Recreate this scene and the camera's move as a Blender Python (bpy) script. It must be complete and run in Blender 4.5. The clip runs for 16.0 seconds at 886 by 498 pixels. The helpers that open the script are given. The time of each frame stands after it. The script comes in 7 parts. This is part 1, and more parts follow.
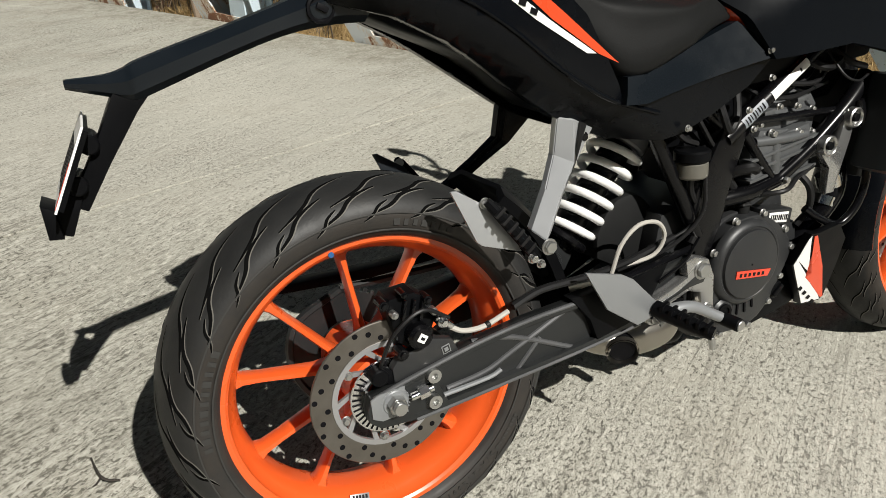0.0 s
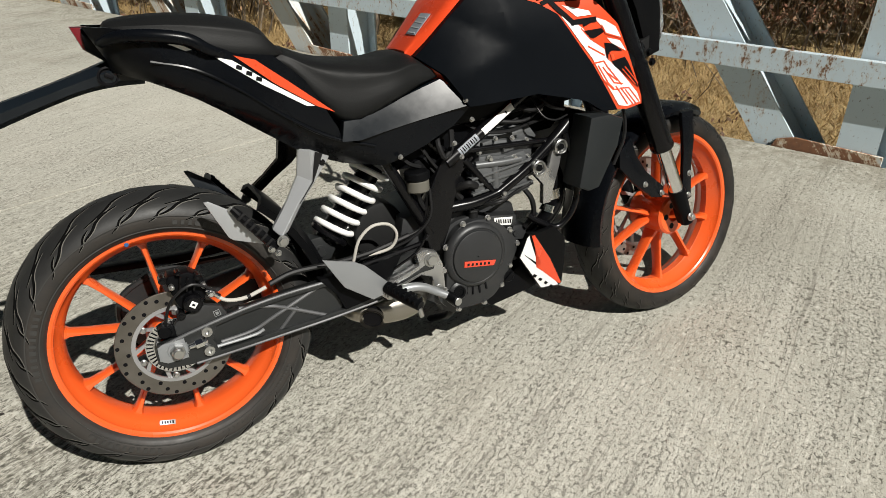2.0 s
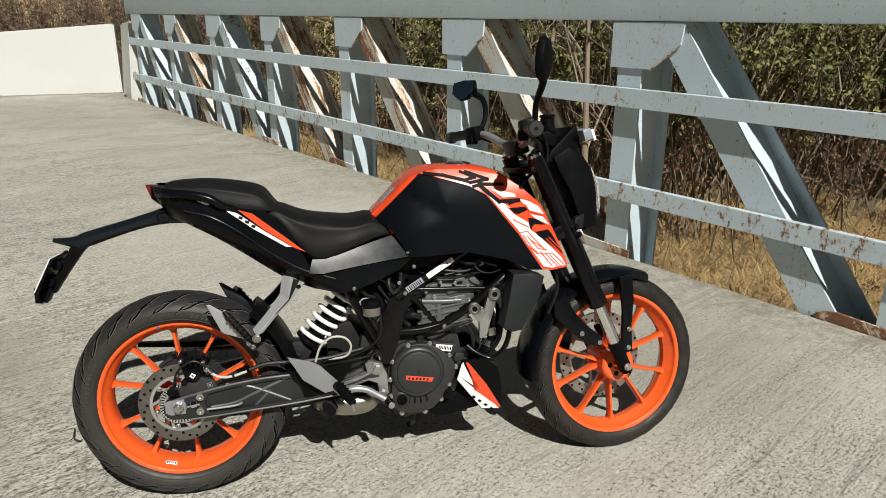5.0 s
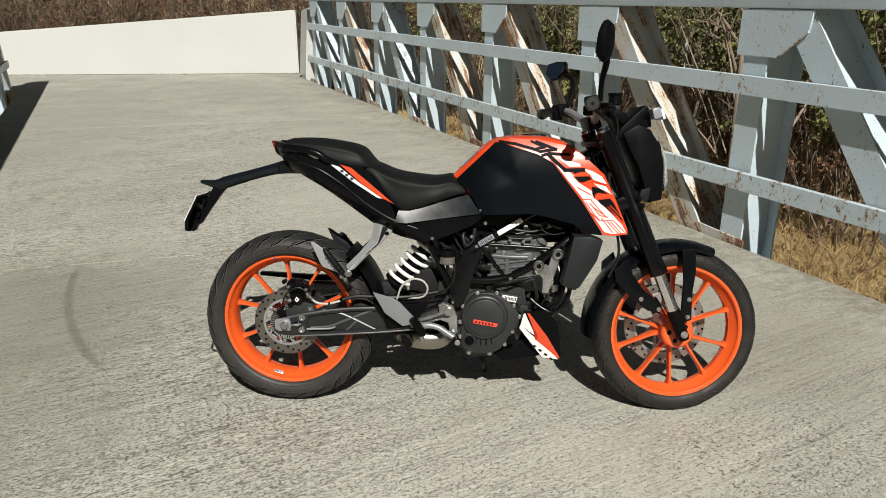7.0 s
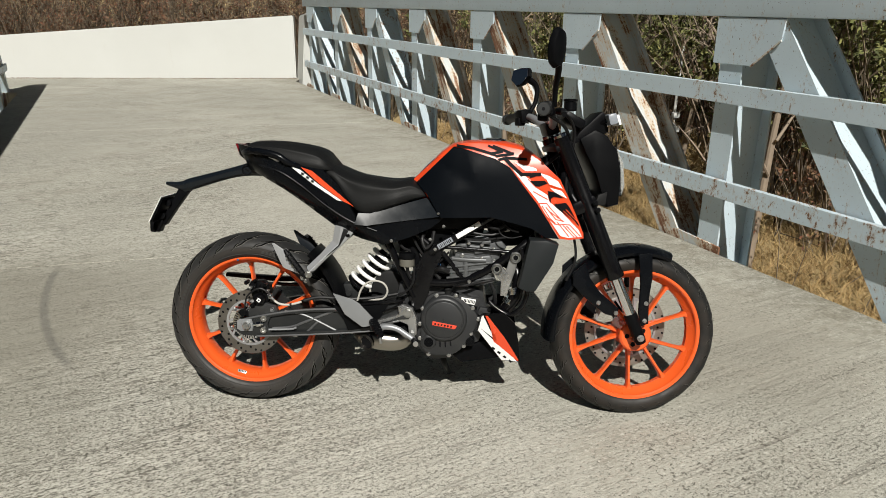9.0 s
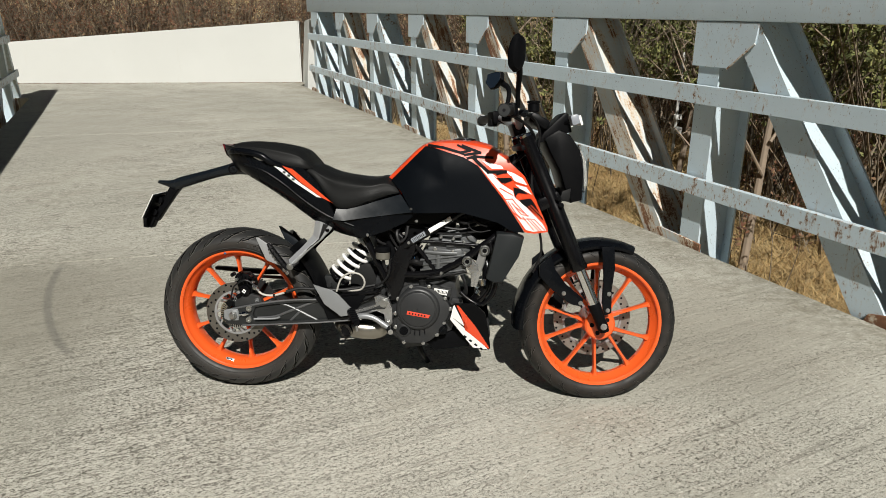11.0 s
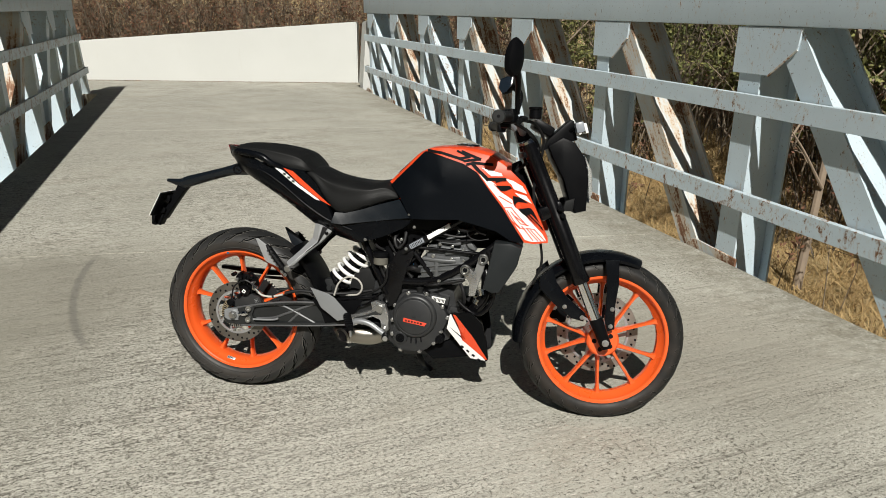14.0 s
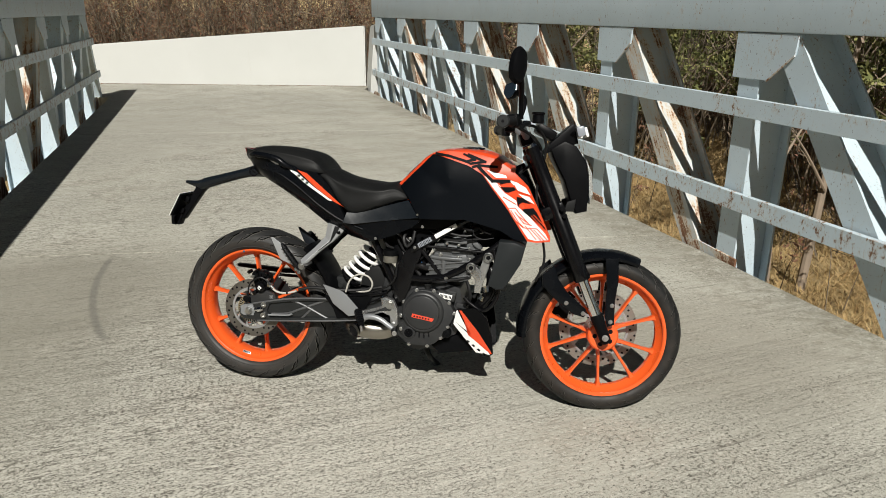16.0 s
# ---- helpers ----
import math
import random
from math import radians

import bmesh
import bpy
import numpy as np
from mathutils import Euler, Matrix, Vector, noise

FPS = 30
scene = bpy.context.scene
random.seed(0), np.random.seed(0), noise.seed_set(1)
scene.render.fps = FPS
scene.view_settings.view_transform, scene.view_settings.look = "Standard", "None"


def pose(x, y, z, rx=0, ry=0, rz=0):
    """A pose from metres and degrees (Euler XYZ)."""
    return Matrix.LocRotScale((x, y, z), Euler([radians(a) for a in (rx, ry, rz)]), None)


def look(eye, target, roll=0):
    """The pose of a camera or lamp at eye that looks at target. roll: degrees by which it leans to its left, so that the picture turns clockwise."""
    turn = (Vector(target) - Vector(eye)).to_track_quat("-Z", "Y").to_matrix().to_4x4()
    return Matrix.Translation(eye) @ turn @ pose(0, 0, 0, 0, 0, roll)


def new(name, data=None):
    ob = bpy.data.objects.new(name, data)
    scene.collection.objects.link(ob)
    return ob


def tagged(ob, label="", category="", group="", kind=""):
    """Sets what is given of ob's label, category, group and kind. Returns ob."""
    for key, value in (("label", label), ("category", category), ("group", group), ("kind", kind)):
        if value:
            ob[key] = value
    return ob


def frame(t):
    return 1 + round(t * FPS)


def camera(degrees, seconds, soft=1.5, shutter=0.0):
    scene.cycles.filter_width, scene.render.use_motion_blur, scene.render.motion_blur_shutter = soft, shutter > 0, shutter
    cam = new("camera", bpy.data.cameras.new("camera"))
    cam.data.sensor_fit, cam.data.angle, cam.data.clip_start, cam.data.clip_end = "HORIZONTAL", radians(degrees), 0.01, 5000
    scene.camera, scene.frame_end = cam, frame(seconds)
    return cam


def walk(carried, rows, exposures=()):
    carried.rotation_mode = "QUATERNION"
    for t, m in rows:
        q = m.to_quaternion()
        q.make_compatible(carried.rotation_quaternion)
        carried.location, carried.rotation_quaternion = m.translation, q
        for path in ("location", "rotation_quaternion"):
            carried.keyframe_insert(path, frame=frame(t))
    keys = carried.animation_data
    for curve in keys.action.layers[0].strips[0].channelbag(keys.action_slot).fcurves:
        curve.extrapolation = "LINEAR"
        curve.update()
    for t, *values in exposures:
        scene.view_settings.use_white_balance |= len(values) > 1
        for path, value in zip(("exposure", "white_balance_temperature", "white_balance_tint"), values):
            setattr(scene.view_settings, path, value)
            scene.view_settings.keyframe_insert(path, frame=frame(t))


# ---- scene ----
cam = camera(64.2, 16.0, soft=0.15)
PATH = [
    (0, (-0.279, -0.753, 0.982), (0.5, 0.815, 0.016), -0.5),
    (0.5, (-0.301, -0.945, 1.088), (0.481, 0.612, 0.105), -0.2),
    (1, (-0.197, -1.053, 1.176), (0.616, 0.485, 0.189), 0.6),
    (1.5, (-0.064, -1.197, 1.148), (0.73, 0.355, 0.167), 0.3),
    (2, (-0.034, -1.272, 1.181), (0.748, 0.283, 0.197), 0.4),
    (2.5, (-0.085, -1.374, 1.264), (0.682, 0.187, 0.278), 0.3),
    (3, (0.026, -1.401, 1.256), (0.585, 0.253, 0.281), 0.0),
    (3.5, (0.131, -1.417, 1.271), (0.584, 0.294, 0.34), 0.1),
    (4, (0.158, -1.563, 1.308), (0.618, 0.214, 0.515), 0.4),
    (4.5, (0.22, -1.73, 1.339), (0.697, 0.097, 0.682), 0.2),
    (5, (0.394, -1.866, 1.383), (0.754, -0.01, 0.73), 0.5),
    (5.2, (0.458, -1.92, 1.389), (0.71, -0.054, 0.715), 0.7),
    (7.3, (0.664, -2.192, 1.382), (0.583, -0.315, 0.696), 0.4),
    (7.5, (0.687, -2.194, 1.372), (0.606, -0.315, 0.691), 0.4),
    (8, (0.678, -2.207, 1.375), (0.596, -0.326, 0.7), 0.7),
    (8.5, (0.702, -2.229, 1.382), (0.61, -0.349, 0.708), 0.5),
    (9, (0.774, -2.209, 1.386), (0.686, -0.327, 0.716), 0.8),
    (9.2, (0.766, -2.182, 1.386), (0.672, -0.305, 0.703), 0.8),
    (11.3, (0.971, -2.359, 1.415), (0.853, -0.475, 0.754), 0.4),
    (11.5, (1.018, -2.335, 1.425), (0.907, -0.451, 0.763), 0.5),
    (12, (1.121, -2.312, 1.413), (1.011, -0.427, 0.753), 0.7),
    (12.5, (1.121, -2.3, 1.416), (1.008, -0.415, 0.759), 0.8),
    (13, (1.107, -2.328, 1.406), (0.944, -0.447, 0.747), 1.1),
    (13.5, (1.115, -2.301, 1.401), (0.845, -0.433, 0.741), 0.9),
    (14, (1.122, -2.271, 1.408), (0.835, -0.405, 0.749), 0.7),
    (14.5, (1.137, -2.314, 1.42), (0.847, -0.446, 0.768), 0.8),
    (15, (1.132, -2.341, 1.436), (0.838, -0.473, 0.783), 0.7),
    (15.5, (1.113, -2.369, 1.44), (0.812, -0.502, 0.788), 0.6),
    (16, (1.138, -2.38, 1.432), (0.832, -0.514, 0.779), 0.6),
]
walk(cam, [(t, look(eye, target, roll)) for t, eye, target, roll in PATH], [(0.0, 0.03), (4.5, 0.02), (7.5, -0.06), (16.0, -0.06)])

# ---- world, sun ----
world = bpy.data.worlds.new("world")
scene.world = world
world.use_nodes = True
SUN_AZ, SUN_EL = radians(169.0), radians(45.5)
nt = world.node_tree
sky = nt.nodes.new("ShaderNodeTexSky")
sky.sky_type = "NISHITA"
sky.sun_disc = False
sky.sun_elevation, sky.sun_rotation = SUN_EL, SUN_AZ
nt.links.new(sky.outputs[0], nt.nodes["Background"].inputs[0])
nt.nodes["Background"].inputs[1].default_value = 0.006
sun = new("sun", bpy.data.lights.new("sun", "SUN"))
sun.data.energy, sun.data.angle, sun.data.color = 6.1, radians(0.53), (1.0, 0.968, 0.90)
to_sun = Vector((math.sin(SUN_AZ) * math.cos(SUN_EL), math.cos(SUN_AZ) * math.cos(SUN_EL), math.sin(SUN_EL)))
sun.matrix_world = look(to_sun * 30, (0, 0, 0))
scene.view_settings.exposure = 0.0


# ---- materials ----
class Nodes:
    """A short way to write a node material."""

    def __init__(self, name):
        self.m = bpy.data.materials.new(name)
        self.m.use_nodes = True
        self.t = self.m.node_tree
        self.b = self.t.nodes["Principled BSDF"]
        self.co = self.t.nodes.new("ShaderNodeTexCoord").outputs["Object"]

    def put(self, socket, value):
        if hasattr(value, "is_output"):
            self.t.links.new(value, socket)
        else:
            socket.default_value = value

    def set(self, **kw):
        for k, v in kw.items():
            self.put(self.b.inputs[k.replace("_", " ")], v)
        return self.m

    def mapping(self, scale=(1, 1, 1), rot=(0, 0, 0), src=None):
        n = self.t.nodes.new("ShaderNodeMapping")
        n.inputs["Scale"].default_value, n.inputs["Rotation"].default_value = scale, rot
        self.t.links.new(src or self.co, n.inputs["Vector"])
        return n.outputs[0]

    def noise(self, scale, detail=4, rough=0.6, src=None, dist=0.0):
        n = self.t.nodes.new("ShaderNodeTexNoise")
        n.inputs["Scale"].default_value, n.inputs["Detail"].default_value = scale, detail
        n.inputs["Roughness"].default_value, n.inputs["Distortion"].default_value = rough, dist
        self.t.links.new(src or self.co, n.inputs["Vector"])
        return n.outputs["Fac"]

    def step(self, v, lo, hi, a=0.0, b=1.0):
        n = self.t.nodes.new("ShaderNodeMapRange")
        n.interpolation_type = "SMOOTHSTEP"
        self.put(n.inputs[0], v)
        for i, x in enumerate((lo, hi, a, b)):
            n.inputs[i + 1].default_value = x
        return n.outputs[0]

    def math(self, op, a, b=0.0):
        n = self.t.nodes.new("ShaderNodeMath")
        n.operation = op
        self.put(n.inputs[0], a), self.put(n.inputs[1], b)
        return n.outputs[0]

    def mix(self, f, a, b):
        n = self.t.nodes.new("ShaderNodeMix")
        n.data_type = "RGBA"
        for i, v in ((0, f), (6, a), (7, b)):
            if isinstance(v, tuple) and len(v) == 3:
                v = (*v, 1)
            self.put(n.inputs[i], v)
        return n.outputs[2]

    def bump(self, height, strength=0.3, dist=0.002):
        n = self.t.nodes.new("ShaderNodeBump")
        n.inputs["Strength"].default_value, n.inputs["Distance"].default_value = strength, dist
        self.t.links.new(height, n.inputs["Height"])
        self.t.links.new(n.outputs[0], self.b.inputs["Normal"])

    def random(self):
        return self.t.nodes.new("ShaderNodeObjectInfo").outputs["Random"]

    def island(self):
        return self.t.nodes.new("ShaderNodeNewGeometry").outputs["Random Per Island"]


def plain(name, colour, rough=0.5, metal=0.0, grain=120.0, vary=0.12, bump=0.1, coat=0.0, dust=0.0, spec=0.5):
    """Paint, plastic, rubber or metal with fine grain, uneven gloss and a little dust."""
    n = Nodes(name)
    a, b = n.noise(grain, 3), n.noise(6.0, 5)
    dark = tuple(c * (1 - vary) for c in colour)
    light = tuple(min(1, c * (1 + vary)) for c in colour)
    c = n.mix(b, dark, light)
    if dust:
        c = n.mix(n.step(n.noise(9, 6, 0.7), 0.45, 0.8, 0, dust), c, (0.34, 0.31, 0.26))
    n.bump(a, bump, 0.0006)
    return n.set(Base_Color=c, Roughness=n.step(b, 0.3, 0.7, max(0.02, rough - 0.06), min(1, rough + 0.08)), Metallic=metal, Coat_Weight=coat, Specular_IOR_Level=spec)


def concrete_material():
    n = Nodes("broomed_concrete")
    sway = n.t.nodes.new("ShaderNodeVectorMath")
    sway.operation = "MULTIPLY_ADD"
    wob = n.t.nodes.new("ShaderNodeTexNoise")
    wob.inputs["Scale"].default_value, wob.inputs["Detail"].default_value = 0.7, 1
    n.t.links.new(n.co, wob.inputs["Vector"])
    n.t.links.new(wob.outputs["Color"], sway.inputs[0])
    sway.inputs[1].default_value = (0.10, 0.10, 0)
    n.t.links.new(n.co, sway.inputs[2])
    along = n.mapping(rot=(0, 0, radians(-31)), src=sway.outputs[0])
    cloud, stain, speck = n.noise(0.55, 6, 0.62), n.noise(2.3, 7, 0.68), n.noise(260, 2)
    band = n.noise(1.0, 4, 0.6, n.mapping((0.35, 2.2, 1), src=along))
    # rows left by the broom, and holes that gather along them
    rows = n.noise(1.0, 3, 0.55, n.mapping((1.1, 30, 1), src=along), 0.3)
    wide_rows = n.noise(1.0, 3, 0.55, n.mapping((0.5, 9, 1), src=along), 0.2)
    pit = n.noise(1.0, 3, 0.65, n.mapping((80, 125, 1), src=along), 0.2)
    grit = n.noise(1.0, 2, 0.6, n.mapping((210, 260, 1), src=along), 0.2)
    worn = n.step(n.math("ADD", n.math("MULTIPLY", wide_rows, 0.5), n.math("MULTIPLY", n.noise(0.8, 5, 0.6), 0.7)), 0.56, 0.72)
    near = n.t.nodes.new("ShaderNodeVectorMath")
    near.operation = "DISTANCE"
    n.t.links.new(n.co, near.inputs[0])
    near.inputs[1].default_value = (-0.2, -1.0, 0)
    worn = n.math("MAXIMUM", n.math("MULTIPLY", worn, 0.55), n.step(n.math("ADD", near.outputs["Value"], n.math("MULTIPLY", stain, 1.6)), 1.7, 2.5, 0.95, 0))
    c = n.mix(n.step(cloud, 0.3, 0.7), (0.315, 0.308, 0.262), (0.425, 0.414, 0.357))
    c = n.mix(n.step(stain, 0.46, 0.70, 0, 0.6), c, (0.285, 0.265, 0.215))
    c = n.mix(n.step(band, 0.52, 0.7, 0, 0.2), c, (0.51, 0.495, 0.435))
    c = n.mix(n.math("MULTIPLY", n.step(rows, 0.36, 0.48, 0.2, 0), n.math("ADD", worn, 0.06)), c, (0.22, 0.21, 0.17))
    c = n.mix(n.math("MULTIPLY", n.step(wide_rows, 0.34, 0.44, 0.16, 0), worn), c, (0.22, 0.21, 0.17))
    c = n.mix(n.math("MULTIPLY", n.step(rows, 0.56, 0.70, 0, 0.28), n.math("ADD", worn, 0.12)), c, (0.56, 0.545, 0.48))
    amount = n.math("ADD", n.math("MULTIPLY", pit, 0.84), n.math("MULTIPLY", n.math("SUBTRACT", 1.0, rows), 0.16))
    holes_ = n.math("MAXIMUM", n.step(amount, 0.615, 0.64, 0, 0.9), n.math("MULTIPLY", n.step(amount, 0.555, 0.58, 0, 0.95), worn))
    c = n.mix(n.math("MULTIPLY", n.step(amount, 0.40, 0.47, 0.4, 0), n.math("ADD", worn, 0.2)), c, (0.58, 0.565, 0.50))
    c = n.mix(holes_, c, (0.06, 0.054, 0.042))
    c = n.mix(n.math("MULTIPLY", n.step(grit, 0.575, 0.625, 0, 0.6), n.math("ADD", worn, 0.45)), c, (0.14, 0.13, 0.105))
    c = n.mix(n.math("MULTIPLY", n.step(grit, 0.36, 0.42, 0.45, 0), n.math("ADD", worn, 0.3)), c, (0.64, 0.62, 0.55))
    side = n.t.nodes.new("ShaderNodeSeparateXYZ")
    n.t.links.new(n.co, side.inputs[0])
    dragged = n.step(n.math("ADD", n.math("ADD", side.outputs[0], n.math("MULTIPLY", side.outputs[1], 0.3)), n.math("MULTIPLY", n.noise(1.0, 4), 1.4)), 0.5, 1.5, 1.0, 0.18)
    patch = n.step(n.noise(1.3, 5, 0.65), 0.38, 0.60, 0.30, 1.0)
    fleck = n.noise(1.0, 4, 0.70, n.mapping((16, 62, 1), src=along), 1.1)
    fleck = n.math("ADD", n.math("MULTIPLY", fleck, 0.72), n.math("MULTIPLY", pit, 0.28))
    amount2 = n.math("MULTIPLY", patch, dragged)
    c = n.mix(n.math("MULTIPLY", n.step(fleck, 0.525, 0.565, 0, 0.85), amount2), c, (0.100, 0.094, 0.076))
    c = n.mix(n.math("MULTIPLY", n.step(fleck, 0.42, 0.475, 0.5, 0), amount2), c, (0.62, 0.605, 0.54))
    spot = n.noise(1.0, 3, 0.65, n.mapping((58, 74, 1), src=along), 0.6)
    c = n.mix(n.math("MULTIPLY", n.step(spot, 0.580, 0.620, 0, 0.85), n.step(n.noise(1.9, 4, 0.6), 0.36, 0.62, 0.25, 1.0)), c, (0.088, 0.082, 0.064))
    c = n.mix(n.step(spot, 0.35, 0.42, 0.5, 0), c, (0.62, 0.60, 0.535))
    gather = n.math("ADD", n.math("MULTIPLY", fleck, 0.6), n.math("MULTIPLY", spot, 0.4))
    seam = n.math("ABSOLUTE", n.math("SUBTRACT", n.noise(1.0, 3, 0.5, n.mapping((0.42, 11, 1), src=along), 0.3), 0.5))
    c = n.mix(n.math("MULTIPLY", n.step(seam, 0.003, 0.012, 0.5, 0), n.step(n.noise(1.7, 4, 0.7), 0.42, 0.58)), c, (0.15, 0.14, 0.115))
    c = n.mix(n.step(n.noise(5.5, 3, 0.8), 0.70, 0.76, 0, 0.4), c, (0.20, 0.18, 0.15))
    # broad patches, lighter or darker than the concrete round them
    for px, py, rad, shade, f in ((-1.50, 0.55, 1.15, (0.22, 0.208, 0.168), 0.78), (0.72, -0.5, 0.75, (0.56, 0.54, 0.48), 0.25), (-1.35, -0.55, 0.95, (0.235, 0.225, 0.18), 0.55), (1.80, 0.60, 0.80, (0.26, 0.24, 0.195), 0.55), (0.1, 2.6, 1.5, (0.47, 0.455, 0.40), 0.35), (-4.5, 5.0, 2.6, (0.30, 0.29, 0.25), 0.45)):
        d = n.t.nodes.new("ShaderNodeVectorMath")
        d.operation = "DISTANCE"
        n.t.links.new(sway.outputs[0], d.inputs[0])
        d.inputs[1].default_value = (px + 0.05, py + 0.05, 0)
        q = n.math("ADD", d.outputs["Value"], n.math("MULTIPLY", stain, rad * 0.8))
        c = n.mix(n.step(q, rad * 0.75, rad * 1.5, f, 0), c, shade)
    # dirt that has gathered along the foot of the truss
    across = n.t.nodes.new("ShaderNodeVectorMath")
    across.operation = "DOT_PRODUCT"
    n.t.links.new(n.co, across.inputs[0])
    across.inputs[1].default_value = (0.8871, 0.4615, 0)
    edge = n.math("ADD", across.outputs["Value"], n.math("MULTIPLY", stain, 0.9))
    c = n.mix(n.math("MULTIPLY", n.step(edge, 2.62, 3.25), n.step(n.noise(14, 5, 0.7), 0.38, 0.62, 0.15, 0.75)), c, (0.17, 0.155, 0.115))
    # the curved skid mark of a tyre
    sep = n.t.nodes.new("ShaderNodeSeparateXYZ")
    n.t.links.new(n.co, sep.inputs[0])
    dx, dy = n.math("SUBTRACT", sep.outputs[0], 1.0), n.math("SUBTRACT", sep.outputs[1], 2.05)
    r = n.math("SQRT", n.math("ADD", n.math("MULTIPLY", dx, dx), n.math("MULTIPLY", dy, dy)))
    ring = n.step(n.math("ABSOLUTE", n.math("SUBTRACT", r, 2.60)), 0.006, 0.030, 1, 0)
    ends = n.math("MULTIPLY", n.step(sep.outputs[1], 0.10, 0.28), n.step(sep.outputs[1], 1.12, 1.36, 1, 0))
    left = n.step(sep.outputs[0], -0.8, -0.7, 1, 0)
    mark = n.math("MULTIPLY", n.math("MULTIPLY", ring, ends), left)
    c = n.mix(n.math("MULTIPLY", mark, 0.58), c, (0.13, 0.125, 0.11))
    h = n.math("SUBTRACT", n.math("ADD", n.math("MULTIPLY", rows, 0.8), n.math("MULTIPLY", speck, 0.15)), n.math("ADD", holes_, n.math("ADD", n.math("MULTIPLY", grit, 0.3), n.math("MULTIPLY", gather, 0.9))))
    n.bump(h, 0.9, 0.005)
    return n.set(Base_Color=c, Roughness=n.step(stain, 0.3, 0.7, 0.7, 0.92))


def steel_material(name, eaten):
    """Grey bridge paint; rust shows where the wear passes the limit `eaten`."""
    n = Nodes(name)
    ran = n.random()
    grime, fleck = n.noise(2.2, 6, 0.65), n.noise(52, 5, 0.75, n.mapping((1, 1, 0.6)))
    streak = n.noise(6.0, 6, 0.75, n.mapping((1.6, 1.6, 0.8)))
    c = n.mix(grime, (0.425, 0.520, 0.575), (0.555, 0.650, 0.705))
    c = n.mix(n.step(streak, 0.55, 0.8, 0, 0.35), c, (0.62, 0.63, 0.61))
    amount = n.math("ADD", n.math("MULTIPLY", streak, 0.5), n.math("MULTIPLY", fleck, 0.5))
    amount = n.math("ADD", amount, n.math("MULTIPLY", n.math("POWER", ran, 3.0), 0.05))
    c = n.mix(n.step(n.noise(75, 3, 0.8, n.mapping((1, 1, 0.6))), 0.635, 0.68, 0, 0.85), c, (0.12, 0.10, 0.085))
    rust = n.step(amount, eaten, eaten + 0.045)
    rc = n.mix(n.noise(40, 4), (0.075, 0.040, 0.025), (0.27, 0.155, 0.085))
    halo = n.step(amount, eaten - 0.055, eaten + 0.035, 0, 0.4)
    c = n.mix(halo, c, (0.42, 0.31, 0.2))
    c = n.mix(rust, c, rc)
    n.bump(n.math("ADD", n.math("MULTIPLY", rust, 0.6), fleck), 0.25, 0.002)
    return n.set(Base_Color=c, Roughness=n.step(rust, 0, 1, 0.5, 0.9))


def rusty_material(name="rusted_bridge_paint", more=0.008):
    """Paint that rust has eaten in streaks along the slanting members."""
    n = Nodes(name)
    axes = []
    for v, k in (((-0.283, 0.544, 0.79), 1.6), ((0.364, -0.70, 0.613), 16.0), ((0.887, 0.4615, 0.0), 16.0)):
        d = n.t.nodes.new("ShaderNodeVectorMath")
        d.operation = "DOT_PRODUCT"
        n.t.links.new(n.co, d.inputs[0])
        d.inputs[1].default_value = v
        axes.append(n.math("MULTIPLY", d.outputs["Value"], k))
    co = n.t.nodes.new("ShaderNodeCombineXYZ")
    for a, s in zip(axes, co.inputs):
        n.t.links.new(a, s)
    streak = n.noise(1.0, 5, 0.7, co.outputs[0], 0.4)
    blot, fleck = n.noise(2.4, 5, 0.65), n.noise(55, 4, 0.7)
    amount = n.math("ADD", n.math("ADD", n.math("MULTIPLY", streak, 0.5), n.math("MULTIPLY", fleck, 0.2)), n.math("MULTIPLY", blot, 0.3))
    c = n.mix(n.noise(3, 5), (0.42, 0.455, 0.46), (0.54, 0.565, 0.555))
    c = n.mix(n.step(amount, 0.47 - more, 0.56 - more, 0, 0.8), c, (0.50, 0.37, 0.23))
    c = n.mix(n.step(amount, 0.535 - more, 0.575 - more, 0, 0.95), c, n.mix(n.noise(30, 4), (0.055, 0.028, 0.02), (0.27, 0.105, 0.04)))
    n.bump(amount, 0.4, 0.003)
    return n.set(Base_Color=c, Roughness=0.8)


def wall_material():
    n = Nodes("white_parapet_paint")
    drip = n.noise(3, 6, 0.7, n.mapping((2.5, 2.5, 0.4)))
    c = n.mix(n.noise(0.7, 6), (0.47, 0.478, 0.455), (0.555, 0.565, 0.545))
    c = n.mix(n.step(drip, 0.6, 0.8, 0, 0.3), c, (0.42, 0.39, 0.33))
    n.bump(n.noise(60, 4), 0.3, 0.003)
    return n.set(Base_Color=c, Roughness=0.85)


def island_material(name, colours, rough=0.8, trans=0.0):
    """Leaves, blades and twigs, each one a little different."""
    n = Nodes(name)
    ramp = n.t.nodes.new("ShaderNodeValToRGB")
    while len(ramp.color_ramp.elements) < len(colours):
        ramp.color_ramp.elements.new(0.5)
    for i, (e, c) in enumerate(zip(ramp.color_ramp.elements, colours)):
        e.position, e.color = i / max(1, len(colours) - 1), (*c, 1)
    n.t.links.new(n.island(), ramp.inputs[0])
    c = n.mix(n.step(n.noise(3, 4), 0.3, 0.7, 0, 0.4), ramp.outputs[0], tuple(x * 0.6 for x in colours[0]))
    return n.set(Base_Color=c, Roughness=rough, Transmission_Weight=0.0)


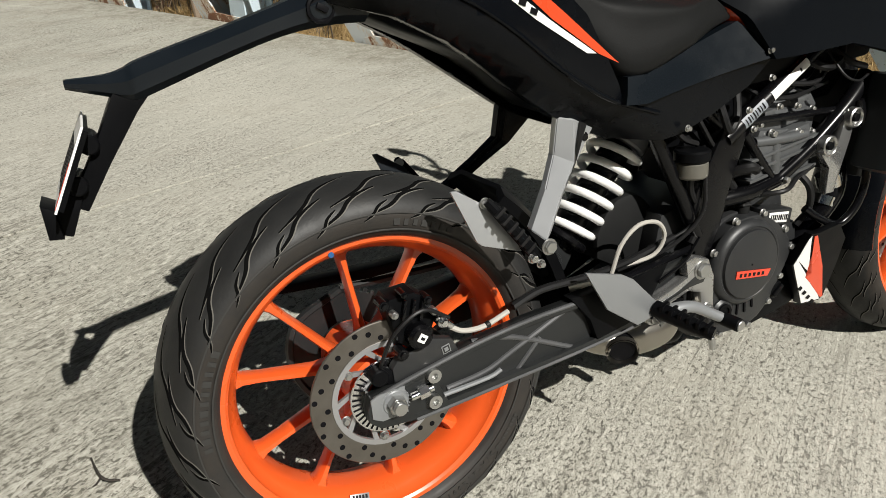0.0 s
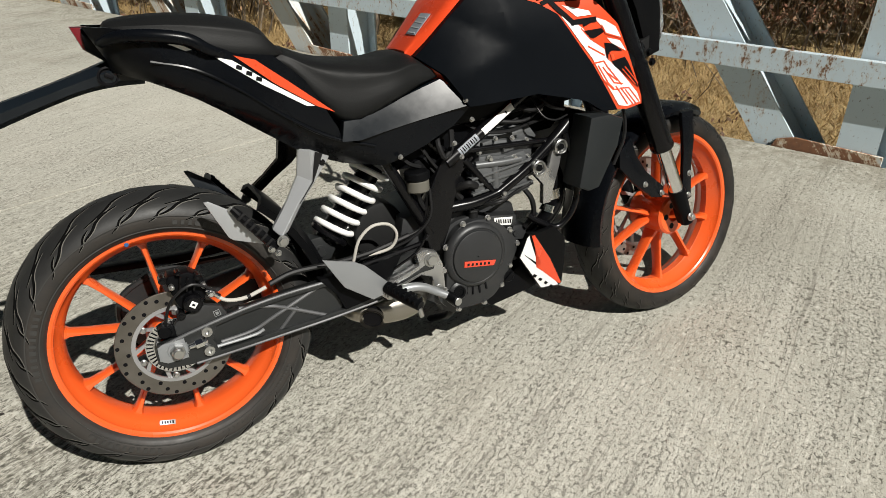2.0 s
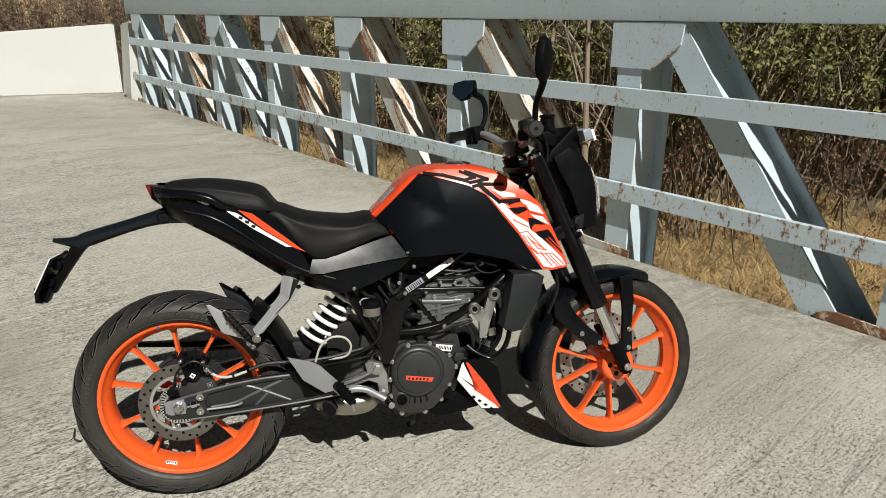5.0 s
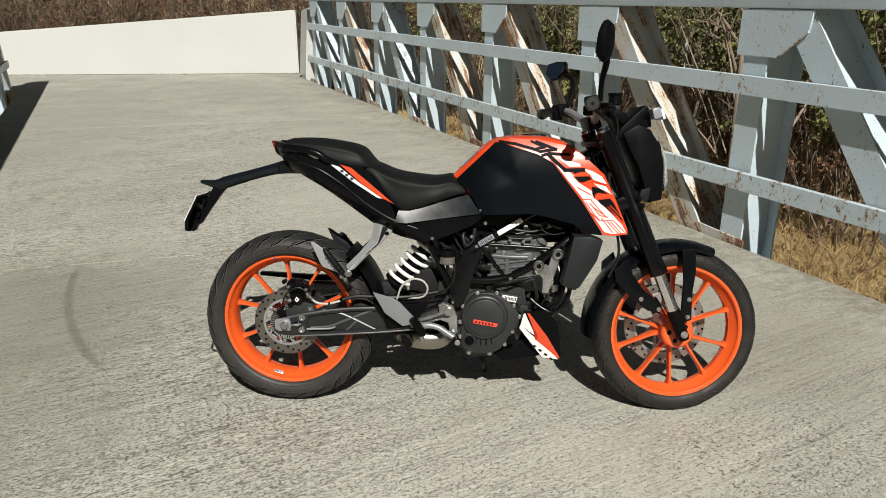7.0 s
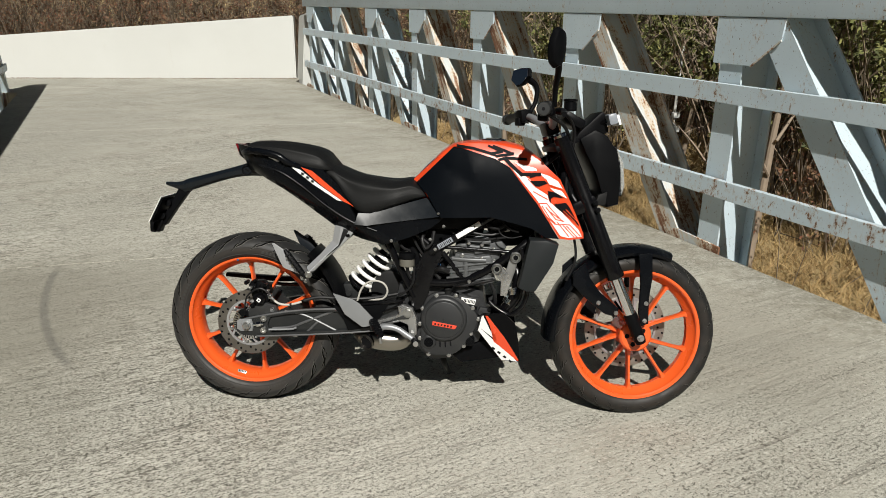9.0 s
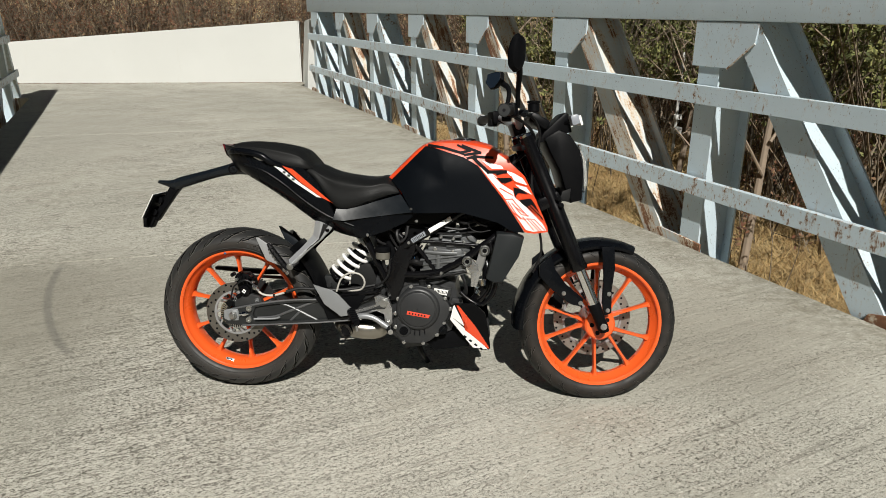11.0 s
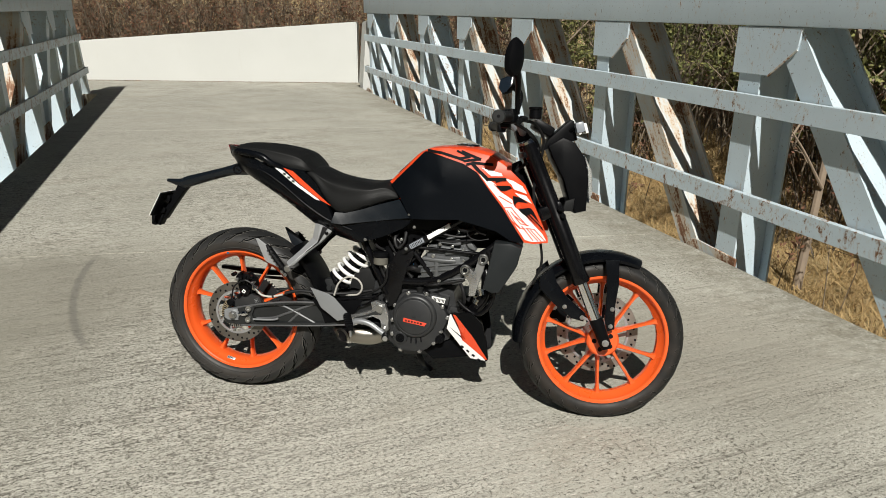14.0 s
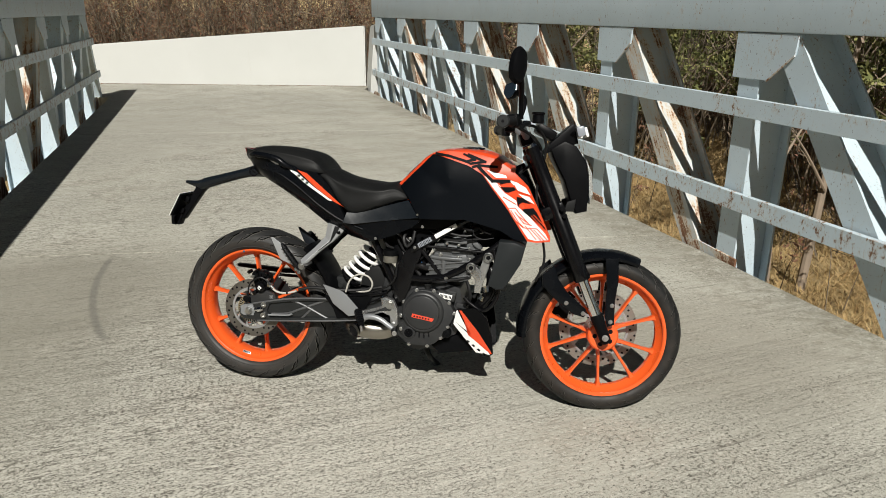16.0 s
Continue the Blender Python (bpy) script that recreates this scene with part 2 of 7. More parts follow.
def ground_material():
    n = Nodes("dry_field")
    a, b, f = n.noise(0.35, 7, 0.65), n.noise(3.0, 6, 0.7), n.noise(30, 4, 0.7)
    c = n.mix(a, (0.30, 0.215, 0.10), (0.46, 0.35, 0.17))
    c = n.mix(n.step(b, 0.45, 0.7, 0, 0.7), c, (0.15, 0.10, 0.05))
    c = n.mix(n.step(f, 0.5, 0.7, 0, 0.5), c, (0.5, 0.4, 0.22))
    n.bump(n.math("ADD", b, f), 0.8, 0.05)
    return n.set(Base_Color=c, Roughness=0.95)


def tyre_material(name, cx, cz, worn):
    """Tyre rubber, greyer in patches, colour and gloss scaled by worn, with a brown dusty band on the wall round the
    rim at (cx, cz).
    """
    n = Nodes(name)
    away = n.t.nodes.new("ShaderNodeVectorMath")
    away.operation = "DISTANCE"
    n.t.links.new(n.mapping((1, 0, 1)), away.inputs[0])
    away.inputs[1].default_value = (cx, 0, cz)
    c = n.mix(n.noise(9, 6), (0.0066 * worn, 0.0068 * worn, 0.0070 * worn), (0.0120 * worn, 0.0120 * worn, 0.0116 * worn))
    c = n.mix(n.step(n.noise(22, 5, 0.7), 0.48, 0.75, 0, 0.10), c, (0.070, 0.064, 0.054))
    band = n.math("MULTIPLY", n.step(away.outputs["Value"], 0.260, 0.272, 1, 0), n.step(n.noise(16, 5, 0.7), 0.30, 0.62, 0.06, 0.42))
    c = n.mix(band, c, (0.040, 0.031, 0.024))
    n.bump(n.math("ADD", n.noise(220, 3), n.math("MULTIPLY", n.noise(60, 3), 0.4)), 0.3, 0.0008)
    return n.set(Base_Color=c, Roughness=n.step(n.noise(14, 4), 0.3, 0.7, 0.46, 0.62), Specular_IOR_Level=0.26 * worn)


def disc_material(name, k):
    n = Nodes(name)
    ring = n.noise(1.0, 3, 0.6, n.mapping((30, 30, 30)))
    return n.set(Base_Color=n.mix(ring, (0.20 * k, 0.178 * k, 0.150 * k), (0.34 * k, 0.315 * k, 0.28 * k)), Metallic=0.75, Roughness=n.step(ring, 0.3, 0.7, 0.34, 0.46))


FOOT_RUST = rusty_material("heavily_rusted_foot", 0.045)
RAIL_STEEL = steel_material("chipped_rail_paint", 0.580)
WORN_RAIL = steel_material("rust_worn_rail_paint", 0.535)
CONCRETE, STEEL, RUSTY, WHITEWALL, FIELD = concrete_material(), steel_material("grey_bridge_paint", 0.622), rusty_material(), wall_material(), ground_material()
# the rear disc is the same steel, its colour lowered for shade
RUBBER, FRONT_RUBBER, DISC, REAR_DISC = tyre_material("rear_tyre_rubber", 0.0, 0.297, 1.6), tyre_material("front_tyre_rubber", 1.335, 0.283, 1.0), disc_material("brake_steel", 1.0), disc_material("shade_darkened_brake_steel", 0.55)
ORANGE = plain("orange_powder_coat", (0.68, 0.095, 0.017), 0.30, vary=0.06, coat=0.25)
TANK_ORANGE = plain("orange_gloss_paint", (0.68, 0.063, 0.017), 0.28, vary=0.05, coat=0.25)
BLACK = plain("satin_black_paint", (0.0026, 0.0032, 0.0044), 0.24, vary=0.2, bump=0.02, dust=0.004, spec=0.16)
PETROL = plain("satin_dark_panel", (0.0045, 0.0070, 0.0100), 0.34, vary=0.1, bump=0.02, spec=0.5)
PLASTIC = plain("black_plastic", (0.0028, 0.0030, 0.0036), 0.42, vary=0.25, bump=0.2, dust=0.004, spec=0.08)
FRAME_BLACK = plain("black_frame_paint", (0.003, 0.003, 0.0036), 0.22, vary=0.2, dust=0.003, spec=0.26)
SEAT = plain("black_seat_vinyl", (0.0088, 0.0091, 0.0092), 0.5, grain=350, vary=0.2, bump=0.5, dust=0.008, spec=0.13)
SWING = plain("grey_swingarm_paint", (0.0165, 0.0178, 0.0185), 0.38, metal=0.2, vary=0.15, dust=0.03)
RIB = plain("bright_worn_edges", (0.12, 0.122, 0.126), 0.33, metal=0.5, vary=0.2)
CYL = plain("dull_cast_alloy", (0.100, 0.104, 0.107), 0.40, metal=0.4, vary=0.25, bump=0.4)
# near-black for the shade inside the tread cuts, which are not recessed
GROOVE_SHADE = plain("tyre_groove_shade", (0.003, 0.003, 0.003), 0.9, spec=0.05)
# pale dusty strip that paints the sunlit wall of each cut
GROOVE_EDGE = plain("sunlit_dusty_groove_edge", (0.10, 0.095, 0.085), 0.8, vary=0.3)
TANK_BLACK = plain("satin_tank_black", (0.0026, 0.0036, 0.0052), 0.50, vary=0.15, bump=0.02, spec=0.07)
PRINT = plain("pale_print", (0.42, 0.44, 0.46), 0.5)
CARRIER = plain("silver_disc_carrier", (0.36, 0.36, 0.365), 0.4, metal=0.6, vary=0.1)
GREYFILM = plain("grey_label_film", (0.22, 0.24, 0.27), 0.4, vary=0.08)
ENGINE = plain("dark_engine_casting", (0.023, 0.024, 0.0255), 0.42, metal=0.25, vary=0.2, bump=0.3, dust=0.04)
ALLOY = plain("cast_aluminium", (0.44, 0.44, 0.435), 0.27, metal=0.85, vary=0.15, bump=0.3)
GREYALLOY = plain("painted_grey_alloy", (0.26, 0.27, 0.28), 0.38, metal=0.45, vary=0.1)
CHROME = plain("polished_steel", (0.72, 0.72, 0.72), 0.14, metal=1.0, vary=0.06, bump=0.03)
BOLT = plain("zinc_bolt", (0.48, 0.48, 0.47), 0.32, metal=0.95, vary=0.1)
SILVER = plain("silver_lacquer", (0.36, 0.37, 0.38), 0.34, metal=0.45, vary=0.06, bump=0.03)
STAINLESS = plain("brushed_exhaust_steel", (0.36, 0.338, 0.30), 0.36, metal=1.0, vary=0.12)
WHITE = plain("white_decal", (0.80, 0.80, 0.79), 0.35, vary=0.03)
SPRING = plain("white_spring_paint", (0.80, 0.80, 0.78), 0.35, vary=0.05)
LABEL = plain("paper_label", (0.72, 0.72, 0.70), 0.6, vary=0.05)
# print, and also the shade inside holes and slots
INK_AND_HOLES = plain("black_ink_and_hole_shade", (0.005, 0.005, 0.006), 0.5, spec=0.08)
RELIEF = plain("worn_raised_rubber", (0.024, 0.0235, 0.022), 0.6)
RED = plain("red_badge", (0.62, 0.06, 0.03), 0.4)
TAILRED = plain("red_lamp_lens", (0.13, 0.010, 0.014), 0.2, coat=0.4)
# milky plastic, its colour lowered for the shade it sits in
MILK = plain("shaded_milky_reservoir", (0.10, 0.095, 0.08), 0.4)
HOSE = plain("rubber_hose", (0.008, 0.008, 0.0085), 0.45, spec=0.25)
SLEEVE = plain("pale_hose_sleeve", (0.40, 0.385, 0.35), 0.45)
DARKGREY = plain("dark_grey_plastic", (0.0095, 0.0098, 0.0100), 0.5, vary=0.2, bump=0.2, dust=0.008, spec=0.16)
SHROUD = plain("slate_black_plastic", (0.0125, 0.0148, 0.0160), 0.5, vary=0.2, bump=0.15, dust=0.008, spec=0.2)
SIDE = plain("satin_side_panel", (0.0045, 0.0066, 0.0090), 0.27, vary=0.0, bump=0.0, spec=0.42)
BLUE = plain("blue_rim_dot", (0.02, 0.09, 0.24), 0.4)


def glass_material(name, tint, rough):
    n = Nodes(name)
    return n.set(Base_Color=(*tint, 1), Roughness=rough, Transmission_Weight=0.9, IOR=1.45)


LENS = glass_material("clear_lens", (0.9, 0.93, 0.95), 0.05)
MIRROR = Nodes("mirror_glass").set(Base_Color=(0.9, 0.92, 0.95, 1), Metallic=1.0, Roughness=0.02)


# ---- mesh helpers ----
def part(name, bm, material, parent=None, label="", sharp=38):
    """Links a bmesh as one mesh object under a thing or a part."""
    bmesh.ops.recalc_face_normals(bm, faces=bm.faces)
    for f in bm.faces:
        f.smooth = True
    for e in bm.edges:
        if len(e.link_faces) == 2 and e.calc_face_angle(0) > radians(sharp):
            e.smooth = False
    me = bpy.data.meshes.new(name)
    bm.to_mesh(me)
    bm.free()
    for m in material if isinstance(material, (list, tuple)) else (material,):
        me.materials.append(m)
    ob = new(name, me)
    if parent:
        ob.parent = parent
    if label:
        ob["label"] = label
    return ob


def thing(name, label, category, m=None, kind="", group=""):
    ob = new(name)
    ob.empty_display_size = 0.1
    if m is not None:
        ob.matrix_world = m
    return tagged(ob, label, category, group, kind)


def spline(pts, per=6):
    """Catmull-Rom points through pts."""
    p = [Vector(q) for q in pts]
    if len(p) < 3:
        return p
    p = [2 * p[0] - p[1], *p, 2 * p[-1] - p[-2]]
    out = []
    for i in range(1, len(p) - 2):
        a, b, c, d = p[i - 1:i + 3]
        for k in range(per):
            t = k / per
            out.append(0.5 * (2 * b + (c - a) * t + (2 * a - 5 * b + 4 * c - d) * t * t + (3 * b - a - 3 * c + d) * t ** 3))
    return out + [p[-2]]


def tube(bm, pts, r, seg=10, per=6, cap=True):
    """A round tube along pts; r is a radius or one per control point."""
    path = spline(pts, per)
    n = len(path)
    rs = [r] * n if not isinstance(r, (list, tuple)) else [float(np.interp(i / (n - 1), np.linspace(0, 1, len(r)), r)) for i in range(n)]
    side, rings = None, []
    for i, p in enumerate(path):
        way = (path[min(i + 1, n - 1)] - path[max(i - 1, 0)]).normalized()
        if side is None:
            side = way.orthogonal().normalized()
        side = (side - way * side.dot(way)).normalized()
        up = way.cross(side)
        rings.append([bm.verts.new(p + rs[i] * (math.cos(a) * side + math.sin(a) * up)) for a in (2 * math.pi * k / seg for k in range(seg))])
    for a, b in zip(rings, rings[1:]):
        for k in range(seg):
            bm.faces.new((a[k], a[(k + 1) % seg], b[(k + 1) % seg], b[k]))
    if cap:
        bm.faces.new(rings[0][::-1]), bm.faces.new(rings[-1])
    return bm


def cyl(bm, a, b, r, seg=16, bev=0.0):
    """A cylinder from a to b with softened rims."""
    a, b = Vector(a), Vector(b)
    if bev:
        w = (b - a).normalized() * bev
        return tube(bm, [a, a + w, b - w, b], [r - bev, r, r, r - bev], seg, 1)
    return tube(bm, [a, b], r, seg, 1)


def box(bm, c, size, rot=(0, 0, 0), bev=0.004, seg=2):
    """A box with rounded edges, turned by degrees."""
    g = bmesh.ops.create_cube(bm, size=1)
    m = Matrix.Translation(c) @ Euler([radians(a) for a in rot]).to_matrix().to_4x4() @ Matrix.Diagonal((*size, 1))
    bmesh.ops.transform(bm, matrix=m, verts=g["verts"])
    if bev:
        es = list({e for v in g["verts"] for e in v.link_edges})
        bmesh.ops.bevel(bm, geom=es, offset=bev, segments=seg, affect="EDGES", profile=0.6)
    return bm


def revolve(bm, profile, centre, seg=96, closed=True, a0=0.0, a1=360.0):
    """Turns (y, radius) points about the y axis through centre."""
    full = a1 - a0 >= 359.9
    cx, cy, cz = centre
    rings = []
    for k in range(seg if full else seg + 1):
        a = radians(a0 + (a1 - a0) * k / seg)
        rings.append([bm.verts.new((cx + r * math.cos(a), cy + y, cz + r * math.sin(a))) for y, r in profile])
    n = len(profile)
    pairs = list(zip(rings, rings[1:] + rings[:1])) if full else list(zip(rings, rings[1:]))
    for p, q in pairs:
        for i in range(n if closed else n - 1):
            j = (i + 1) % n
            bm.faces.new((p[i], q[i], q[j], p[j]))
    if not full and closed:
        bm.faces.new(rings[0][::-1]), bm.faces.new(rings[-1])
    return bm


def prism(bm, outline, y0, y1, bev=0.003, per=0):
    """An outline in (x, z) given depth from y0 to y1, with softened edges."""
    if per:
        pts = spline([(x, 0, z) for x, z in outline + outline[:1]], per)[:-1]
        outline = [(p.x, p.z) for p in pts]
    a = [bm.verts.new((x, y0, z)) for x, z in outline]
    b = [bm.verts.new((x, y1, z)) for x, z in outline]
    n = len(a)
    fs = [bm.faces.new(a), bm.faces.new(b[::-1])]
    fs += [bm.faces.new((a[i], b[i], b[(i + 1) % n], a[(i + 1) % n])) for i in range(n)]
    bmesh.ops.recalc_face_normals(bm, faces=fs)
    if bev:
        es = list(fs[0].edges) + list(fs[1].edges)
        bmesh.ops.bevel(bm, geom=es, offset=bev, segments=2, affect="EDGES", profile=0.6)
    return bm


def panel(outline, across, thick=0.006, per=0, rim=0.004, side=-1):
    """A curved body panel: an outline in (x, z), laid at y = side * across(x, z), with turned-in edges."""
    bm = bmesh.new()
    if per:
        pts = spline([(x, 0, z) for x, z in outline + outline[:1]], per)[:-1]
        outline = [(p.x, p.z) for p in pts]
    f = bm.faces.new([bm.verts.new((x, 0, z)) for x, z in outline])
    edge = list(f.verts)
    if rim:
        bmesh.ops.inset_region(bm, faces=[f], thickness=rim, use_boundary=True, use_even_offset=True)
    bmesh.ops.triangulate(bm, faces=[g for g in bm.faces if len(g.verts) > 4])
    # cut into a fine even grid, so that the panel bends smoothly
    for axis in (0, 2):
        lo, hi = min(v.co[axis] for v in bm.verts), max(v.co[axis] for v in bm.verts)
        no = (1, 0, 0) if axis == 0 else (0, 0, 1)
        for k in range(1, int((hi - lo) / 0.016) + 1):
            co = Vector(no) * (lo + k * 0.016)
            bmesh.ops.bisect_plane(bm, geom=bm.verts[:] + bm.edges[:] + bm.faces[:], dist=1e-6, plane_co=co, plane_no=no)
    bmesh.ops.triangulate(bm, faces=[g for g in bm.faces if len(g.verts) > 4])
    on_edge = {v for v in bm.verts if v.is_boundary}
    for v in bm.verts:
        v.co.y = side * (across(v.co.x, v.co.z) - (rim * 1.4 if rim and v in on_edge else 0))
    g = bmesh.ops.extrude_face_region(bm, geom=bm.faces[:])
    bmesh.ops.translate(bm, verts=[v for v in g["geom"] if isinstance(v, bmesh.types.BMVert)], vec=(0, -side * thick, 0))
    return bm


def loft(sections, per=4, ring=5):
    """A closed body through sections: each x and half-profile [(half width, z), ...] from the top middle to the bottom middle."""
    bm = bmesh.new()
    half = []
    for x, prof in sections:
        pts = spline([(w, x, z) for w, z in prof], ring)
        half.append(pts)
    n = len(half[0])
    cols = [spline([h[i] for h in half], per) for i in range(n)]
    rings = []
    for k in range(len(cols[0])):
        pts = [cols[i][k] for i in range(n)]
        left = [bm.verts.new((p.y, max(0.0, p.x), p.z)) for p in pts]
        right = [bm.verts.new((p.y, -max(0.0, p.x), p.z)) for p in pts[1:-1]][::-1]
        rings.append(left + right)
    m = len(rings[0])
    for a, b in zip(rings, rings[1:]):
        for i in range(m):
            bm.faces.new((a[i], a[(i + 1) % m], b[(i + 1) % m], b[i]))
    bm.faces.new(rings[0]), bm.faces.new(rings[-1][::-1])
    bmesh.ops.remove_doubles(bm, verts=bm.verts, dist=0.0003)
    return bm


def bolt(bm, p, r=0.008, out=0.006, side=-1):
    """A hexagon bolt on a washer, its axis along y."""
    x, y, z = p
    cyl(bm, (x, y, z), (x, y + side * out * 0.4, z), r * 1.35, 14, 0.0008)
    cyl(bm, (x, y + side * out * 0.4, z), (x, y + side * out * 1.4, z), r, 6, 0.001)
    return bm


# ---- the deck and its parapet ----
D = Vector((-0.4615, 0.8871, 0))
N = Vector((0.8871, 0.4615, 0))
P1 = Vector((2.105, 1.975, 0))


def at(s, n, z=0.0):
    """A place s metres along the bridge and n metres across it, from the foot of the first post."""
    return P1 + D * s + N * n + Vector((0, 0, z))


# the bridge falls a little towards its far end
FALL = Matrix.Translation((0, 0, -0.007)) @ Matrix.Translation(at(-0.3, 0)) @ Matrix.Rotation(radians(0.55), 4, -N) @ Matrix.Translation(-at(-0.3, 0))
deck = thing("floor", "pale broom-finished concrete bridge deck with skid mark and stains", "bridge deck", FALL, kind="structure")
JOINT = Vector((0.956, 0.293, 0)).normalized()


def clip_poly(poly, p, q):
    """The part of a flat polygon on the side of p to which q points."""
    out = []
    for a, b in zip(poly, poly[1:] + poly[:1]):
        da, db = (a - p).dot(q), (b - p).dot(q)
        if da >= 0:
            out.append(a)
        if da * db < 0:
            out.append(a + (b - a) * (da / (da - db)))
    return out


deck_plan = [at(-16, -0.02), at(10.2, -0.02), Vector((-2.65, 11.7, 0)), Vector((-16, 9.95, 0)), Vector((-14, 4.5, 0)), at(9.9, -4.48), at(-16, -4.48)]
cross = Vector((-JOINT.y, JOINT.x, 0))
first_joint = Vector((-0.53, 1.59, 0))
for k in range(-4, 4):
    lo, hi = first_joint + cross * (k * 4.6 + 0.006), first_joint + cross * ((k + 1) * 4.6 - 0.006)
    poly = clip_poly(clip_poly(deck_plan, lo, cross), hi, -cross)
    if len(poly) < 3:
        continue
    bm = bmesh.new()
    f = bm.faces.new([bm.verts.new(v) for v in poly])
    g = bmesh.ops.extrude_face_region(bm, geom=[f])
    bmesh.ops.translate(bm, verts=[v for v in g["geom"] if isinstance(v, bmesh.types.BMVert)], vec=(0, 0, -0.22))
    bmesh.ops.recalc_face_normals(bm, faces=bm.faces)
    bmesh.ops.bevel(bm, geom=[e for e in bm.edges if all(abs(v.co.z) < 1e-5 for v in e.verts)], offset=0.0015, segments=1, affect="EDGES")
    part("slab", bm, CONCRETE, deck)
bm = bmesh.new()
f = bm.faces.new([bm.verts.new(v + Vector((0, 0, -0.06))) for v in [at(-15.9, -0.05), at(10.1, -0.05), Vector((-2.70, 11.6, 0)), Vector((-15.8, 9.85, 0)), Vector((-13.9, 4.6, 0)), at(9.9, -4.45), at(-15.9, -4.45)]])
part("joint_filler", bm, CONCRETE, deck)

# the white parapet at the far end: its top rises to the corner, then it returns along the deck's edge
wall = thing("wall_far", "white painted concrete parapet wall with sloping top", "wall", FALL, kind="structure")


def parapet(a, b, ha, hb, batter, thick):
    bm = bmesh.new()
    a, b = Vector(a), Vector(b)
    out = Vector((-(b - a).y, (b - a).x, 0)).normalized()
    vs = []
    for p, h in ((a, ha), (b, hb)):
        vs.append([bm.verts.new(p + Vector((0, 0, -0.3))), bm.verts.new(p + out * batter + Vector((0, 0, h))),
                   bm.verts.new(p + out * thick + Vector((0, 0, h))), bm.verts.new(p + out * thick + Vector((0, 0, -0.3)))])
    for i in range(4):
        bm.faces.new((vs[0][i], vs[0][(i + 1) % 4], vs[1][(i + 1) % 4], vs[1][i]))
    bm.faces.new(vs[0]), bm.faces.new(vs[1])
    bmesh.ops.recalc_face_normals(bm, faces=bm.faces)
    bmesh.ops.bevel(bm, geom=bm.edges[:], offset=0.02, segments=2, affect="EDGES")
    return bm


part("long_wall", parapet((-2.75, 11.58, 0), (-16.0, 9.83, 0), 1.15, 0.18, -0.02, -0.3), WHITEWALL, wall)
part("return_wall", parapet((-2.45, 10.75, 0), (-2.77, 11.62, 0), 1.20, 1.15, -0.12, -0.35), WHITEWALL, wall)


# ---- the two steel trusses ----
def beam(bm, a, b, wide, deep, inward, across, t=0.014):
    """An H beam from a to b: flanges parallel to the truss, `wide` across and `deep` apart; the near flange lies at a and b."""
    a, b = Vector(a), Vector(b)
    o = -inward.normalized()
    sunny = across.normalized() * (1 if across.dot(D) < 0 else -1)
    w, e, f = wide / 2, 0.032 - t / 2, 0.032 + t / 2
    outline = [(-w, 0), (w - 0.04, 0), (w - 0.04, t), (f, t), (f, deep - t), (w, deep - t), (w, deep), (-w, deep), (-w, deep - t), (e, deep - t), (e, t), (-w, t)]
    ends = [[bm.verts.new(p + sunny * c + o * d) for c, d in outline] for p in (a, b)]
    for k in range(12):
        bm.faces.new((ends[0][k], ends[0][(k + 1) % 12], ends[1][(k + 1) % 12], ends[1][k]))
    bm.faces.new(ends[0][::-1]), bm.faces.new(ends[1])
    return bm


def plate(bm, corners, out, thick):
    """A flat steel plate on its corners, given thickness along out."""
    a = [bm.verts.new(c) for c in corners]
    b = [bm.verts.new(Vector(c) + out * thick) for c in corners]
    n = len(a)
    fs = [bm.faces.new(a), bm.faces.new(b[::-1])] + [bm.faces.new((a[i], b[i], b[(i + 1) % n], a[(i + 1) % n])) for i in range(n)]
    bmesh.ops.recalc_face_normals(bm, faces=fs)
    bmesh.ops.bevel(bm, geom=list({e for f in fs for e in f.edges}), offset=0.002, segments=1, affect="EDGES")


BAY = 1.53


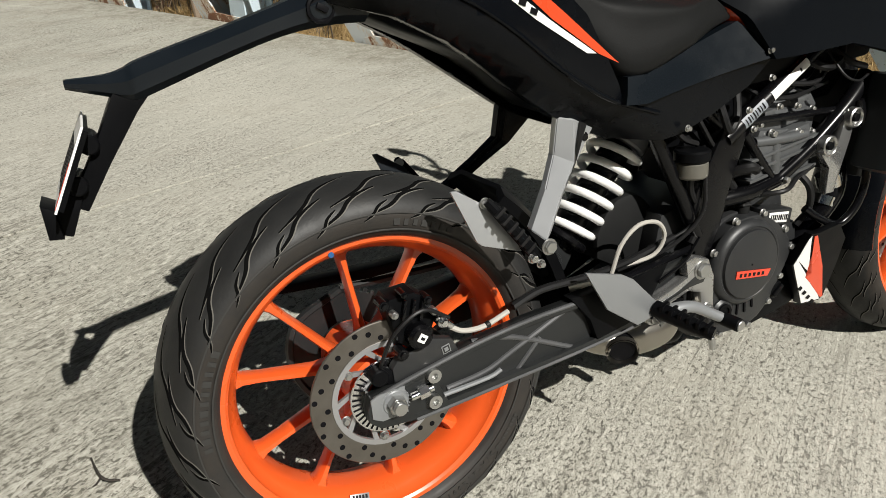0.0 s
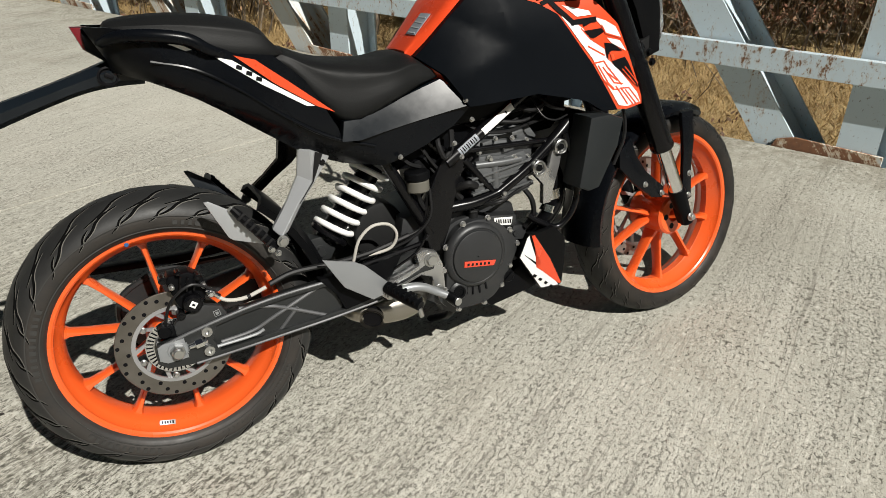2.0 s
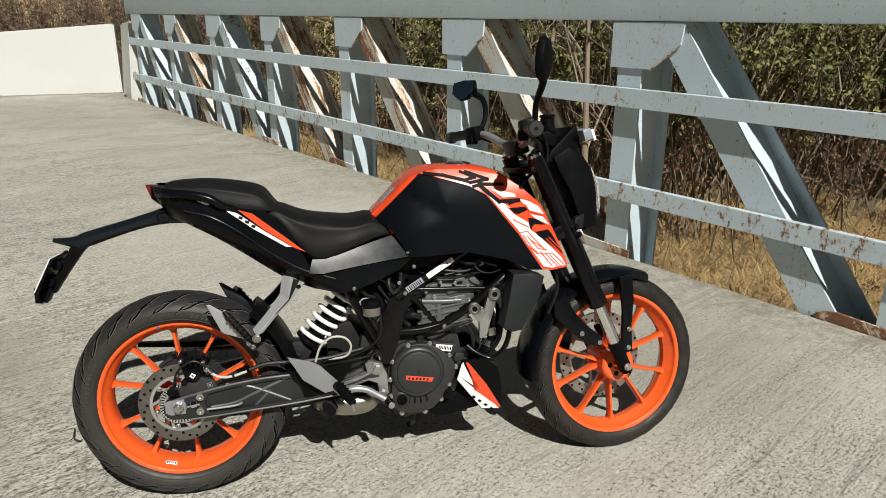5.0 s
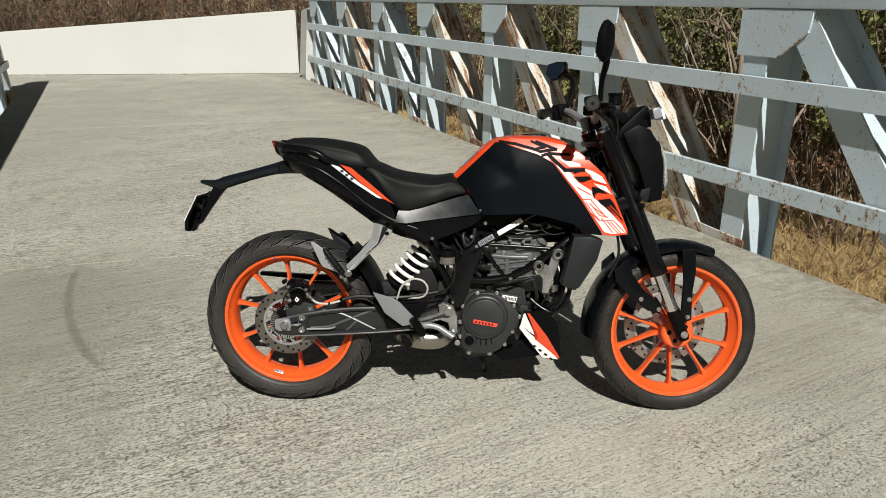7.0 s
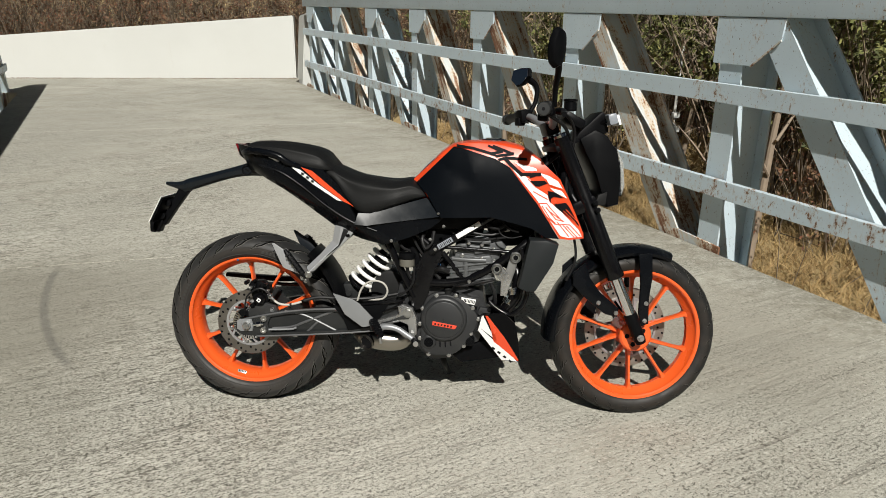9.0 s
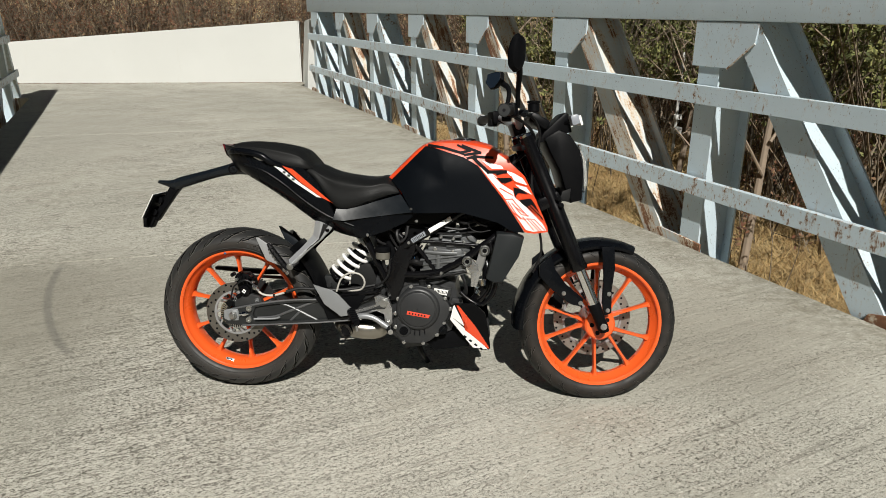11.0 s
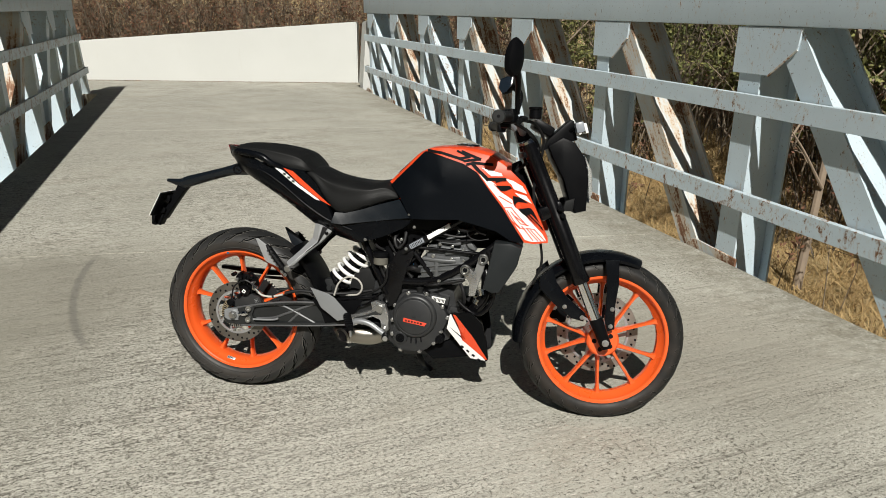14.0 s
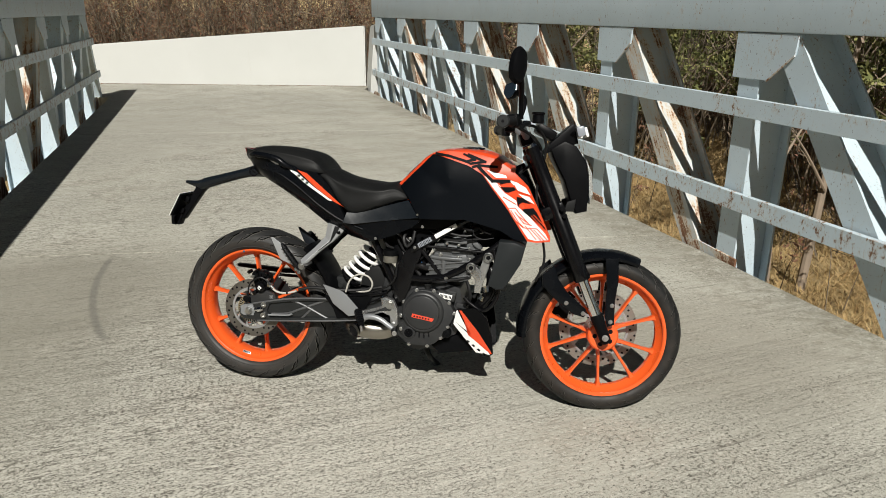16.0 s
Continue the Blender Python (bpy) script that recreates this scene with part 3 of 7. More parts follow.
def truss(name, n0, inward, first, last, label, rusted, shift=0.0, raked=0.0, rail_paint=RAIL_STEEL, back=0.12, lift=0.0):
    """Posts, diagonals, gussets, rails and chord; its deck-side face lies n0 across, `inward` points to the deck."""
    top = thing(name, label, "bridge truss", Matrix.Translation((0, 0, lift)) @ FALL, kind="structure")
    o = -inward
    for k in range(first, last + 1):
        s = BAY * k + shift
        bm = bmesh.new()
        beam(bm, at(s - 0.145, n0, -0.45), at(s - 0.145, n0, 1.32), 0.20, 0.235, inward, D)
        part("post", bm, STEEL, top)
        bm = bmesh.new()
        lo, hi = at(s - 1.385, n0, -0.03), at(s - 0.345, n0, 1.34)
        way = (hi - lo).normalized()
        beam(bm, lo - way * 0.1, hi, 0.20, 0.235, inward, way.cross(inward))
        part("diagonal", bm, RUSTY if k in rusted else RAIL_STEEL, top, "rust-streaked grey diagonal" if k in rusted else "")
        bm = bmesh.new()
        plate(bm, [at(s, n0, 1.316), at(s, n0, 1.072), at(s - 0.272, n0, 1.072), at(s - 0.440, n0, 1.208), at(s - 0.455, n0, 1.316)], inward, 0.012)
        part("gusset_plate", bm, STEEL, top)
        bm = bmesh.new()
        tube(bm, [at(s - 0.270, n0, 1.070) + inward * 0.012, at(s - 0.442, n0, 1.210) + inward * 0.012], 0.006, 6, 1)
        part("weld_seam", bm, RUSTY, top)
        bm = bmesh.new()
        plate(bm, [at(s + 0.30, n0, -0.2), at(s - 0.235, n0, -0.2), at(s - 0.235, n0, 0.040), at(s + 0.12, n0, 0.055), at(s + 0.20, n0, 0.035)], inward, 0.012)
        part("base_plate", bm, FOOT_RUST, top, "rusted foot plate")
    if raked:
        # the raked end post of the truss
        bm = bmesh.new()
        s = BAY * last + shift
        hi, lo = at(s + 0.10, n0, 1.33), at(s + 0.10 + raked, n0, -0.10)
        beam(bm, lo, hi, 0.20, 0.235, inward, (hi - lo).normalized().cross(inward))
        part("end_post", bm, RAIL_STEEL, top, "raked grey end post")
    s0, s1 = BAY * first - 2.2 + shift, BAY * last + 0.25 + shift
    bm = bmesh.new()
    c = at((s0 + s1) / 2, n0, 1.32 + 0.17) + o * back
    box(bm, c, (s1 - s0, 0.275, 0.34), (0, 0, math.degrees(math.atan2(D.y, D.x))), 0.008)
    part("top_chord", bm, STEEL, top)
    bm = bmesh.new()
    box(bm, at((s0 + s1) / 2, n0, -0.50) + o * 0.12, (s1 - s0, 0.27, 0.34), (0, 0, math.degrees(math.atan2(D.y, D.x))), 0.008)
    part("bottom_chord", bm, STEEL, top)
    for z, h in ((0.917, 0.104), (0.386, 0.102)):
        bm = bmesh.new()
        # an angle iron: upright leg towards the deck, lying leg at the top
        p, q = at(s0, n0, z) + inward * 0.05, at(s1 - 0.1 + raked * (1.0 - z / 1.33), n0, z) + inward * 0.05
        ends = [[bm.verts.new(c + o * d + Vector((0, 0, z_))) for d, z_ in ((0, -h / 2), (0, h / 2), (0.036, h / 2), (0.036, h / 2 - 0.008), (0.008, h / 2 - 0.008), (0.008, -h / 2))] for c in (p, q)]
        for k in range(6):
            bm.faces.new((ends[0][k], ends[0][(k + 1) % 6], ends[1][(k + 1) % 6], ends[1][k]))
        bm.faces.new(ends[0][::-1]), bm.faces.new(ends[1])
        bmesh.ops.bevel(bm, geom=[e for e in bm.edges if abs((e.verts[0].co - e.verts[1].co).length) > 1.0], offset=0.0015, segments=1, affect="EDGES")
        part("rail", bm, rail_paint, top)


truss("truss_right", 0.0, -N, -4, 6, "grey painted steel lattice truss with rust streaks and guard rails", {1, 2, 3, 5})
truss("truss_left", -4.62, N, -5, 6, "weathered grey steel lattice truss shading the deck edge", {2, 4}, 0.10, 0.70, WORN_RAIL, 0.128, 0.01)


# ---- land, dry grass and thicket round the bridge ----
def smooth(a, b, v):
    t = np.clip((v - a) / (b - a), 0, 1)
    return t * t * (3 - 2 * t)


def land(x, y):
    """Height of the ground: a shallow gully under the bridge, a scrubby slope beyond."""
    x, y = np.asarray(x, float), np.asarray(y, float)
    n = (x - P1.x) * N.x + (y - P1.y) * N.y
    s = (x - P1.x) * D.x + (y - P1.y) * D.y
    far = np.maximum(np.maximum(n - 0.0, -4.6 - n), (s - 11.0))
    z = -1.75 + 0.30 * smooth(0.5, 4, far) + 6.0 * smooth(9, 34, far) + 0.1 * np.sin(x * 1.3) * np.sin(y * 1.1 + 1)
    return z - 1.0 * (1 - smooth(-1.5, 0.6, far))


def sheet():
    xs = np.unique(np.concatenate([np.linspace(-40, 40, 90), np.array([-600, -300, -150, -90, -60, 60, 90, 150, 300, 600])]))
    ys = xs + 6
    X, Y = np.meshgrid(xs, ys)
    Z = land(X, Y)
    v = np.stack([X, Y, Z], -1).reshape(-1, 3)
    w, h = len(xs), len(ys)
    f = [(j * w + i, j * w + i + 1, (j + 1) * w + i + 1, (j + 1) * w + i) for j in range(h - 1) for i in range(w - 1)]
    me = bpy.data.meshes.new("ground")
    me.from_pydata(v.tolist(), [], f)
    me.polygons.foreach_set("use_smooth", [True] * len(f))
    me.materials.append(FIELD)
    return tagged(new("ground", me), "dry straw-coloured field and scrub slope", "ground", kind="structure")


sheet()
rng = np.random.default_rng(5)


def stuff(name, verts, faces, material, label, category):
    me = bpy.data.meshes.new(name)
    me.from_pydata(verts.tolist(), [], faces.tolist())
    me.materials.append(material)
    return tagged(new(name, me), label, category, kind="stuff")


def blades(places, height, width, lean):
    """Bent grass blades as tapered three-cornered strips."""
    k = len(places)
    a = rng.uniform(0, 2 * np.pi, k)
    h = height * rng.uniform(0.4, 1.3, k)
    side = np.stack([np.cos(a), np.sin(a), 0 * a], -1) * (width * rng.uniform(0.6, 1.4, k))[:, None]
    b = rng.uniform(0, 2 * np.pi, k)
    bend = np.stack([np.cos(b), np.sin(b), 0 * b], -1) * (lean * h * rng.uniform(0.2, 1.4, k))[:, None]
    up = np.stack([0 * h, 0 * h, h], -1)
    v = np.stack([places - side, places + side, places + up * 0.6 + bend * 0.35 - side * 0.7, places + up * 0.6 + bend * 0.35 + side * 0.7, places + up + bend], 1).reshape(-1, 3)
    i = np.arange(k)[:, None] * 5
    f = np.concatenate([i + [0, 1, 3], i + [0, 3, 2], i + [2, 3, 4]])
    return v, f


def scatter(k, s0, s1, n0, n1):
    s, n = rng.uniform(s0, s1, k), rng.uniform(n0, n1, k)
    x, y = P1.x + D.x * s + N.x * n, P1.y + D.y * s + N.y * n
    return np.stack([x, y, land(x, y)], -1)


def clear(places):
    """Keeps a gap in the scrub towards the service pipe."""
    a, b = np.array([0.5, -2.0]), np.array([4.62, 11.95])
    d = (b - a) / np.linalg.norm(b - a)
    q = places[:, :2] - a
    off = np.abs(q[:, 0] * d[1] - q[:, 1] * d[0])
    return places[(off > 0.75) | (q @ d > np.linalg.norm(b - a) + 0.3)]


def twigs(places, length, r, spread, forks=3):
    """Bare stems that fork: three-sided tapered prisms in two bent pieces, with side shoots."""
    V, F, count = [], [], 0
    k = len(places)
    L = length * rng.uniform(0.5, 1.2, k)
    a, t = rng.uniform(0, 2 * np.pi, k), rng.uniform(0.05, spread, k)
    way = np.stack([np.cos(a) * np.sin(t), np.sin(a) * np.sin(t), np.cos(t)], -1)
    jobs = [(places, way, L, np.full(k, r))]
    p, w, l, rr = jobs[0]
    for _ in range(forks):
        q = np.repeat(p, 2, 0)
        at_ = rng.uniform(0.35, 0.95, len(q))[:, None]
        q = q + np.repeat(w * l[:, None], 2, 0) * at_
        ww = np.repeat(w, 2, 0) + rng.normal(0, 0.5, (len(q), 3))
        ww[:, 2] += 0.15
        ww /= np.linalg.norm(ww, axis=1)[:, None]
        ll, r2 = np.repeat(l, 2) * rng.uniform(0.35, 0.65, len(q)), np.repeat(rr, 2) * 0.62
        jobs.append((q, ww, ll, r2))
        p, w, l, rr = q, ww, ll, r2
    for p, w, l, rr in jobs:
        k = len(p)
        o = np.cross(w, [0.3, 0.5, 0.81])
        o /= np.linalg.norm(o, axis=1)[:, None] + 1e-9
        o2 = np.cross(w, o)
        mid = p + w * (l * 0.5)[:, None] + o * (l * rng.uniform(-0.08, 0.08, k))[:, None]
        end = p + w * l[:, None]
        pts = []
        for c, m in ((p, 1.0), (mid, 0.75), (end, 0.35)):
            for j in range(3):
                g = 2 * np.pi * j / 3
                pts.append(c + (o * np.cos(g) + o2 * np.sin(g)) * (rr * m)[:, None])
        V.append(np.stack(pts, 1).reshape(-1, 3))
        i = np.arange(k)[:, None] * 9 + count
        for lo in (0, 3):
            for j in range(3):
                u = (j + 1) % 3
                F.append(i + [lo + j, lo + u, lo + 3 + u])
                F.append(i + [lo + j, lo + 3 + u, lo + 3 + j])
        count += k * 9
    return np.concatenate(V), np.concatenate(F), jobs


def leaves(jobs, per, size, skip=1):
    """Small folded leaves along the finer shoots."""
    ps = []
    for p, w, l, rr in jobs[skip:]:
        for _ in range(per):
            ps.append(p + w * (l * rng.uniform(0.1, 1.05, len(p)))[:, None] + rng.normal(0, 0.03, p.shape))
    c = np.concatenate(ps)
    k = len(c)
    a = rng.normal(0, 1, (k, 3))
    a /= np.linalg.norm(a, axis=1)[:, None]
    b = np.cross(a, rng.normal(0, 1, (k, 3)))
    b /= np.linalg.norm(b, axis=1)[:, None]
    s = (size * rng.uniform(0.5, 1.3, k))[:, None]
    v = np.stack([c - a * s, c + b * s * 0.45, c + a * s, c - b * s * 0.45], 1).reshape(-1, 3)
    i = np.arange(k)[:, None] * 4
    return v, np.concatenate([i + [0, 1, 2], i + [0, 2, 3]])


def behind_wall(k):
    """Places on the land behind the white parapet."""
    u, w = rng.uniform(-4, 16, k), 2.9 + 5 * rng.uniform(0, 1, k) ** 1.5
    x, y = -2.75 - 0.9914 * u - 0.1306 * w, 11.58 - 0.1306 * u + 0.9914 * w
    return np.stack([x, y, land(x, y)], -1)


STRAW = island_material("dry_straw", [(0.20, 0.128, 0.054), (0.41, 0.285, 0.120), (0.52, 0.375, 0.175), (0.34, 0.210, 0.082)])
TWIG = island_material("grey_brown_twigs", [(0.05, 0.038, 0.026), (0.16, 0.122, 0.082), (0.28, 0.226, 0.158), (0.095, 0.070, 0.046)])
RUSSET = island_material("russet_dry_leaves", [(0.08, 0.04, 0.024), (0.21, 0.085, 0.045), (0.16, 0.10, 0.055), (0.26, 0.155, 0.08)])
GREEN = island_material("olive_leaves", [(0.050, 0.062, 0.018), (0.140, 0.155, 0.042), (0.26, 0.255, 0.085), (0.09, 0.105, 0.032)])

v, f = blades(np.concatenate([scatter(110000, -7, 12, 0.6, 8.0), scatter(16000, -7, 12, 8.0, 12)]), 0.14, 0.0050, 1.9)
stuff("dry_grass", v, f, STRAW, "matted dry golden grass below the bridge", "grass")
v, f, jobs = twigs(clear(np.concatenate([scatter(1400, -9, 14, 8.5, 15), scatter(420, 1, 12, 4.0, 8.5)])), 3.2, 0.015, 0.55)
stuff("thicket", v, f, TWIG, "bare tangled brown thicket beside the bridge", "bushes")
v, f = leaves(jobs, 24, 0.042, 2)
stuff("thicket_leaves", v, f, GREEN, "sparse olive green leaves in the thicket", "leaves")
v, f, jobs = twigs(clear(np.concatenate([scatter(800, -9, 14, 7.3, 10), scatter(160, 0, 12, 2.5, 7.0)])), 1.3, 0.007, 0.9)
stuff("undergrowth", v, f, TWIG, "low dry undergrowth in front of the thicket", "bushes")
v, f = leaves(jobs, 4, 0.03)
stuff("undergrowth_leaves", v, f, RUSSET, "brown withered leaves in the undergrowth", "leaves")
v, f, jobs = twigs(behind_wall(2000), 2.9, 0.012, 0.42)
stuff("hedge", v, f, TWIG, "bare tangled hedge behind the white parapet", "bushes")
v, f = leaves(jobs, 7, 0.032, 2)
stuff("hedge_leaves", v, f, RUSSET, "russet dry leaves in the hedge", "leaves")

# dead leaves and grit blown against the parapet
def litter(a, b, k, reach):
    t, w = rng.uniform(0, 1, k), np.abs(rng.normal(0, reach, k)) + 0.01
    d = b - a
    o = Vector((d.y, -d.x, 0)).normalized()
    o = o if (Vector((0, 0, 0)) - a).dot(o) > 0 else -o
    p = np.array(a)[None, :] + np.array(d)[None, :] * t[:, None] + np.array(o)[None, :] * w[:, None]
    p = np.array([list(FALL @ Vector(q)) for q in p])
    p[:, 2] += rng.uniform(0.002, 0.012, k)
    u = rng.normal(0, 1, (k, 3)) * [1, 1, 0.25]
    u /= np.linalg.norm(u, axis=1)[:, None]
    v = np.cross(u, np.array([0, 0, 1.0]) + rng.normal(0, 0.2, (k, 3)))
    h = (0.014 * rng.uniform(0.4, 1.6, k))[:, None]
    q = np.stack([p - u * h, p + v * h * 0.5, p + u * h, p - v * h * 0.5], 1).reshape(-1, 3)
    i = np.arange(k)[:, None] * 4
    return q, np.concatenate([i + [0, 1, 2], i + [0, 2, 3]])


for a, b, k, reach, where in ((Vector((-2.75, 11.55, 0)), Vector((-14.0, 10.06, 0)), 2600, 0.06, "at the foot of the white parapet"),):
    v, f = litter(a, b, k, reach)
    stuff("leaf_litter", v, f, RUSSET, "dry brown leaf litter " + where, "litter")

# a thin white service pipe among the bushes
pipe = thing("service_pipe", "thin white upright pipe with two fittings in the scrub", "pipe")
PX, PY = 4.62, 11.95
PZ = float(land(PX, PY))
bm = bmesh.new()
tube(bm, [(PX, PY, PZ - 0.1), (PX, PY, PZ + 1.0), (PX + 0.01, PY, 0.75)], 0.03, 10, 2)
part("upright", bm, WHITEWALL, pipe)
for z, w in ((-0.72, 0.10), (-0.98, 0.13)):
    bm = bmesh.new()
    box(bm, (PX + 0.02, PY - 0.02, z), (w * 1.3, w, w), (0, 0, 20), 0.012)
    part("fitting", bm, WHITEWALL, pipe)
bm = bmesh.new()
box(bm, (PX + 0.30, PY - 0.25, -1.62), (0.26, 0.12, 0.10), (0, 18, 10), 0.012)
part("white_block", bm, WHITEWALL, pipe)


def slender_tree(s, n, tall, lean, seed):
    """A bare grey-brown tree: a tapered trunk, limbs and fine shoots."""
    r = random.Random(seed)
    p = at(s, n)
    z = float(land(p.x, p.y)) - 0.1
    tree = thing("tree", "slender bare tree with pale bark in the thicket", "tree", group="bare trees")
    bm = bmesh.new()
    top = Vector((p.x + lean * tall, p.y + 0.1 * tall * lean, z + tall))
    base = Vector((p.x, p.y, z))
    mid = base.lerp(top, 0.5) + Vector((r.uniform(-0.12, 0.12), r.uniform(-0.12, 0.12), 0))
    tube(bm, [base, base.lerp(mid, 0.5), mid, top], [0.055, 0.045, 0.034, 0.012], 9, 4)
    part("trunk", bm, BARK, tree)
    for k in range(7):
        a = base.lerp(top, 0.3 + 0.09 * k)
        w = Vector((r.uniform(-1, 1), r.uniform(-1, 1), r.uniform(0.5, 1.2))).normalized() * tall * r.uniform(0.18, 0.3)
        bm = bmesh.new()
        tube(bm, [a, a + w * 0.5 + Vector((0, 0, 0.05)), a + w], [0.018, 0.012, 0.004], 6, 3)
        for j in range(5):
            q = a + w * (0.35 + 0.13 * j)
            u = Vector((r.uniform(-1, 1), r.uniform(-1, 1), r.uniform(0, 1))).normalized() * r.uniform(0.15, 0.45)
            tube(bm, [q, q + u * 0.5 + Vector((0, 0, 0.02)), q + u], [0.007, 0.005, 0.002], 5, 2)
        part("limb", bm, BARK, tree)


BARK = plain("pale_bark", (0.24, 0.19, 0.14), 0.85, grain=60, vary=0.3, bump=0.5)
for k, (s, n, tall, lean) in enumerate(((2.3, 3.2, 4.2, 0.06), (2.6, 3.0, 3.8, -0.05), (5.5, 5.0, 4.5, 0.08), (-1.5, 9.0, 4.6, 0.03), (7.5, 3.0, 4.0, -0.08), (0.5, 10.0, 4.8, 0.05))):
    slender_tree(s, n, tall, lean, 40 + k)

BARK_DARK = plain("dark_dry_bark", (0.03, 0.025, 0.02), 0.8, vary=0.3)
# a bent dry twig lying on the deck behind the rear wheel
bm = bmesh.new()
tube(bm, [(-0.440, 0.412, 0.006), (-0.433, 0.375, 0.005), (-0.424, 0.345, 0.010), (-0.412, 0.336, 0.006), (-0.396, 0.330, 0.005)], [0.0016, 0.0024, 0.0028, 0.0026, 0.0016], 6, 3)
tube(bm, [(-0.426, 0.350, 0.008), (-0.434, 0.340, 0.006), (-0.442, 0.336, 0.004)], [0.002, 0.0016, 0.001], 6, 3)
tagged(part("twig", bm, BARK_DARK), "small bent dark twig lying on the concrete", "twig")


# ---- the motorcycle ----
BIKE = Matrix.Translation((0, 0.034, 0.002)) @ Matrix.Rotation(radians(-9.0), 4, "X")
bike = thing("motorcycle", "orange and black naked motorcycle leaning on its side stand", "motorcycle", BIKE)
FX, FZ = 1.335, 0.283
AXIS = Vector((-math.sin(radians(25)), 0, math.cos(radians(25))))
PIVOT = Vector((1.31, 0, FZ))
STEER = Matrix.Translation(PIVOT) @ Matrix.Rotation(radians(6.5), 4, AXIS) @ Matrix.Translation(-PIVOT)


def steered(name, bm, material, parent, label=""):
    """A part that turns with the handlebar."""
    bm.transform(STEER)
    return part(name, bm, material, parent, label)


def tyre_point(cx, cz, crown, half, bead, a, A, lift=0.0):
    """A place on the tyre: a degrees across from the crown, A radians round the wheel."""
    a = radians(a)
    mid = crown - (crown - bead) * 0.62
    up = math.cos(a)
    r = mid + (crown - mid) * up if up > 0 else mid + (mid - bead) * up * 2.0
    r = max(r, bead - 0.004) + lift * max(up, 0)
    return Vector((cx + r * math.cos(A), half * math.sin(a) + lift * math.sin(a), cz + r * math.sin(A)))


def tyre_mesh(cx, cz, crown, half, bead, rim_half):
    """The carcass of a tyre."""
    prof = []
    for i in range(49):
        p = tyre_point(0, 0, crown, half, bead, -118 + 236 * i / 48, 0)
        prof.append((p.y, p.x))
    prof = [(-rim_half, bead - 0.006)] + prof + [(rim_half, bead - 0.006)]
    return revolve(bmesh.new(), prof, (cx, 0, cz), 180, False)


def tread(cx, cz, crown, half, bead, sets, lo_edge, hi_edge, lift):
    """Tapered flat strips for curved tread cuts, laid on the tyre's round surface, from lo_edge to hi_edge of their
    width.
    """
    V, F = [], []
    steps = 14
    for count, a0, a1, sweep, shift, wide in sets:
        for i in range(count):
            for side in (-1, 1):
                base = 2 * math.pi * (i + (0.5 if side > 0 else 0)) / count + shift

                def spot(t):
                    return tyre_point(cx, cz, crown, half, bead, side * (a0 + (a1 - a0) * t), base + sweep * (t + 0.09 * math.sin(6.2 * t)), lift)

                for k in range(steps + 1):
                    t = k / steps
                    p = spot(t)
                    way = (spot(t + 0.01) - spot(t - 0.01)).normalized()
                    out = Vector((p.x - cx, 0, p.z - cz)).normalized() * math.cos(radians(a0 + (a1 - a0) * t)) + Vector((0, side, 0)) * math.sin(radians(a0 + (a1 - a0) * t))
                    o = way.cross(out).normalized() * side * (1 if sweep > 0 else -1)
                    w = wide * max(0.12, math.sin(math.pi * min(1, 0.02 + t))) ** 0.5
                    V += [p + o * w * lo_edge, p + o * w * hi_edge]
                    if k:
                        q = len(V) - 4
                        F.append((q, q + 1, q + 3, q + 2))
    me_bm = bmesh.new()
    vs = [me_bm.verts.new(v) for v in V]
    for f in F:
        me_bm.faces.new([vs[i] for i in f])
    return me_bm


def lettering(cx, cz, r, y, arcs):
    """Raised sidewall lettering, worn past reading: plain bars in arcs."""
    bm = bmesh.new()
    for a0, count, pitch, tall in arcs:
        for k in range(count):
            a = a0 + pitch * k
            rr = radians(a)
            box(bm, (cx + r * math.cos(rr), y, cz + r * math.sin(rr)), (tall, 0.0016, r * radians(pitch) * (0.45 + 0.2 * (k % 3 == 0))), (0, -a, 0), 0)
    return bm


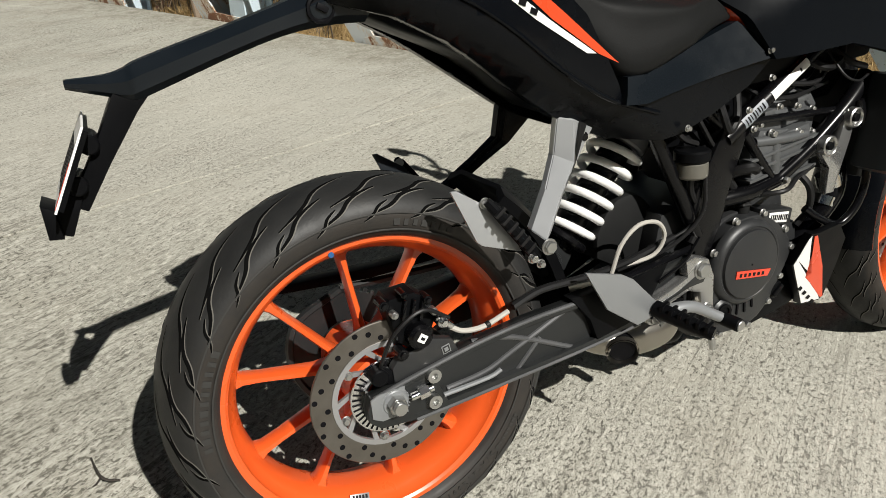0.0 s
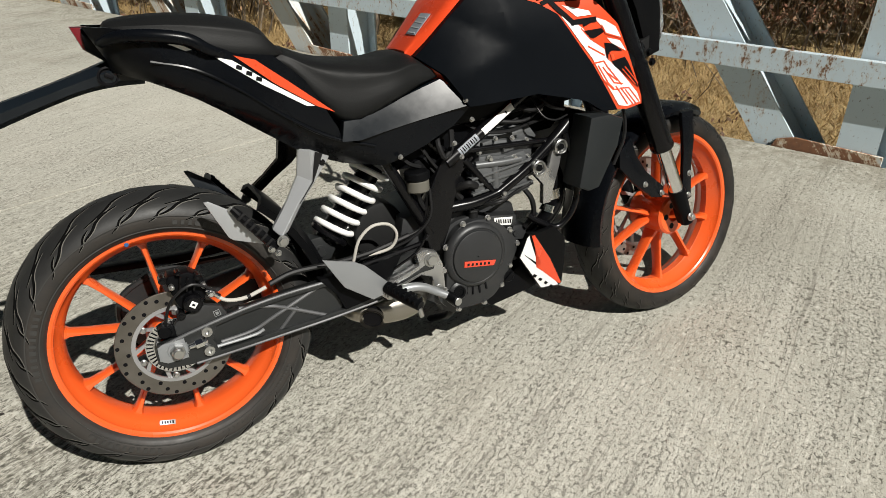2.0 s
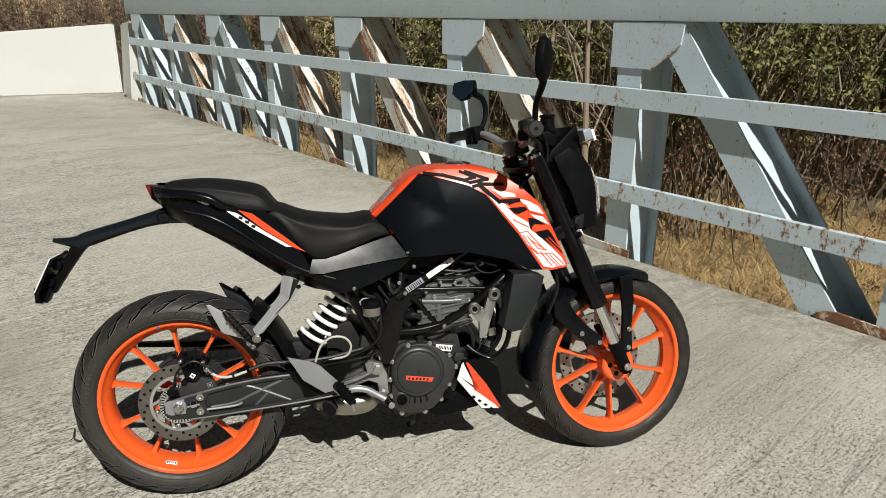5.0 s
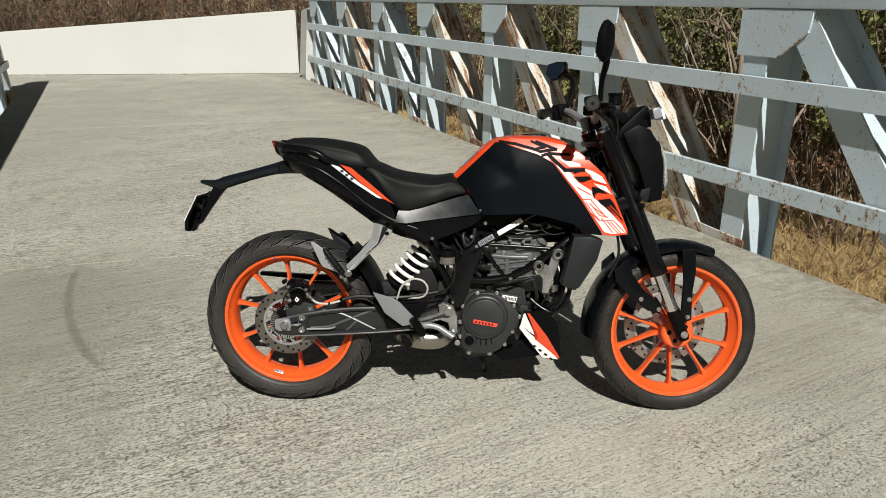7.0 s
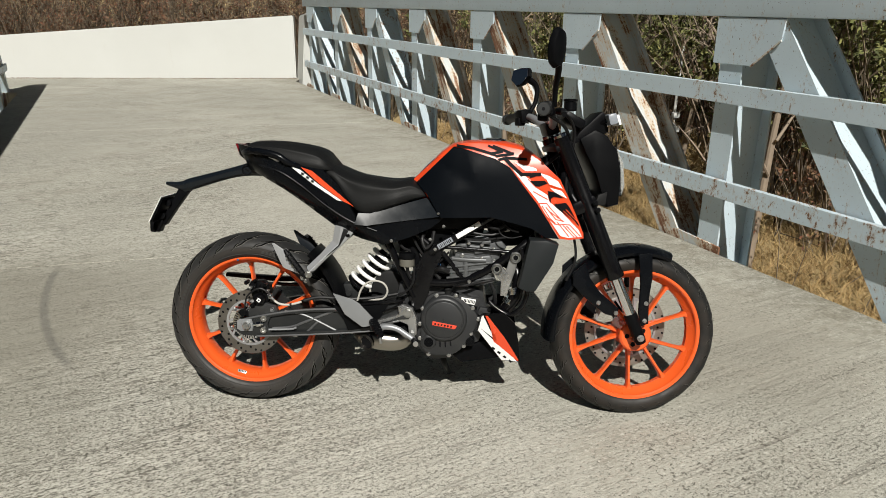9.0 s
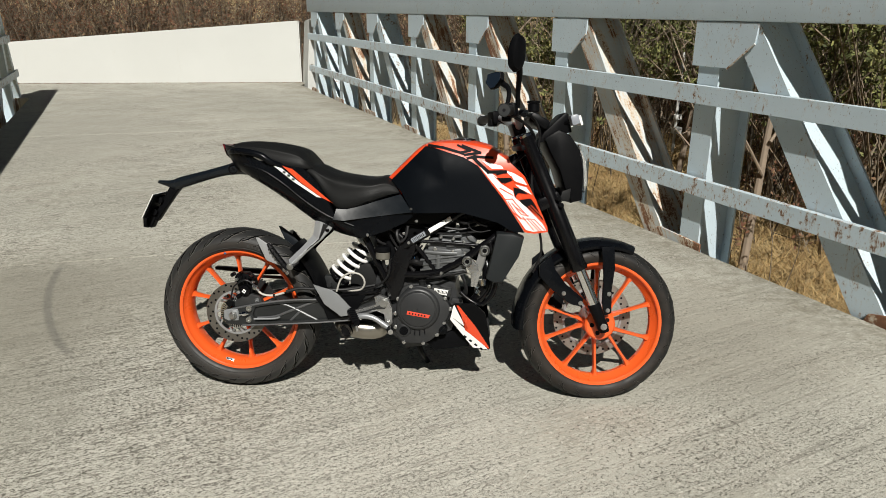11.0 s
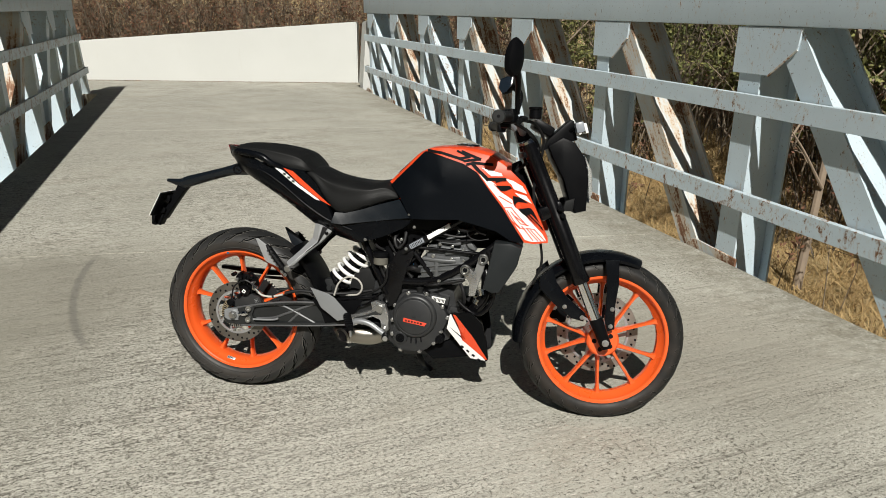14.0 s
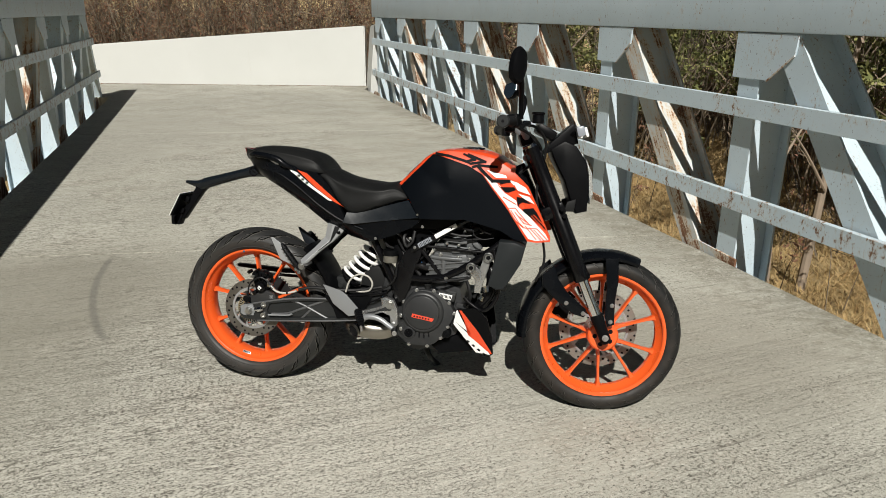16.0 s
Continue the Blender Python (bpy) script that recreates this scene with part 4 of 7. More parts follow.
def wheel(name, cx, cz, R, half, hub_r, hub_half, phase, make, label):
    """A cast wheel: the rim with its hub and five pairs of spokes under it."""
    c = (cx, 0, cz)
    bm = bmesh.new()
    prof = [(-half, R), (-half - 0.004, R - 0.003), (-half - 0.0035, R - 0.013), (-half, R - 0.017), (-half + 0.010, R - 0.0185), (-half + 0.018, R - 0.026), (-half + 0.034, R - 0.034), (-0.010, R - 0.036),
            (0.010, R - 0.036), (half - 0.034, R - 0.034), (half - 0.018, R - 0.026), (half - 0.010, R - 0.0185), (half, R - 0.017), (half + 0.0035, R - 0.013), (half + 0.004, R - 0.003), (half, R),
            (half - 0.008, R - 0.006), (half - 0.02, R - 0.020), (-half + 0.02, R - 0.020), (-half + 0.008, R - 0.006)]
    rim = make(name, revolve(bm, prof, c, 120), ORANGE, bike, label)
    bm = bmesh.new()
    revolve(bm, [(-hub_half, hub_r), (-hub_half + 0.006, hub_r + 0.006), (hub_half - 0.006, hub_r + 0.006), (hub_half, hub_r), (hub_half, 0.02), (-hub_half, 0.02)], c, 48)
    make("hub", bm, ORANGE, rim)
    for i in range(5):
        for sgn in (-1, 1):
            a0 = radians(phase + 72 * i + sgn * 8)
            a1 = radians(phase + 72 * i + sgn * 17.5)
            ri, ro = hub_r * 0.9, R - 0.032
            p = Vector((math.cos(a0) * ri, 0, math.sin(a0) * ri))
            q = Vector((math.cos(a1) * ro, 0, math.sin(a1) * ro))
            w = (q - p).normalized()
            o = Vector((-w.z, 0, w.x))
            rings = []
            bm = bmesh.new()
            for t, wd, dp in ((0, 0.010, hub_half * 0.42), (0.25, 0.0064, 0.017), (0.75, 0.0054, 0.015), (0.92, 0.0072, 0.016), (1.02, 0.017, 0.018)):
                m = p.lerp(q, t) + Vector(c)
                prof2 = [(-wd, -dp * 0.55), (-wd * 0.55, -dp), (wd * 0.55, -dp), (wd, -dp * 0.55), (wd, dp * 0.55), (wd * 0.55, dp), (-wd * 0.55, dp), (-wd, dp * 0.55)]
                rings.append([bm.verts.new(m + o * x + Vector((0, y, 0))) for x, y in prof2])
            for a, b in zip(rings, rings[1:]):
                for k in range(8):
                    bm.faces.new((a[k], a[(k + 1) % 8], b[(k + 1) % 8], b[k]))
            bm.faces.new(rings[0]), bm.faces.new(rings[-1])
            make("spoke", bm, ORANGE, rim)
    return rim


def brake_disc(cx, cy, cz, R, r, half):
    """The friction ring of a disc brake."""
    return revolve(bmesh.new(), [(-half, R - 0.001), (-half + 0.001, R), (half - 0.001, R), (half, R - 0.001), (half, r), (-half, r)], (cx, cy, cz), 96)


def carrier(make, parent, cx, cy, cz, r, half, arms):
    """The slotted carrier that holds a brake disc: two rings joined by raked arms."""
    make("disc_carrier", revolve(bmesh.new(), [(-half, r + 0.003), (half, r + 0.003), (half, r - 0.005), (-half, r - 0.005)], (cx, cy - 0.002, cz), 72), CARRIER, parent, "pale slotted disc carrier")
    make("carrier_ring", revolve(bmesh.new(), [(-half, 0.052), (half, 0.052), (half, 0.030), (-half, 0.030)], (cx, cy, cz), 48), CARRIER, parent)
    for i in range(arms):
        a = radians(360 * i / arms)
        b = a - 0.45
        p = [(cx + q * math.cos(t), cz + q * math.sin(t)) for q, t in ((0.046, b - 0.10), (r - 0.003, a - 0.06), (r - 0.003, a + 0.06), (0.046, b + 0.10))]
        make("carrier_arm", prism(bmesh.new(), p, cy - half * 0.9, cy + half * 0.9, 0), CARRIER, parent)


def holes(cx, cy, cz, R, r, side, count=36):
    """The drilled holes of a disc, as near-black plugs for the shade in them."""
    bm = bmesh.new()
    for i in range(count):
        a = radians(360 / count * i)
        rr = r + (R - r) * (0.28, 0.6, 0.82)[i % 3]
        x, z = cx + rr * math.cos(a), cz + rr * math.sin(a)
        cyl(bm, (x, cy, z), (x, cy + side * 0.0034, z), 0.0042, 10)
    return bm


RX, RZ = 0.0, 0.297
rear_wheel = wheel("rear_wheel", RX, RZ, 0.235, 0.057, 0.045, 0.075, 78, part, "orange powder-coated cast wheel with ten spokes")
REAR = (RX, RZ, 0.305, 0.076, 0.230)
REAR_TREAD = [(24, 6, 56, 0.40, 0.0, 0.0031), (24, 38, 84, 0.34, 0.16, 0.0031), (24, 62, 92, 0.14, 0.38, 0.0024)]
part("tyre", tyre_mesh(*REAR, 0.052), RUBBER, rear_wheel, "worn black rubber tyre with curved grooves", 60)
tagged(part("tread_pattern", tread(*REAR, REAR_TREAD, -1.0, 1.0, 0.0006), GROOVE_SHADE, rear_wheel), kind="stuff")
tagged(part("tread_relief", tread(*REAR, REAR_TREAD, 0.75, 1.30, 0.0009), GROOVE_EDGE, rear_wheel, "dusty edges of the tread cuts, pale for their sunlit walls"), kind="stuff")
for rr, yy in ((0.2405, 0.0735), (0.2645, 0.0757)):
    part("wall_ring", revolve(bmesh.new(), [(-yy - 0.0012, rr - 0.0012), (-yy - 0.0016, rr), (-yy - 0.0012, rr + 0.0012), (-yy + 0.002, rr)], (RX, 0, RZ), 120), RELIEF, rear_wheel)
tagged(part("sidewall_lettering", lettering(RX, RZ, 0.2515, -0.0757, [(150, 11, 3.2, 0.011), (-44, 8, 2.0, 0.006), (-140, 11, 3.2, 0.011), (60, 7, 3.2, 0.009)]), RELIEF, rear_wheel, "worn raised lettering"), kind="stuff")
part("brake_disc", brake_disc(RX, -0.086, RZ, 0.114, 0.080, 0.0025), REAR_DISC, rear_wheel, "dark drilled steel brake disc")
carrier(part, rear_wheel, RX, -0.085, RZ, 0.080, 0.0028, 10)
tagged(part("disc_drilling", holes(RX, -0.0855, RZ, 0.114, 0.080, -1), INK_AND_HOLES, rear_wheel), kind="stuff")
for k in range(6):
    a = radians(60 * k + 20)
    bm = bmesh.new()
    bolt(bm, (RX + 0.070 * math.cos(a), -0.087, RZ + 0.070 * math.sin(a)), 0.0055, 0.005)
    part("disc_bolt", bm, BOLT, rear_wheel)
bm = bmesh.new()
revolve(bm, [(-0.0015, 0.058), (0.0015, 0.058), (0.0015, 0.038), (-0.0015, 0.038)], (RX, -0.094, RZ), 60)
part("sensor_ring", bm, CHROME, rear_wheel)
# black bars on the ring paint the shade in its slots
bm = bmesh.new()
for i in range(40):
    a = radians(9 * i)
    box(bm, (RX + 0.0495 * math.cos(a), -0.0956, RZ + 0.0495 * math.sin(a)), (0.013, 0.0012, 0.0026), (0, -9 * i, 0), 0)
tagged(part("ring_slotting", bm, INK_AND_HOLES, rear_wheel), kind="stuff")
bm = bmesh.new()
cyl(bm, (RX - 0.046, -0.0595, RZ + 0.216), (RX - 0.046, -0.0625, RZ + 0.216), 0.0042, 14, 0.0006)
part("paint_dot", bm, BLUE, rear_wheel)
def rim_patch(a, w, h, lift):
    """A flat patch on the sloping inner face of the rear rim."""
    bm = bmesh.new()
    a0 = radians(a)
    return box(bm, (RX + (0.206 - 0.5 * lift) * math.cos(a0), -0.0395 - 0.8 * lift, RZ + (0.206 - 0.5 * lift) * math.sin(a0)), (w, 0.0014, h), (-35, -90 - a, 0), 0.0003)


part("rim_sticker", rim_patch(-104, 0.032, 0.010, 0), GREYALLOY, rear_wheel, "small printed rim sticker")
for k in range(5):
    part("sticker_bar", rim_patch(-107 + 1.5 * k, 0.0035, 0.006, 0.0012), INK_AND_HOLES, rear_wheel)


def glyph(ch, size):
    """One raised letter as a bmesh, centred, lying in x and z."""
    cu = bpy.data.curves.new("letter", "FONT")
    cu.body, cu.size, cu.extrude, cu.align_x, cu.resolution_u = ch, size, 0.0006, "CENTER", 2
    ob = new("letter", cu)
    bpy.context.view_layer.update()
    me = ob.evaluated_get(bpy.context.evaluated_depsgraph_get()).to_mesh()
    bm = bmesh.new()
    bm.from_mesh(me)
    bpy.data.objects.remove(ob)
    bpy.data.curves.remove(cu)
    bm.transform(Matrix.Translation((0, 0, -size * 0.35)) @ Matrix.Rotation(radians(90), 4, "X"))
    return bm


for k, ch in enumerate("150/60R17-M/C"):
    a = -77 + 2.5 * k
    bm = glyph(ch, 0.013)
    bm.transform(Matrix.Translation((RX + 0.250 * math.cos(radians(a)), -0.0762, RZ + 0.250 * math.sin(radians(a)))) @ Matrix.Rotation(radians(-90 - a), 4, "Y"))
    part("size_letter", bm, RELIEF, rear_wheel)
front_wheel = wheel("front_wheel", FX, FZ, 0.235, 0.046, 0.05, 0.06, 37, steered, "orange powder-coated cast wheel with ten spokes")
FRONT = (FX, FZ, 0.291, 0.059, 0.230)
FRONT_TREAD = [(28, 7, 52, -0.30, 0.0, 0.0021), (28, 40, 72, -0.24, -0.12, 0.0020), (28, 68, 92, -0.10, -0.24, 0.0016)]
steered("tyre", tyre_mesh(*FRONT, 0.042), FRONT_RUBBER, front_wheel, "black rubber tyre with curved grooves")
tagged(steered("tread_pattern", tread(*FRONT, FRONT_TREAD, -1.0, 1.0, 0.0006), GROOVE_SHADE, front_wheel), kind="stuff")
tagged(steered("tread_relief", tread(*FRONT, FRONT_TREAD, 0.55, 1.15, 0.0010), GROOVE_EDGE, front_wheel), kind="stuff")
steered("brake_disc", brake_disc(FX, 0.068, FZ, 0.148, 0.112, 0.0025), DISC, front_wheel, "large drilled steel brake disc")
carrier(steered, front_wheel, FX, 0.067, FZ, 0.112, 0.0028, 10)
# flat black discs on the hub face, for shaded recesses
for k in range(5):
    a = radians(72 * k + 37)
    steered("hub_recess", cyl(bmesh.new(), (FX + 0.031 * math.cos(a), -0.0595, FZ + 0.031 * math.sin(a)), (FX + 0.031 * math.cos(a), -0.0605, FZ + 0.031 * math.sin(a)), 0.0085, 14), INK_AND_HOLES, front_wheel, "dark disc for the shade in a round hub recess")
tagged(steered("disc_drilling", holes(FX, 0.0675, FZ, 0.148, 0.112, -1, 42), INK_AND_HOLES, front_wheel), kind="stuff")


def tank_across(x, z):
    """Half width of the tank and its side shrouds."""
    facet = max(0.0, min(0.775 - x - 0.25 * (z - 0.8), z - (0.752 + 0.33 * (x - 0.62))))
    w = 0.158 - 2.6 * max(0.0, z - 0.82) ** 2 - 2.8 * max(0.0, 0.72 - x) ** 2 - 0.34 * facet - 0.5 * max(0.0, x - 0.98) ** 2
    return w - 0.5 * max(0.0, 0.70 - z) ** 2


def tank_section(x, top, low):
    """One section of the tank, just inside its shrouds."""
    z1, z2, z3 = top - 0.011, top * 0.6 + 0.4 * 0.76, 0.755
    return (x, [(0, top), (0.05, top - 0.0025), (tank_across(x, z1) - 0.016, z1), (tank_across(x, z2) - 0.016, z2), (tank_across(x, z3) - 0.018, z3), (0, low)])


tank = part("fuel_tank", loft([tank_section(0.565, 0.812, 0.71), tank_section(0.62, 0.867, 0.69), tank_section(0.68, 0.922, 0.68), tank_section(0.75, 0.941, 0.68),
                               tank_section(0.85, 0.942, 0.68), tank_section(0.93, 0.925, 0.70), tank_section(0.99, 0.885, 0.72)]), TANK_ORANGE, bike, "gloss orange fuel tank")
BAND = [(0.697, 0.925), (0.707, 0.930), (0.745, 0.936), (0.836, 0.934), (0.928, 0.915), (0.984, 0.880), (1.042, 0.828), (1.083, 0.748), (1.126, 0.655), (1.128, 0.638), (1.080, 0.632), (1.049, 0.636), (0.973, 0.747), (0.922, 0.810), (0.881, 0.862), (0.833, 0.888), (0.734, 0.917)]
DARK = [(0.575, 0.800), (0.697, 0.921), (0.734, 0.916), (0.833, 0.887), (0.881, 0.861), (0.922, 0.809), (0.973, 0.746), (1.048, 0.635), (1.005, 0.638), (0.955, 0.668), (0.890, 0.685), (0.826, 0.700), (0.662, 0.693), (0.618, 0.762)]
for side in (-1, 1):
    part("tank_shroud", panel(BAND, lambda x, z: tank_across(x, z) + 0.004, 0.012, side=side), TANK_ORANGE, bike, "orange tank shroud with white and black graphics")
    part("tank_side_panel", panel(DARK, lambda x, z: tank_across(x, z) + 0.006, 0.014, side=side), TANK_BLACK, bike, "satin black tank side panel")


def decal(name, outline, across, material, parent, lift, sides=(-1, 1)):
    """A thin printed film that follows a panel."""
    for side in sides:
        part(name, panel(outline, lambda x, z: across(x, z) + lift, 0.0008, rim=0, side=side), material, parent)


def stroke(name, pts, wide, across, material, parent, lift):
    """A printed line of even width, drawn piece by piece."""
    for (x0, z0), (x1, z1) in zip(pts, pts[1:]):
        d = math.hypot(x1 - x0, z1 - z0)
        ux, uz = (x1 - x0) / d * wide / 2, (z1 - z0) / d * wide / 2
        decal(name, [(x0 - ux - uz, z0 - uz + ux), (x1 + ux - uz, z1 + uz + ux), (x1 + ux + uz, z1 + uz - ux), (x0 - ux + uz, z0 - uz - ux)], across, material, parent, lift)


for shape in ([(0.895, 0.878), (0.963, 0.862), (0.968, 0.853), (0.930, 0.852)],
              [(0.890, 0.856), (0.907, 0.852), (0.945, 0.826), (0.964, 0.803), (1.003, 0.780), (1.009, 0.758), (1.050, 0.724), (1.109, 0.667), (1.122, 0.644), (1.078, 0.639), (1.052, 0.645), (1.003, 0.712), (0.971, 0.760), (0.926, 0.812)],
              [(0.974, 0.848), (1.004, 0.839), (1.034, 0.823), (1.054, 0.795), (1.006, 0.810), (0.993, 0.829)],
              [(1.010, 0.801), (1.048, 0.792), (1.068, 0.767), (1.026, 0.787)]):
    decal("white_graphic", shape, tank_across, WHITE, tank, 0.0056)
for shape in ([(0.946, 0.821), (0.993, 0.823), (1.001, 0.814), (0.976, 0.804), (0.963, 0.805)],
              [(1.004, 0.791), (1.029, 0.786), (1.056, 0.768), (1.024, 0.772), (1.015, 0.765), (1.015, 0.749), (1.007, 0.772)],
              [(1.026, 0.748), (1.064, 0.754), (1.075, 0.741), (1.052, 0.738), (1.102, 0.697), (1.112, 0.678), (1.060, 0.718), (1.033, 0.737)]):
    decal("black_graphic", shape, tank_across, INK_AND_HOLES, tank, 0.0064)
for line, wide in (([(0.712, 0.926), (0.760, 0.920), (0.822, 0.904), (0.852, 0.911)], 0.0085), ([(0.852, 0.911), (0.812, 0.928)], 0.0065), ([(0.828, 0.927), (0.888, 0.905), (0.838, 0.897)], 0.0085), ([(0.838, 0.897), (0.792, 0.911)], 0.0050),
                   ([(0.847, 0.886), (0.868, 0.892), (0.930, 0.889)], 0.0085), ([(0.868, 0.886), (0.880, 0.874), (0.918, 0.841), (0.975, 0.843)], 0.0110), ([(0.975, 0.843), (0.948, 0.834)], 0.0060)):
    stroke("black_ribbon", line, wide, tank_across, INK_AND_HOLES, tank, 0.0066)
decal("orange_graphic", [(1.018, 0.770), (1.058, 0.759), (1.027, 0.750)], tank_across, TANK_ORANGE, tank, 0.0064)
for line in ([(0.976, 0.749), (1.002, 0.751), (1.014, 0.736), (1.056, 0.693)], [(0.988, 0.741), (1.016, 0.701), (1.032, 0.687)], [(1.001, 0.737), (1.034, 0.699), (1.060, 0.694)], [(1.016, 0.722), (1.042, 0.704)],
             [(1.054, 0.684), (1.080, 0.682), (1.116, 0.646)], [(1.056, 0.683), (1.095, 0.643)], [(1.070, 0.678), (1.106, 0.642)], [(1.005, 0.707), (1.032, 0.684), (1.050, 0.682)], [(0.959, 0.787), (1.003, 0.764)],
             [(1.040, 0.690), (1.078, 0.645)]):
    stroke("orange_line", line, 0.0032, tank_across, TANK_ORANGE, tank, 0.0064)
for line in ([(1.066, 0.731), (1.108, 0.690)], [(1.058, 0.727), (1.100, 0.688)]):
    stroke("orange_line", line, 0.0022, tank_across, TANK_ORANGE, tank, 0.0072)
for line in ([(0.940, 0.826), (0.964, 0.803), (1.004, 0.779)], [(0.995, 0.829), (1.006, 0.811), (1.052, 0.797)]):
    stroke("orange_line", line, 0.0026, tank_across, TANK_ORANGE, tank, 0.0064)
bm = bmesh.new()
cyl(bm, (0.83, 0, 0.938), (0.83, 0, 0.947), 0.042, 32, 0.003)
cyl(bm, (0.83, 0, 0.947), (0.83, 0, 0.950), 0.028, 32, 0.001)
part("filler_cap", bm, CHROME, tank, "bright metal filler cap")
bm = bmesh.new()
box(bm, (0.612, -0.030, 0.8605), (0.056, 0.046, 0.0016), (2, -45, 0), 0.0005)
part("warning_label", bm, GREYFILM, tank, "grey printed warning label")
for i in range(4):
    bm = bmesh.new()
    box(bm, (0.5945 + 0.0095 * i, -0.030, 0.8445 + 0.0095 * i), (0.0022, 0.034, 0.0018), (2, -45, 0), 0)
    part("print_line", bm, PRINT, tank)


# seats and tail
def seat_section(x, top, low, w, crown=0.010):
    return (x, [(0, top), (w * 0.55, top - crown * 0.4), (w * 0.92, top - crown * 1.6), (w, (top * 0.6 + low * 0.4)), (w * 0.97, low), (0, low - 0.002)])


part("pillion_seat", loft([
    seat_section(-0.006, 0.902, 0.892, 0.055, 0.003), seat_section(0.012, 0.920, 0.890, 0.085), seat_section(0.10, 0.924, 0.868, 0.110), seat_section(0.19, 0.914, 0.838, 0.118),
    seat_section(0.255, 0.896, 0.832, 0.115), seat_section(0.285, 0.862, 0.832, 0.105), seat_section(0.298, 0.842, 0.832, 0.09, 0.003)]), SEAT, bike, "black vinyl pillion seat")
part("rider_seat", loft([
    seat_section(0.262, 0.850, 0.828, 0.095, 0.004), seat_section(0.305, 0.846, 0.800, 0.110), seat_section(0.358, 0.824, 0.728, 0.122), seat_section(0.41, 0.812, 0.694, 0.132),
    seat_section(0.50, 0.803, 0.722, 0.134), seat_section(0.56, 0.810, 0.742, 0.118), seat_section(0.598, 0.785, 0.752, 0.108, 0.006), seat_section(0.618, 0.764, 0.756, 0.098, 0.002)]), SEAT, bike, "black vinyl rider seat")


def tail_across(x, z):
    tuck = max(0.0, min(1.0, 1.0 - (z - 0.835 + 0.58 * x) / 0.06))
    return 0.136 - 4.2 * max(0.0, 0.10 - x) ** 2 - 0.35 * max(0.0, 0.72 - z) ** 2 - 0.05 * max(0, z - 0.8) - 0.045 * tuck ** 2


TAIL = [(-0.035, 0.912), (0.005, 0.908), (0.070, 0.896), (0.135, 0.874), (0.205, 0.848), (0.270, 0.838), (0.322, 0.788), (0.355, 0.730), (0.376, 0.690), (0.384, 0.664), (0.414, 0.662), (0.520, 0.677), (0.652, 0.698), (0.672, 0.690), (0.630, 0.655), (0.560, 0.622),
        (0.508, 0.604), (0.470, 0.593), (0.394, 0.604), (0.336, 0.628), (0.298, 0.650), (0.222, 0.705), (0.166, 0.747), (0.128, 0.773), (0.064, 0.808), (-0.004, 0.831), (-0.006, 0.852)]
tail = None
for side in (-1, 1):
    t = part("tail_panel", panel(TAIL, tail_across, 0.016, side=side, rim=0.005), BLACK, bike, "satin black tail side panel")
    tail = tail or t
for side in (-1, 1):
    part("side_panel", panel([(0.389, 0.699), (0.427, 0.698), (0.612, 0.753), (0.661, 0.713), (0.658, 0.695), (0.417, 0.659), (0.378, 0.662)], lambda x, z: tail_across(x, z) + 0.016 - 0.355 * (z - 0.66) - 0.11 * (x - 0.39) + 0.60 * max(0.0, x - 0.405) ** 2, 0.016, side=side, rim=0.004), SIDE, bike, "satin dark side panel below the seat")
decal("white_stripe", [(0.166, 0.846), (0.196, 0.837), (0.262, 0.787), (0.336, 0.737), (0.320, 0.739), (0.240, 0.790)], tail_across, WHITE, tail, 0.0015)
decal("orange_stripe", [(0.199, 0.845), (0.236, 0.834), (0.290, 0.790), (0.374, 0.720), (0.340, 0.736), (0.265, 0.788)], tail_across, TANK_ORANGE, tail, 0.0012)
decal("white_flash", [(0.080, 0.882), (0.103, 0.879), (0.130, 0.862), (0.119, 0.861)], tail_across, WHITE, tail, 0.0014)
for i, (x, z) in enumerate(((0.206, 0.823), (0.222, 0.811), (0.238, 0.799))):
    decal("logo_bar", [(x - 0.004, z + 0.006), (x + 0.006, z + 0.002), (x + 0.003, z - 0.005), (x - 0.007, z - 0.001)], tail_across, INK_AND_HOLES, tail, 0.0026)
# a long moulded crease along the tail
for side in (-1, 1):
    bm = bmesh.new()
    tube(bm, [(x, side * (tail_across(x, z) + 0.001), z) for x, z in ((0.06, 0.848), (0.13, 0.828), (0.20, 0.785), (0.28, 0.722), (0.36, 0.672), (0.45, 0.640))], 0.0035, 8, 5)
    part("crease_trim", bm, BLACK, tail)
loft_tail = loft([(-0.036, [(0, 0.910), (0.03, 0.908), (0.046, 0.895), (0.03, 0.872), (0, 0.868)]), (0.05, [(0, 0.895), (0.05, 0.893), (0.075, 0.87), (0.05, 0.815), (0, 0.808)]),
                  (0.20, [(0, 0.85), (0.07, 0.845), (0.10, 0.81), (0.07, 0.745), (0, 0.735)]), (0.36, [(0, 0.75), (0.07, 0.745), (0.09, 0.70), (0.07, 0.64), (0, 0.63)]),
                  (0.62, [(0, 0.74), (0.06, 0.735), (0.09, 0.70), (0.07, 0.65), (0, 0.64)])])
part("tail_core", loft_tail, PLASTIC, bike)
bm = bmesh.new()
prism(bm, [(-0.054, 0.912), (-0.026, 0.910), (-0.012, 0.880), (-0.026, 0.862), (-0.040, 0.872)], -0.026, 0.026, 0.005)
part("tail_lamp", bm, TAILRED, bike, "dark red tail lamp lens")
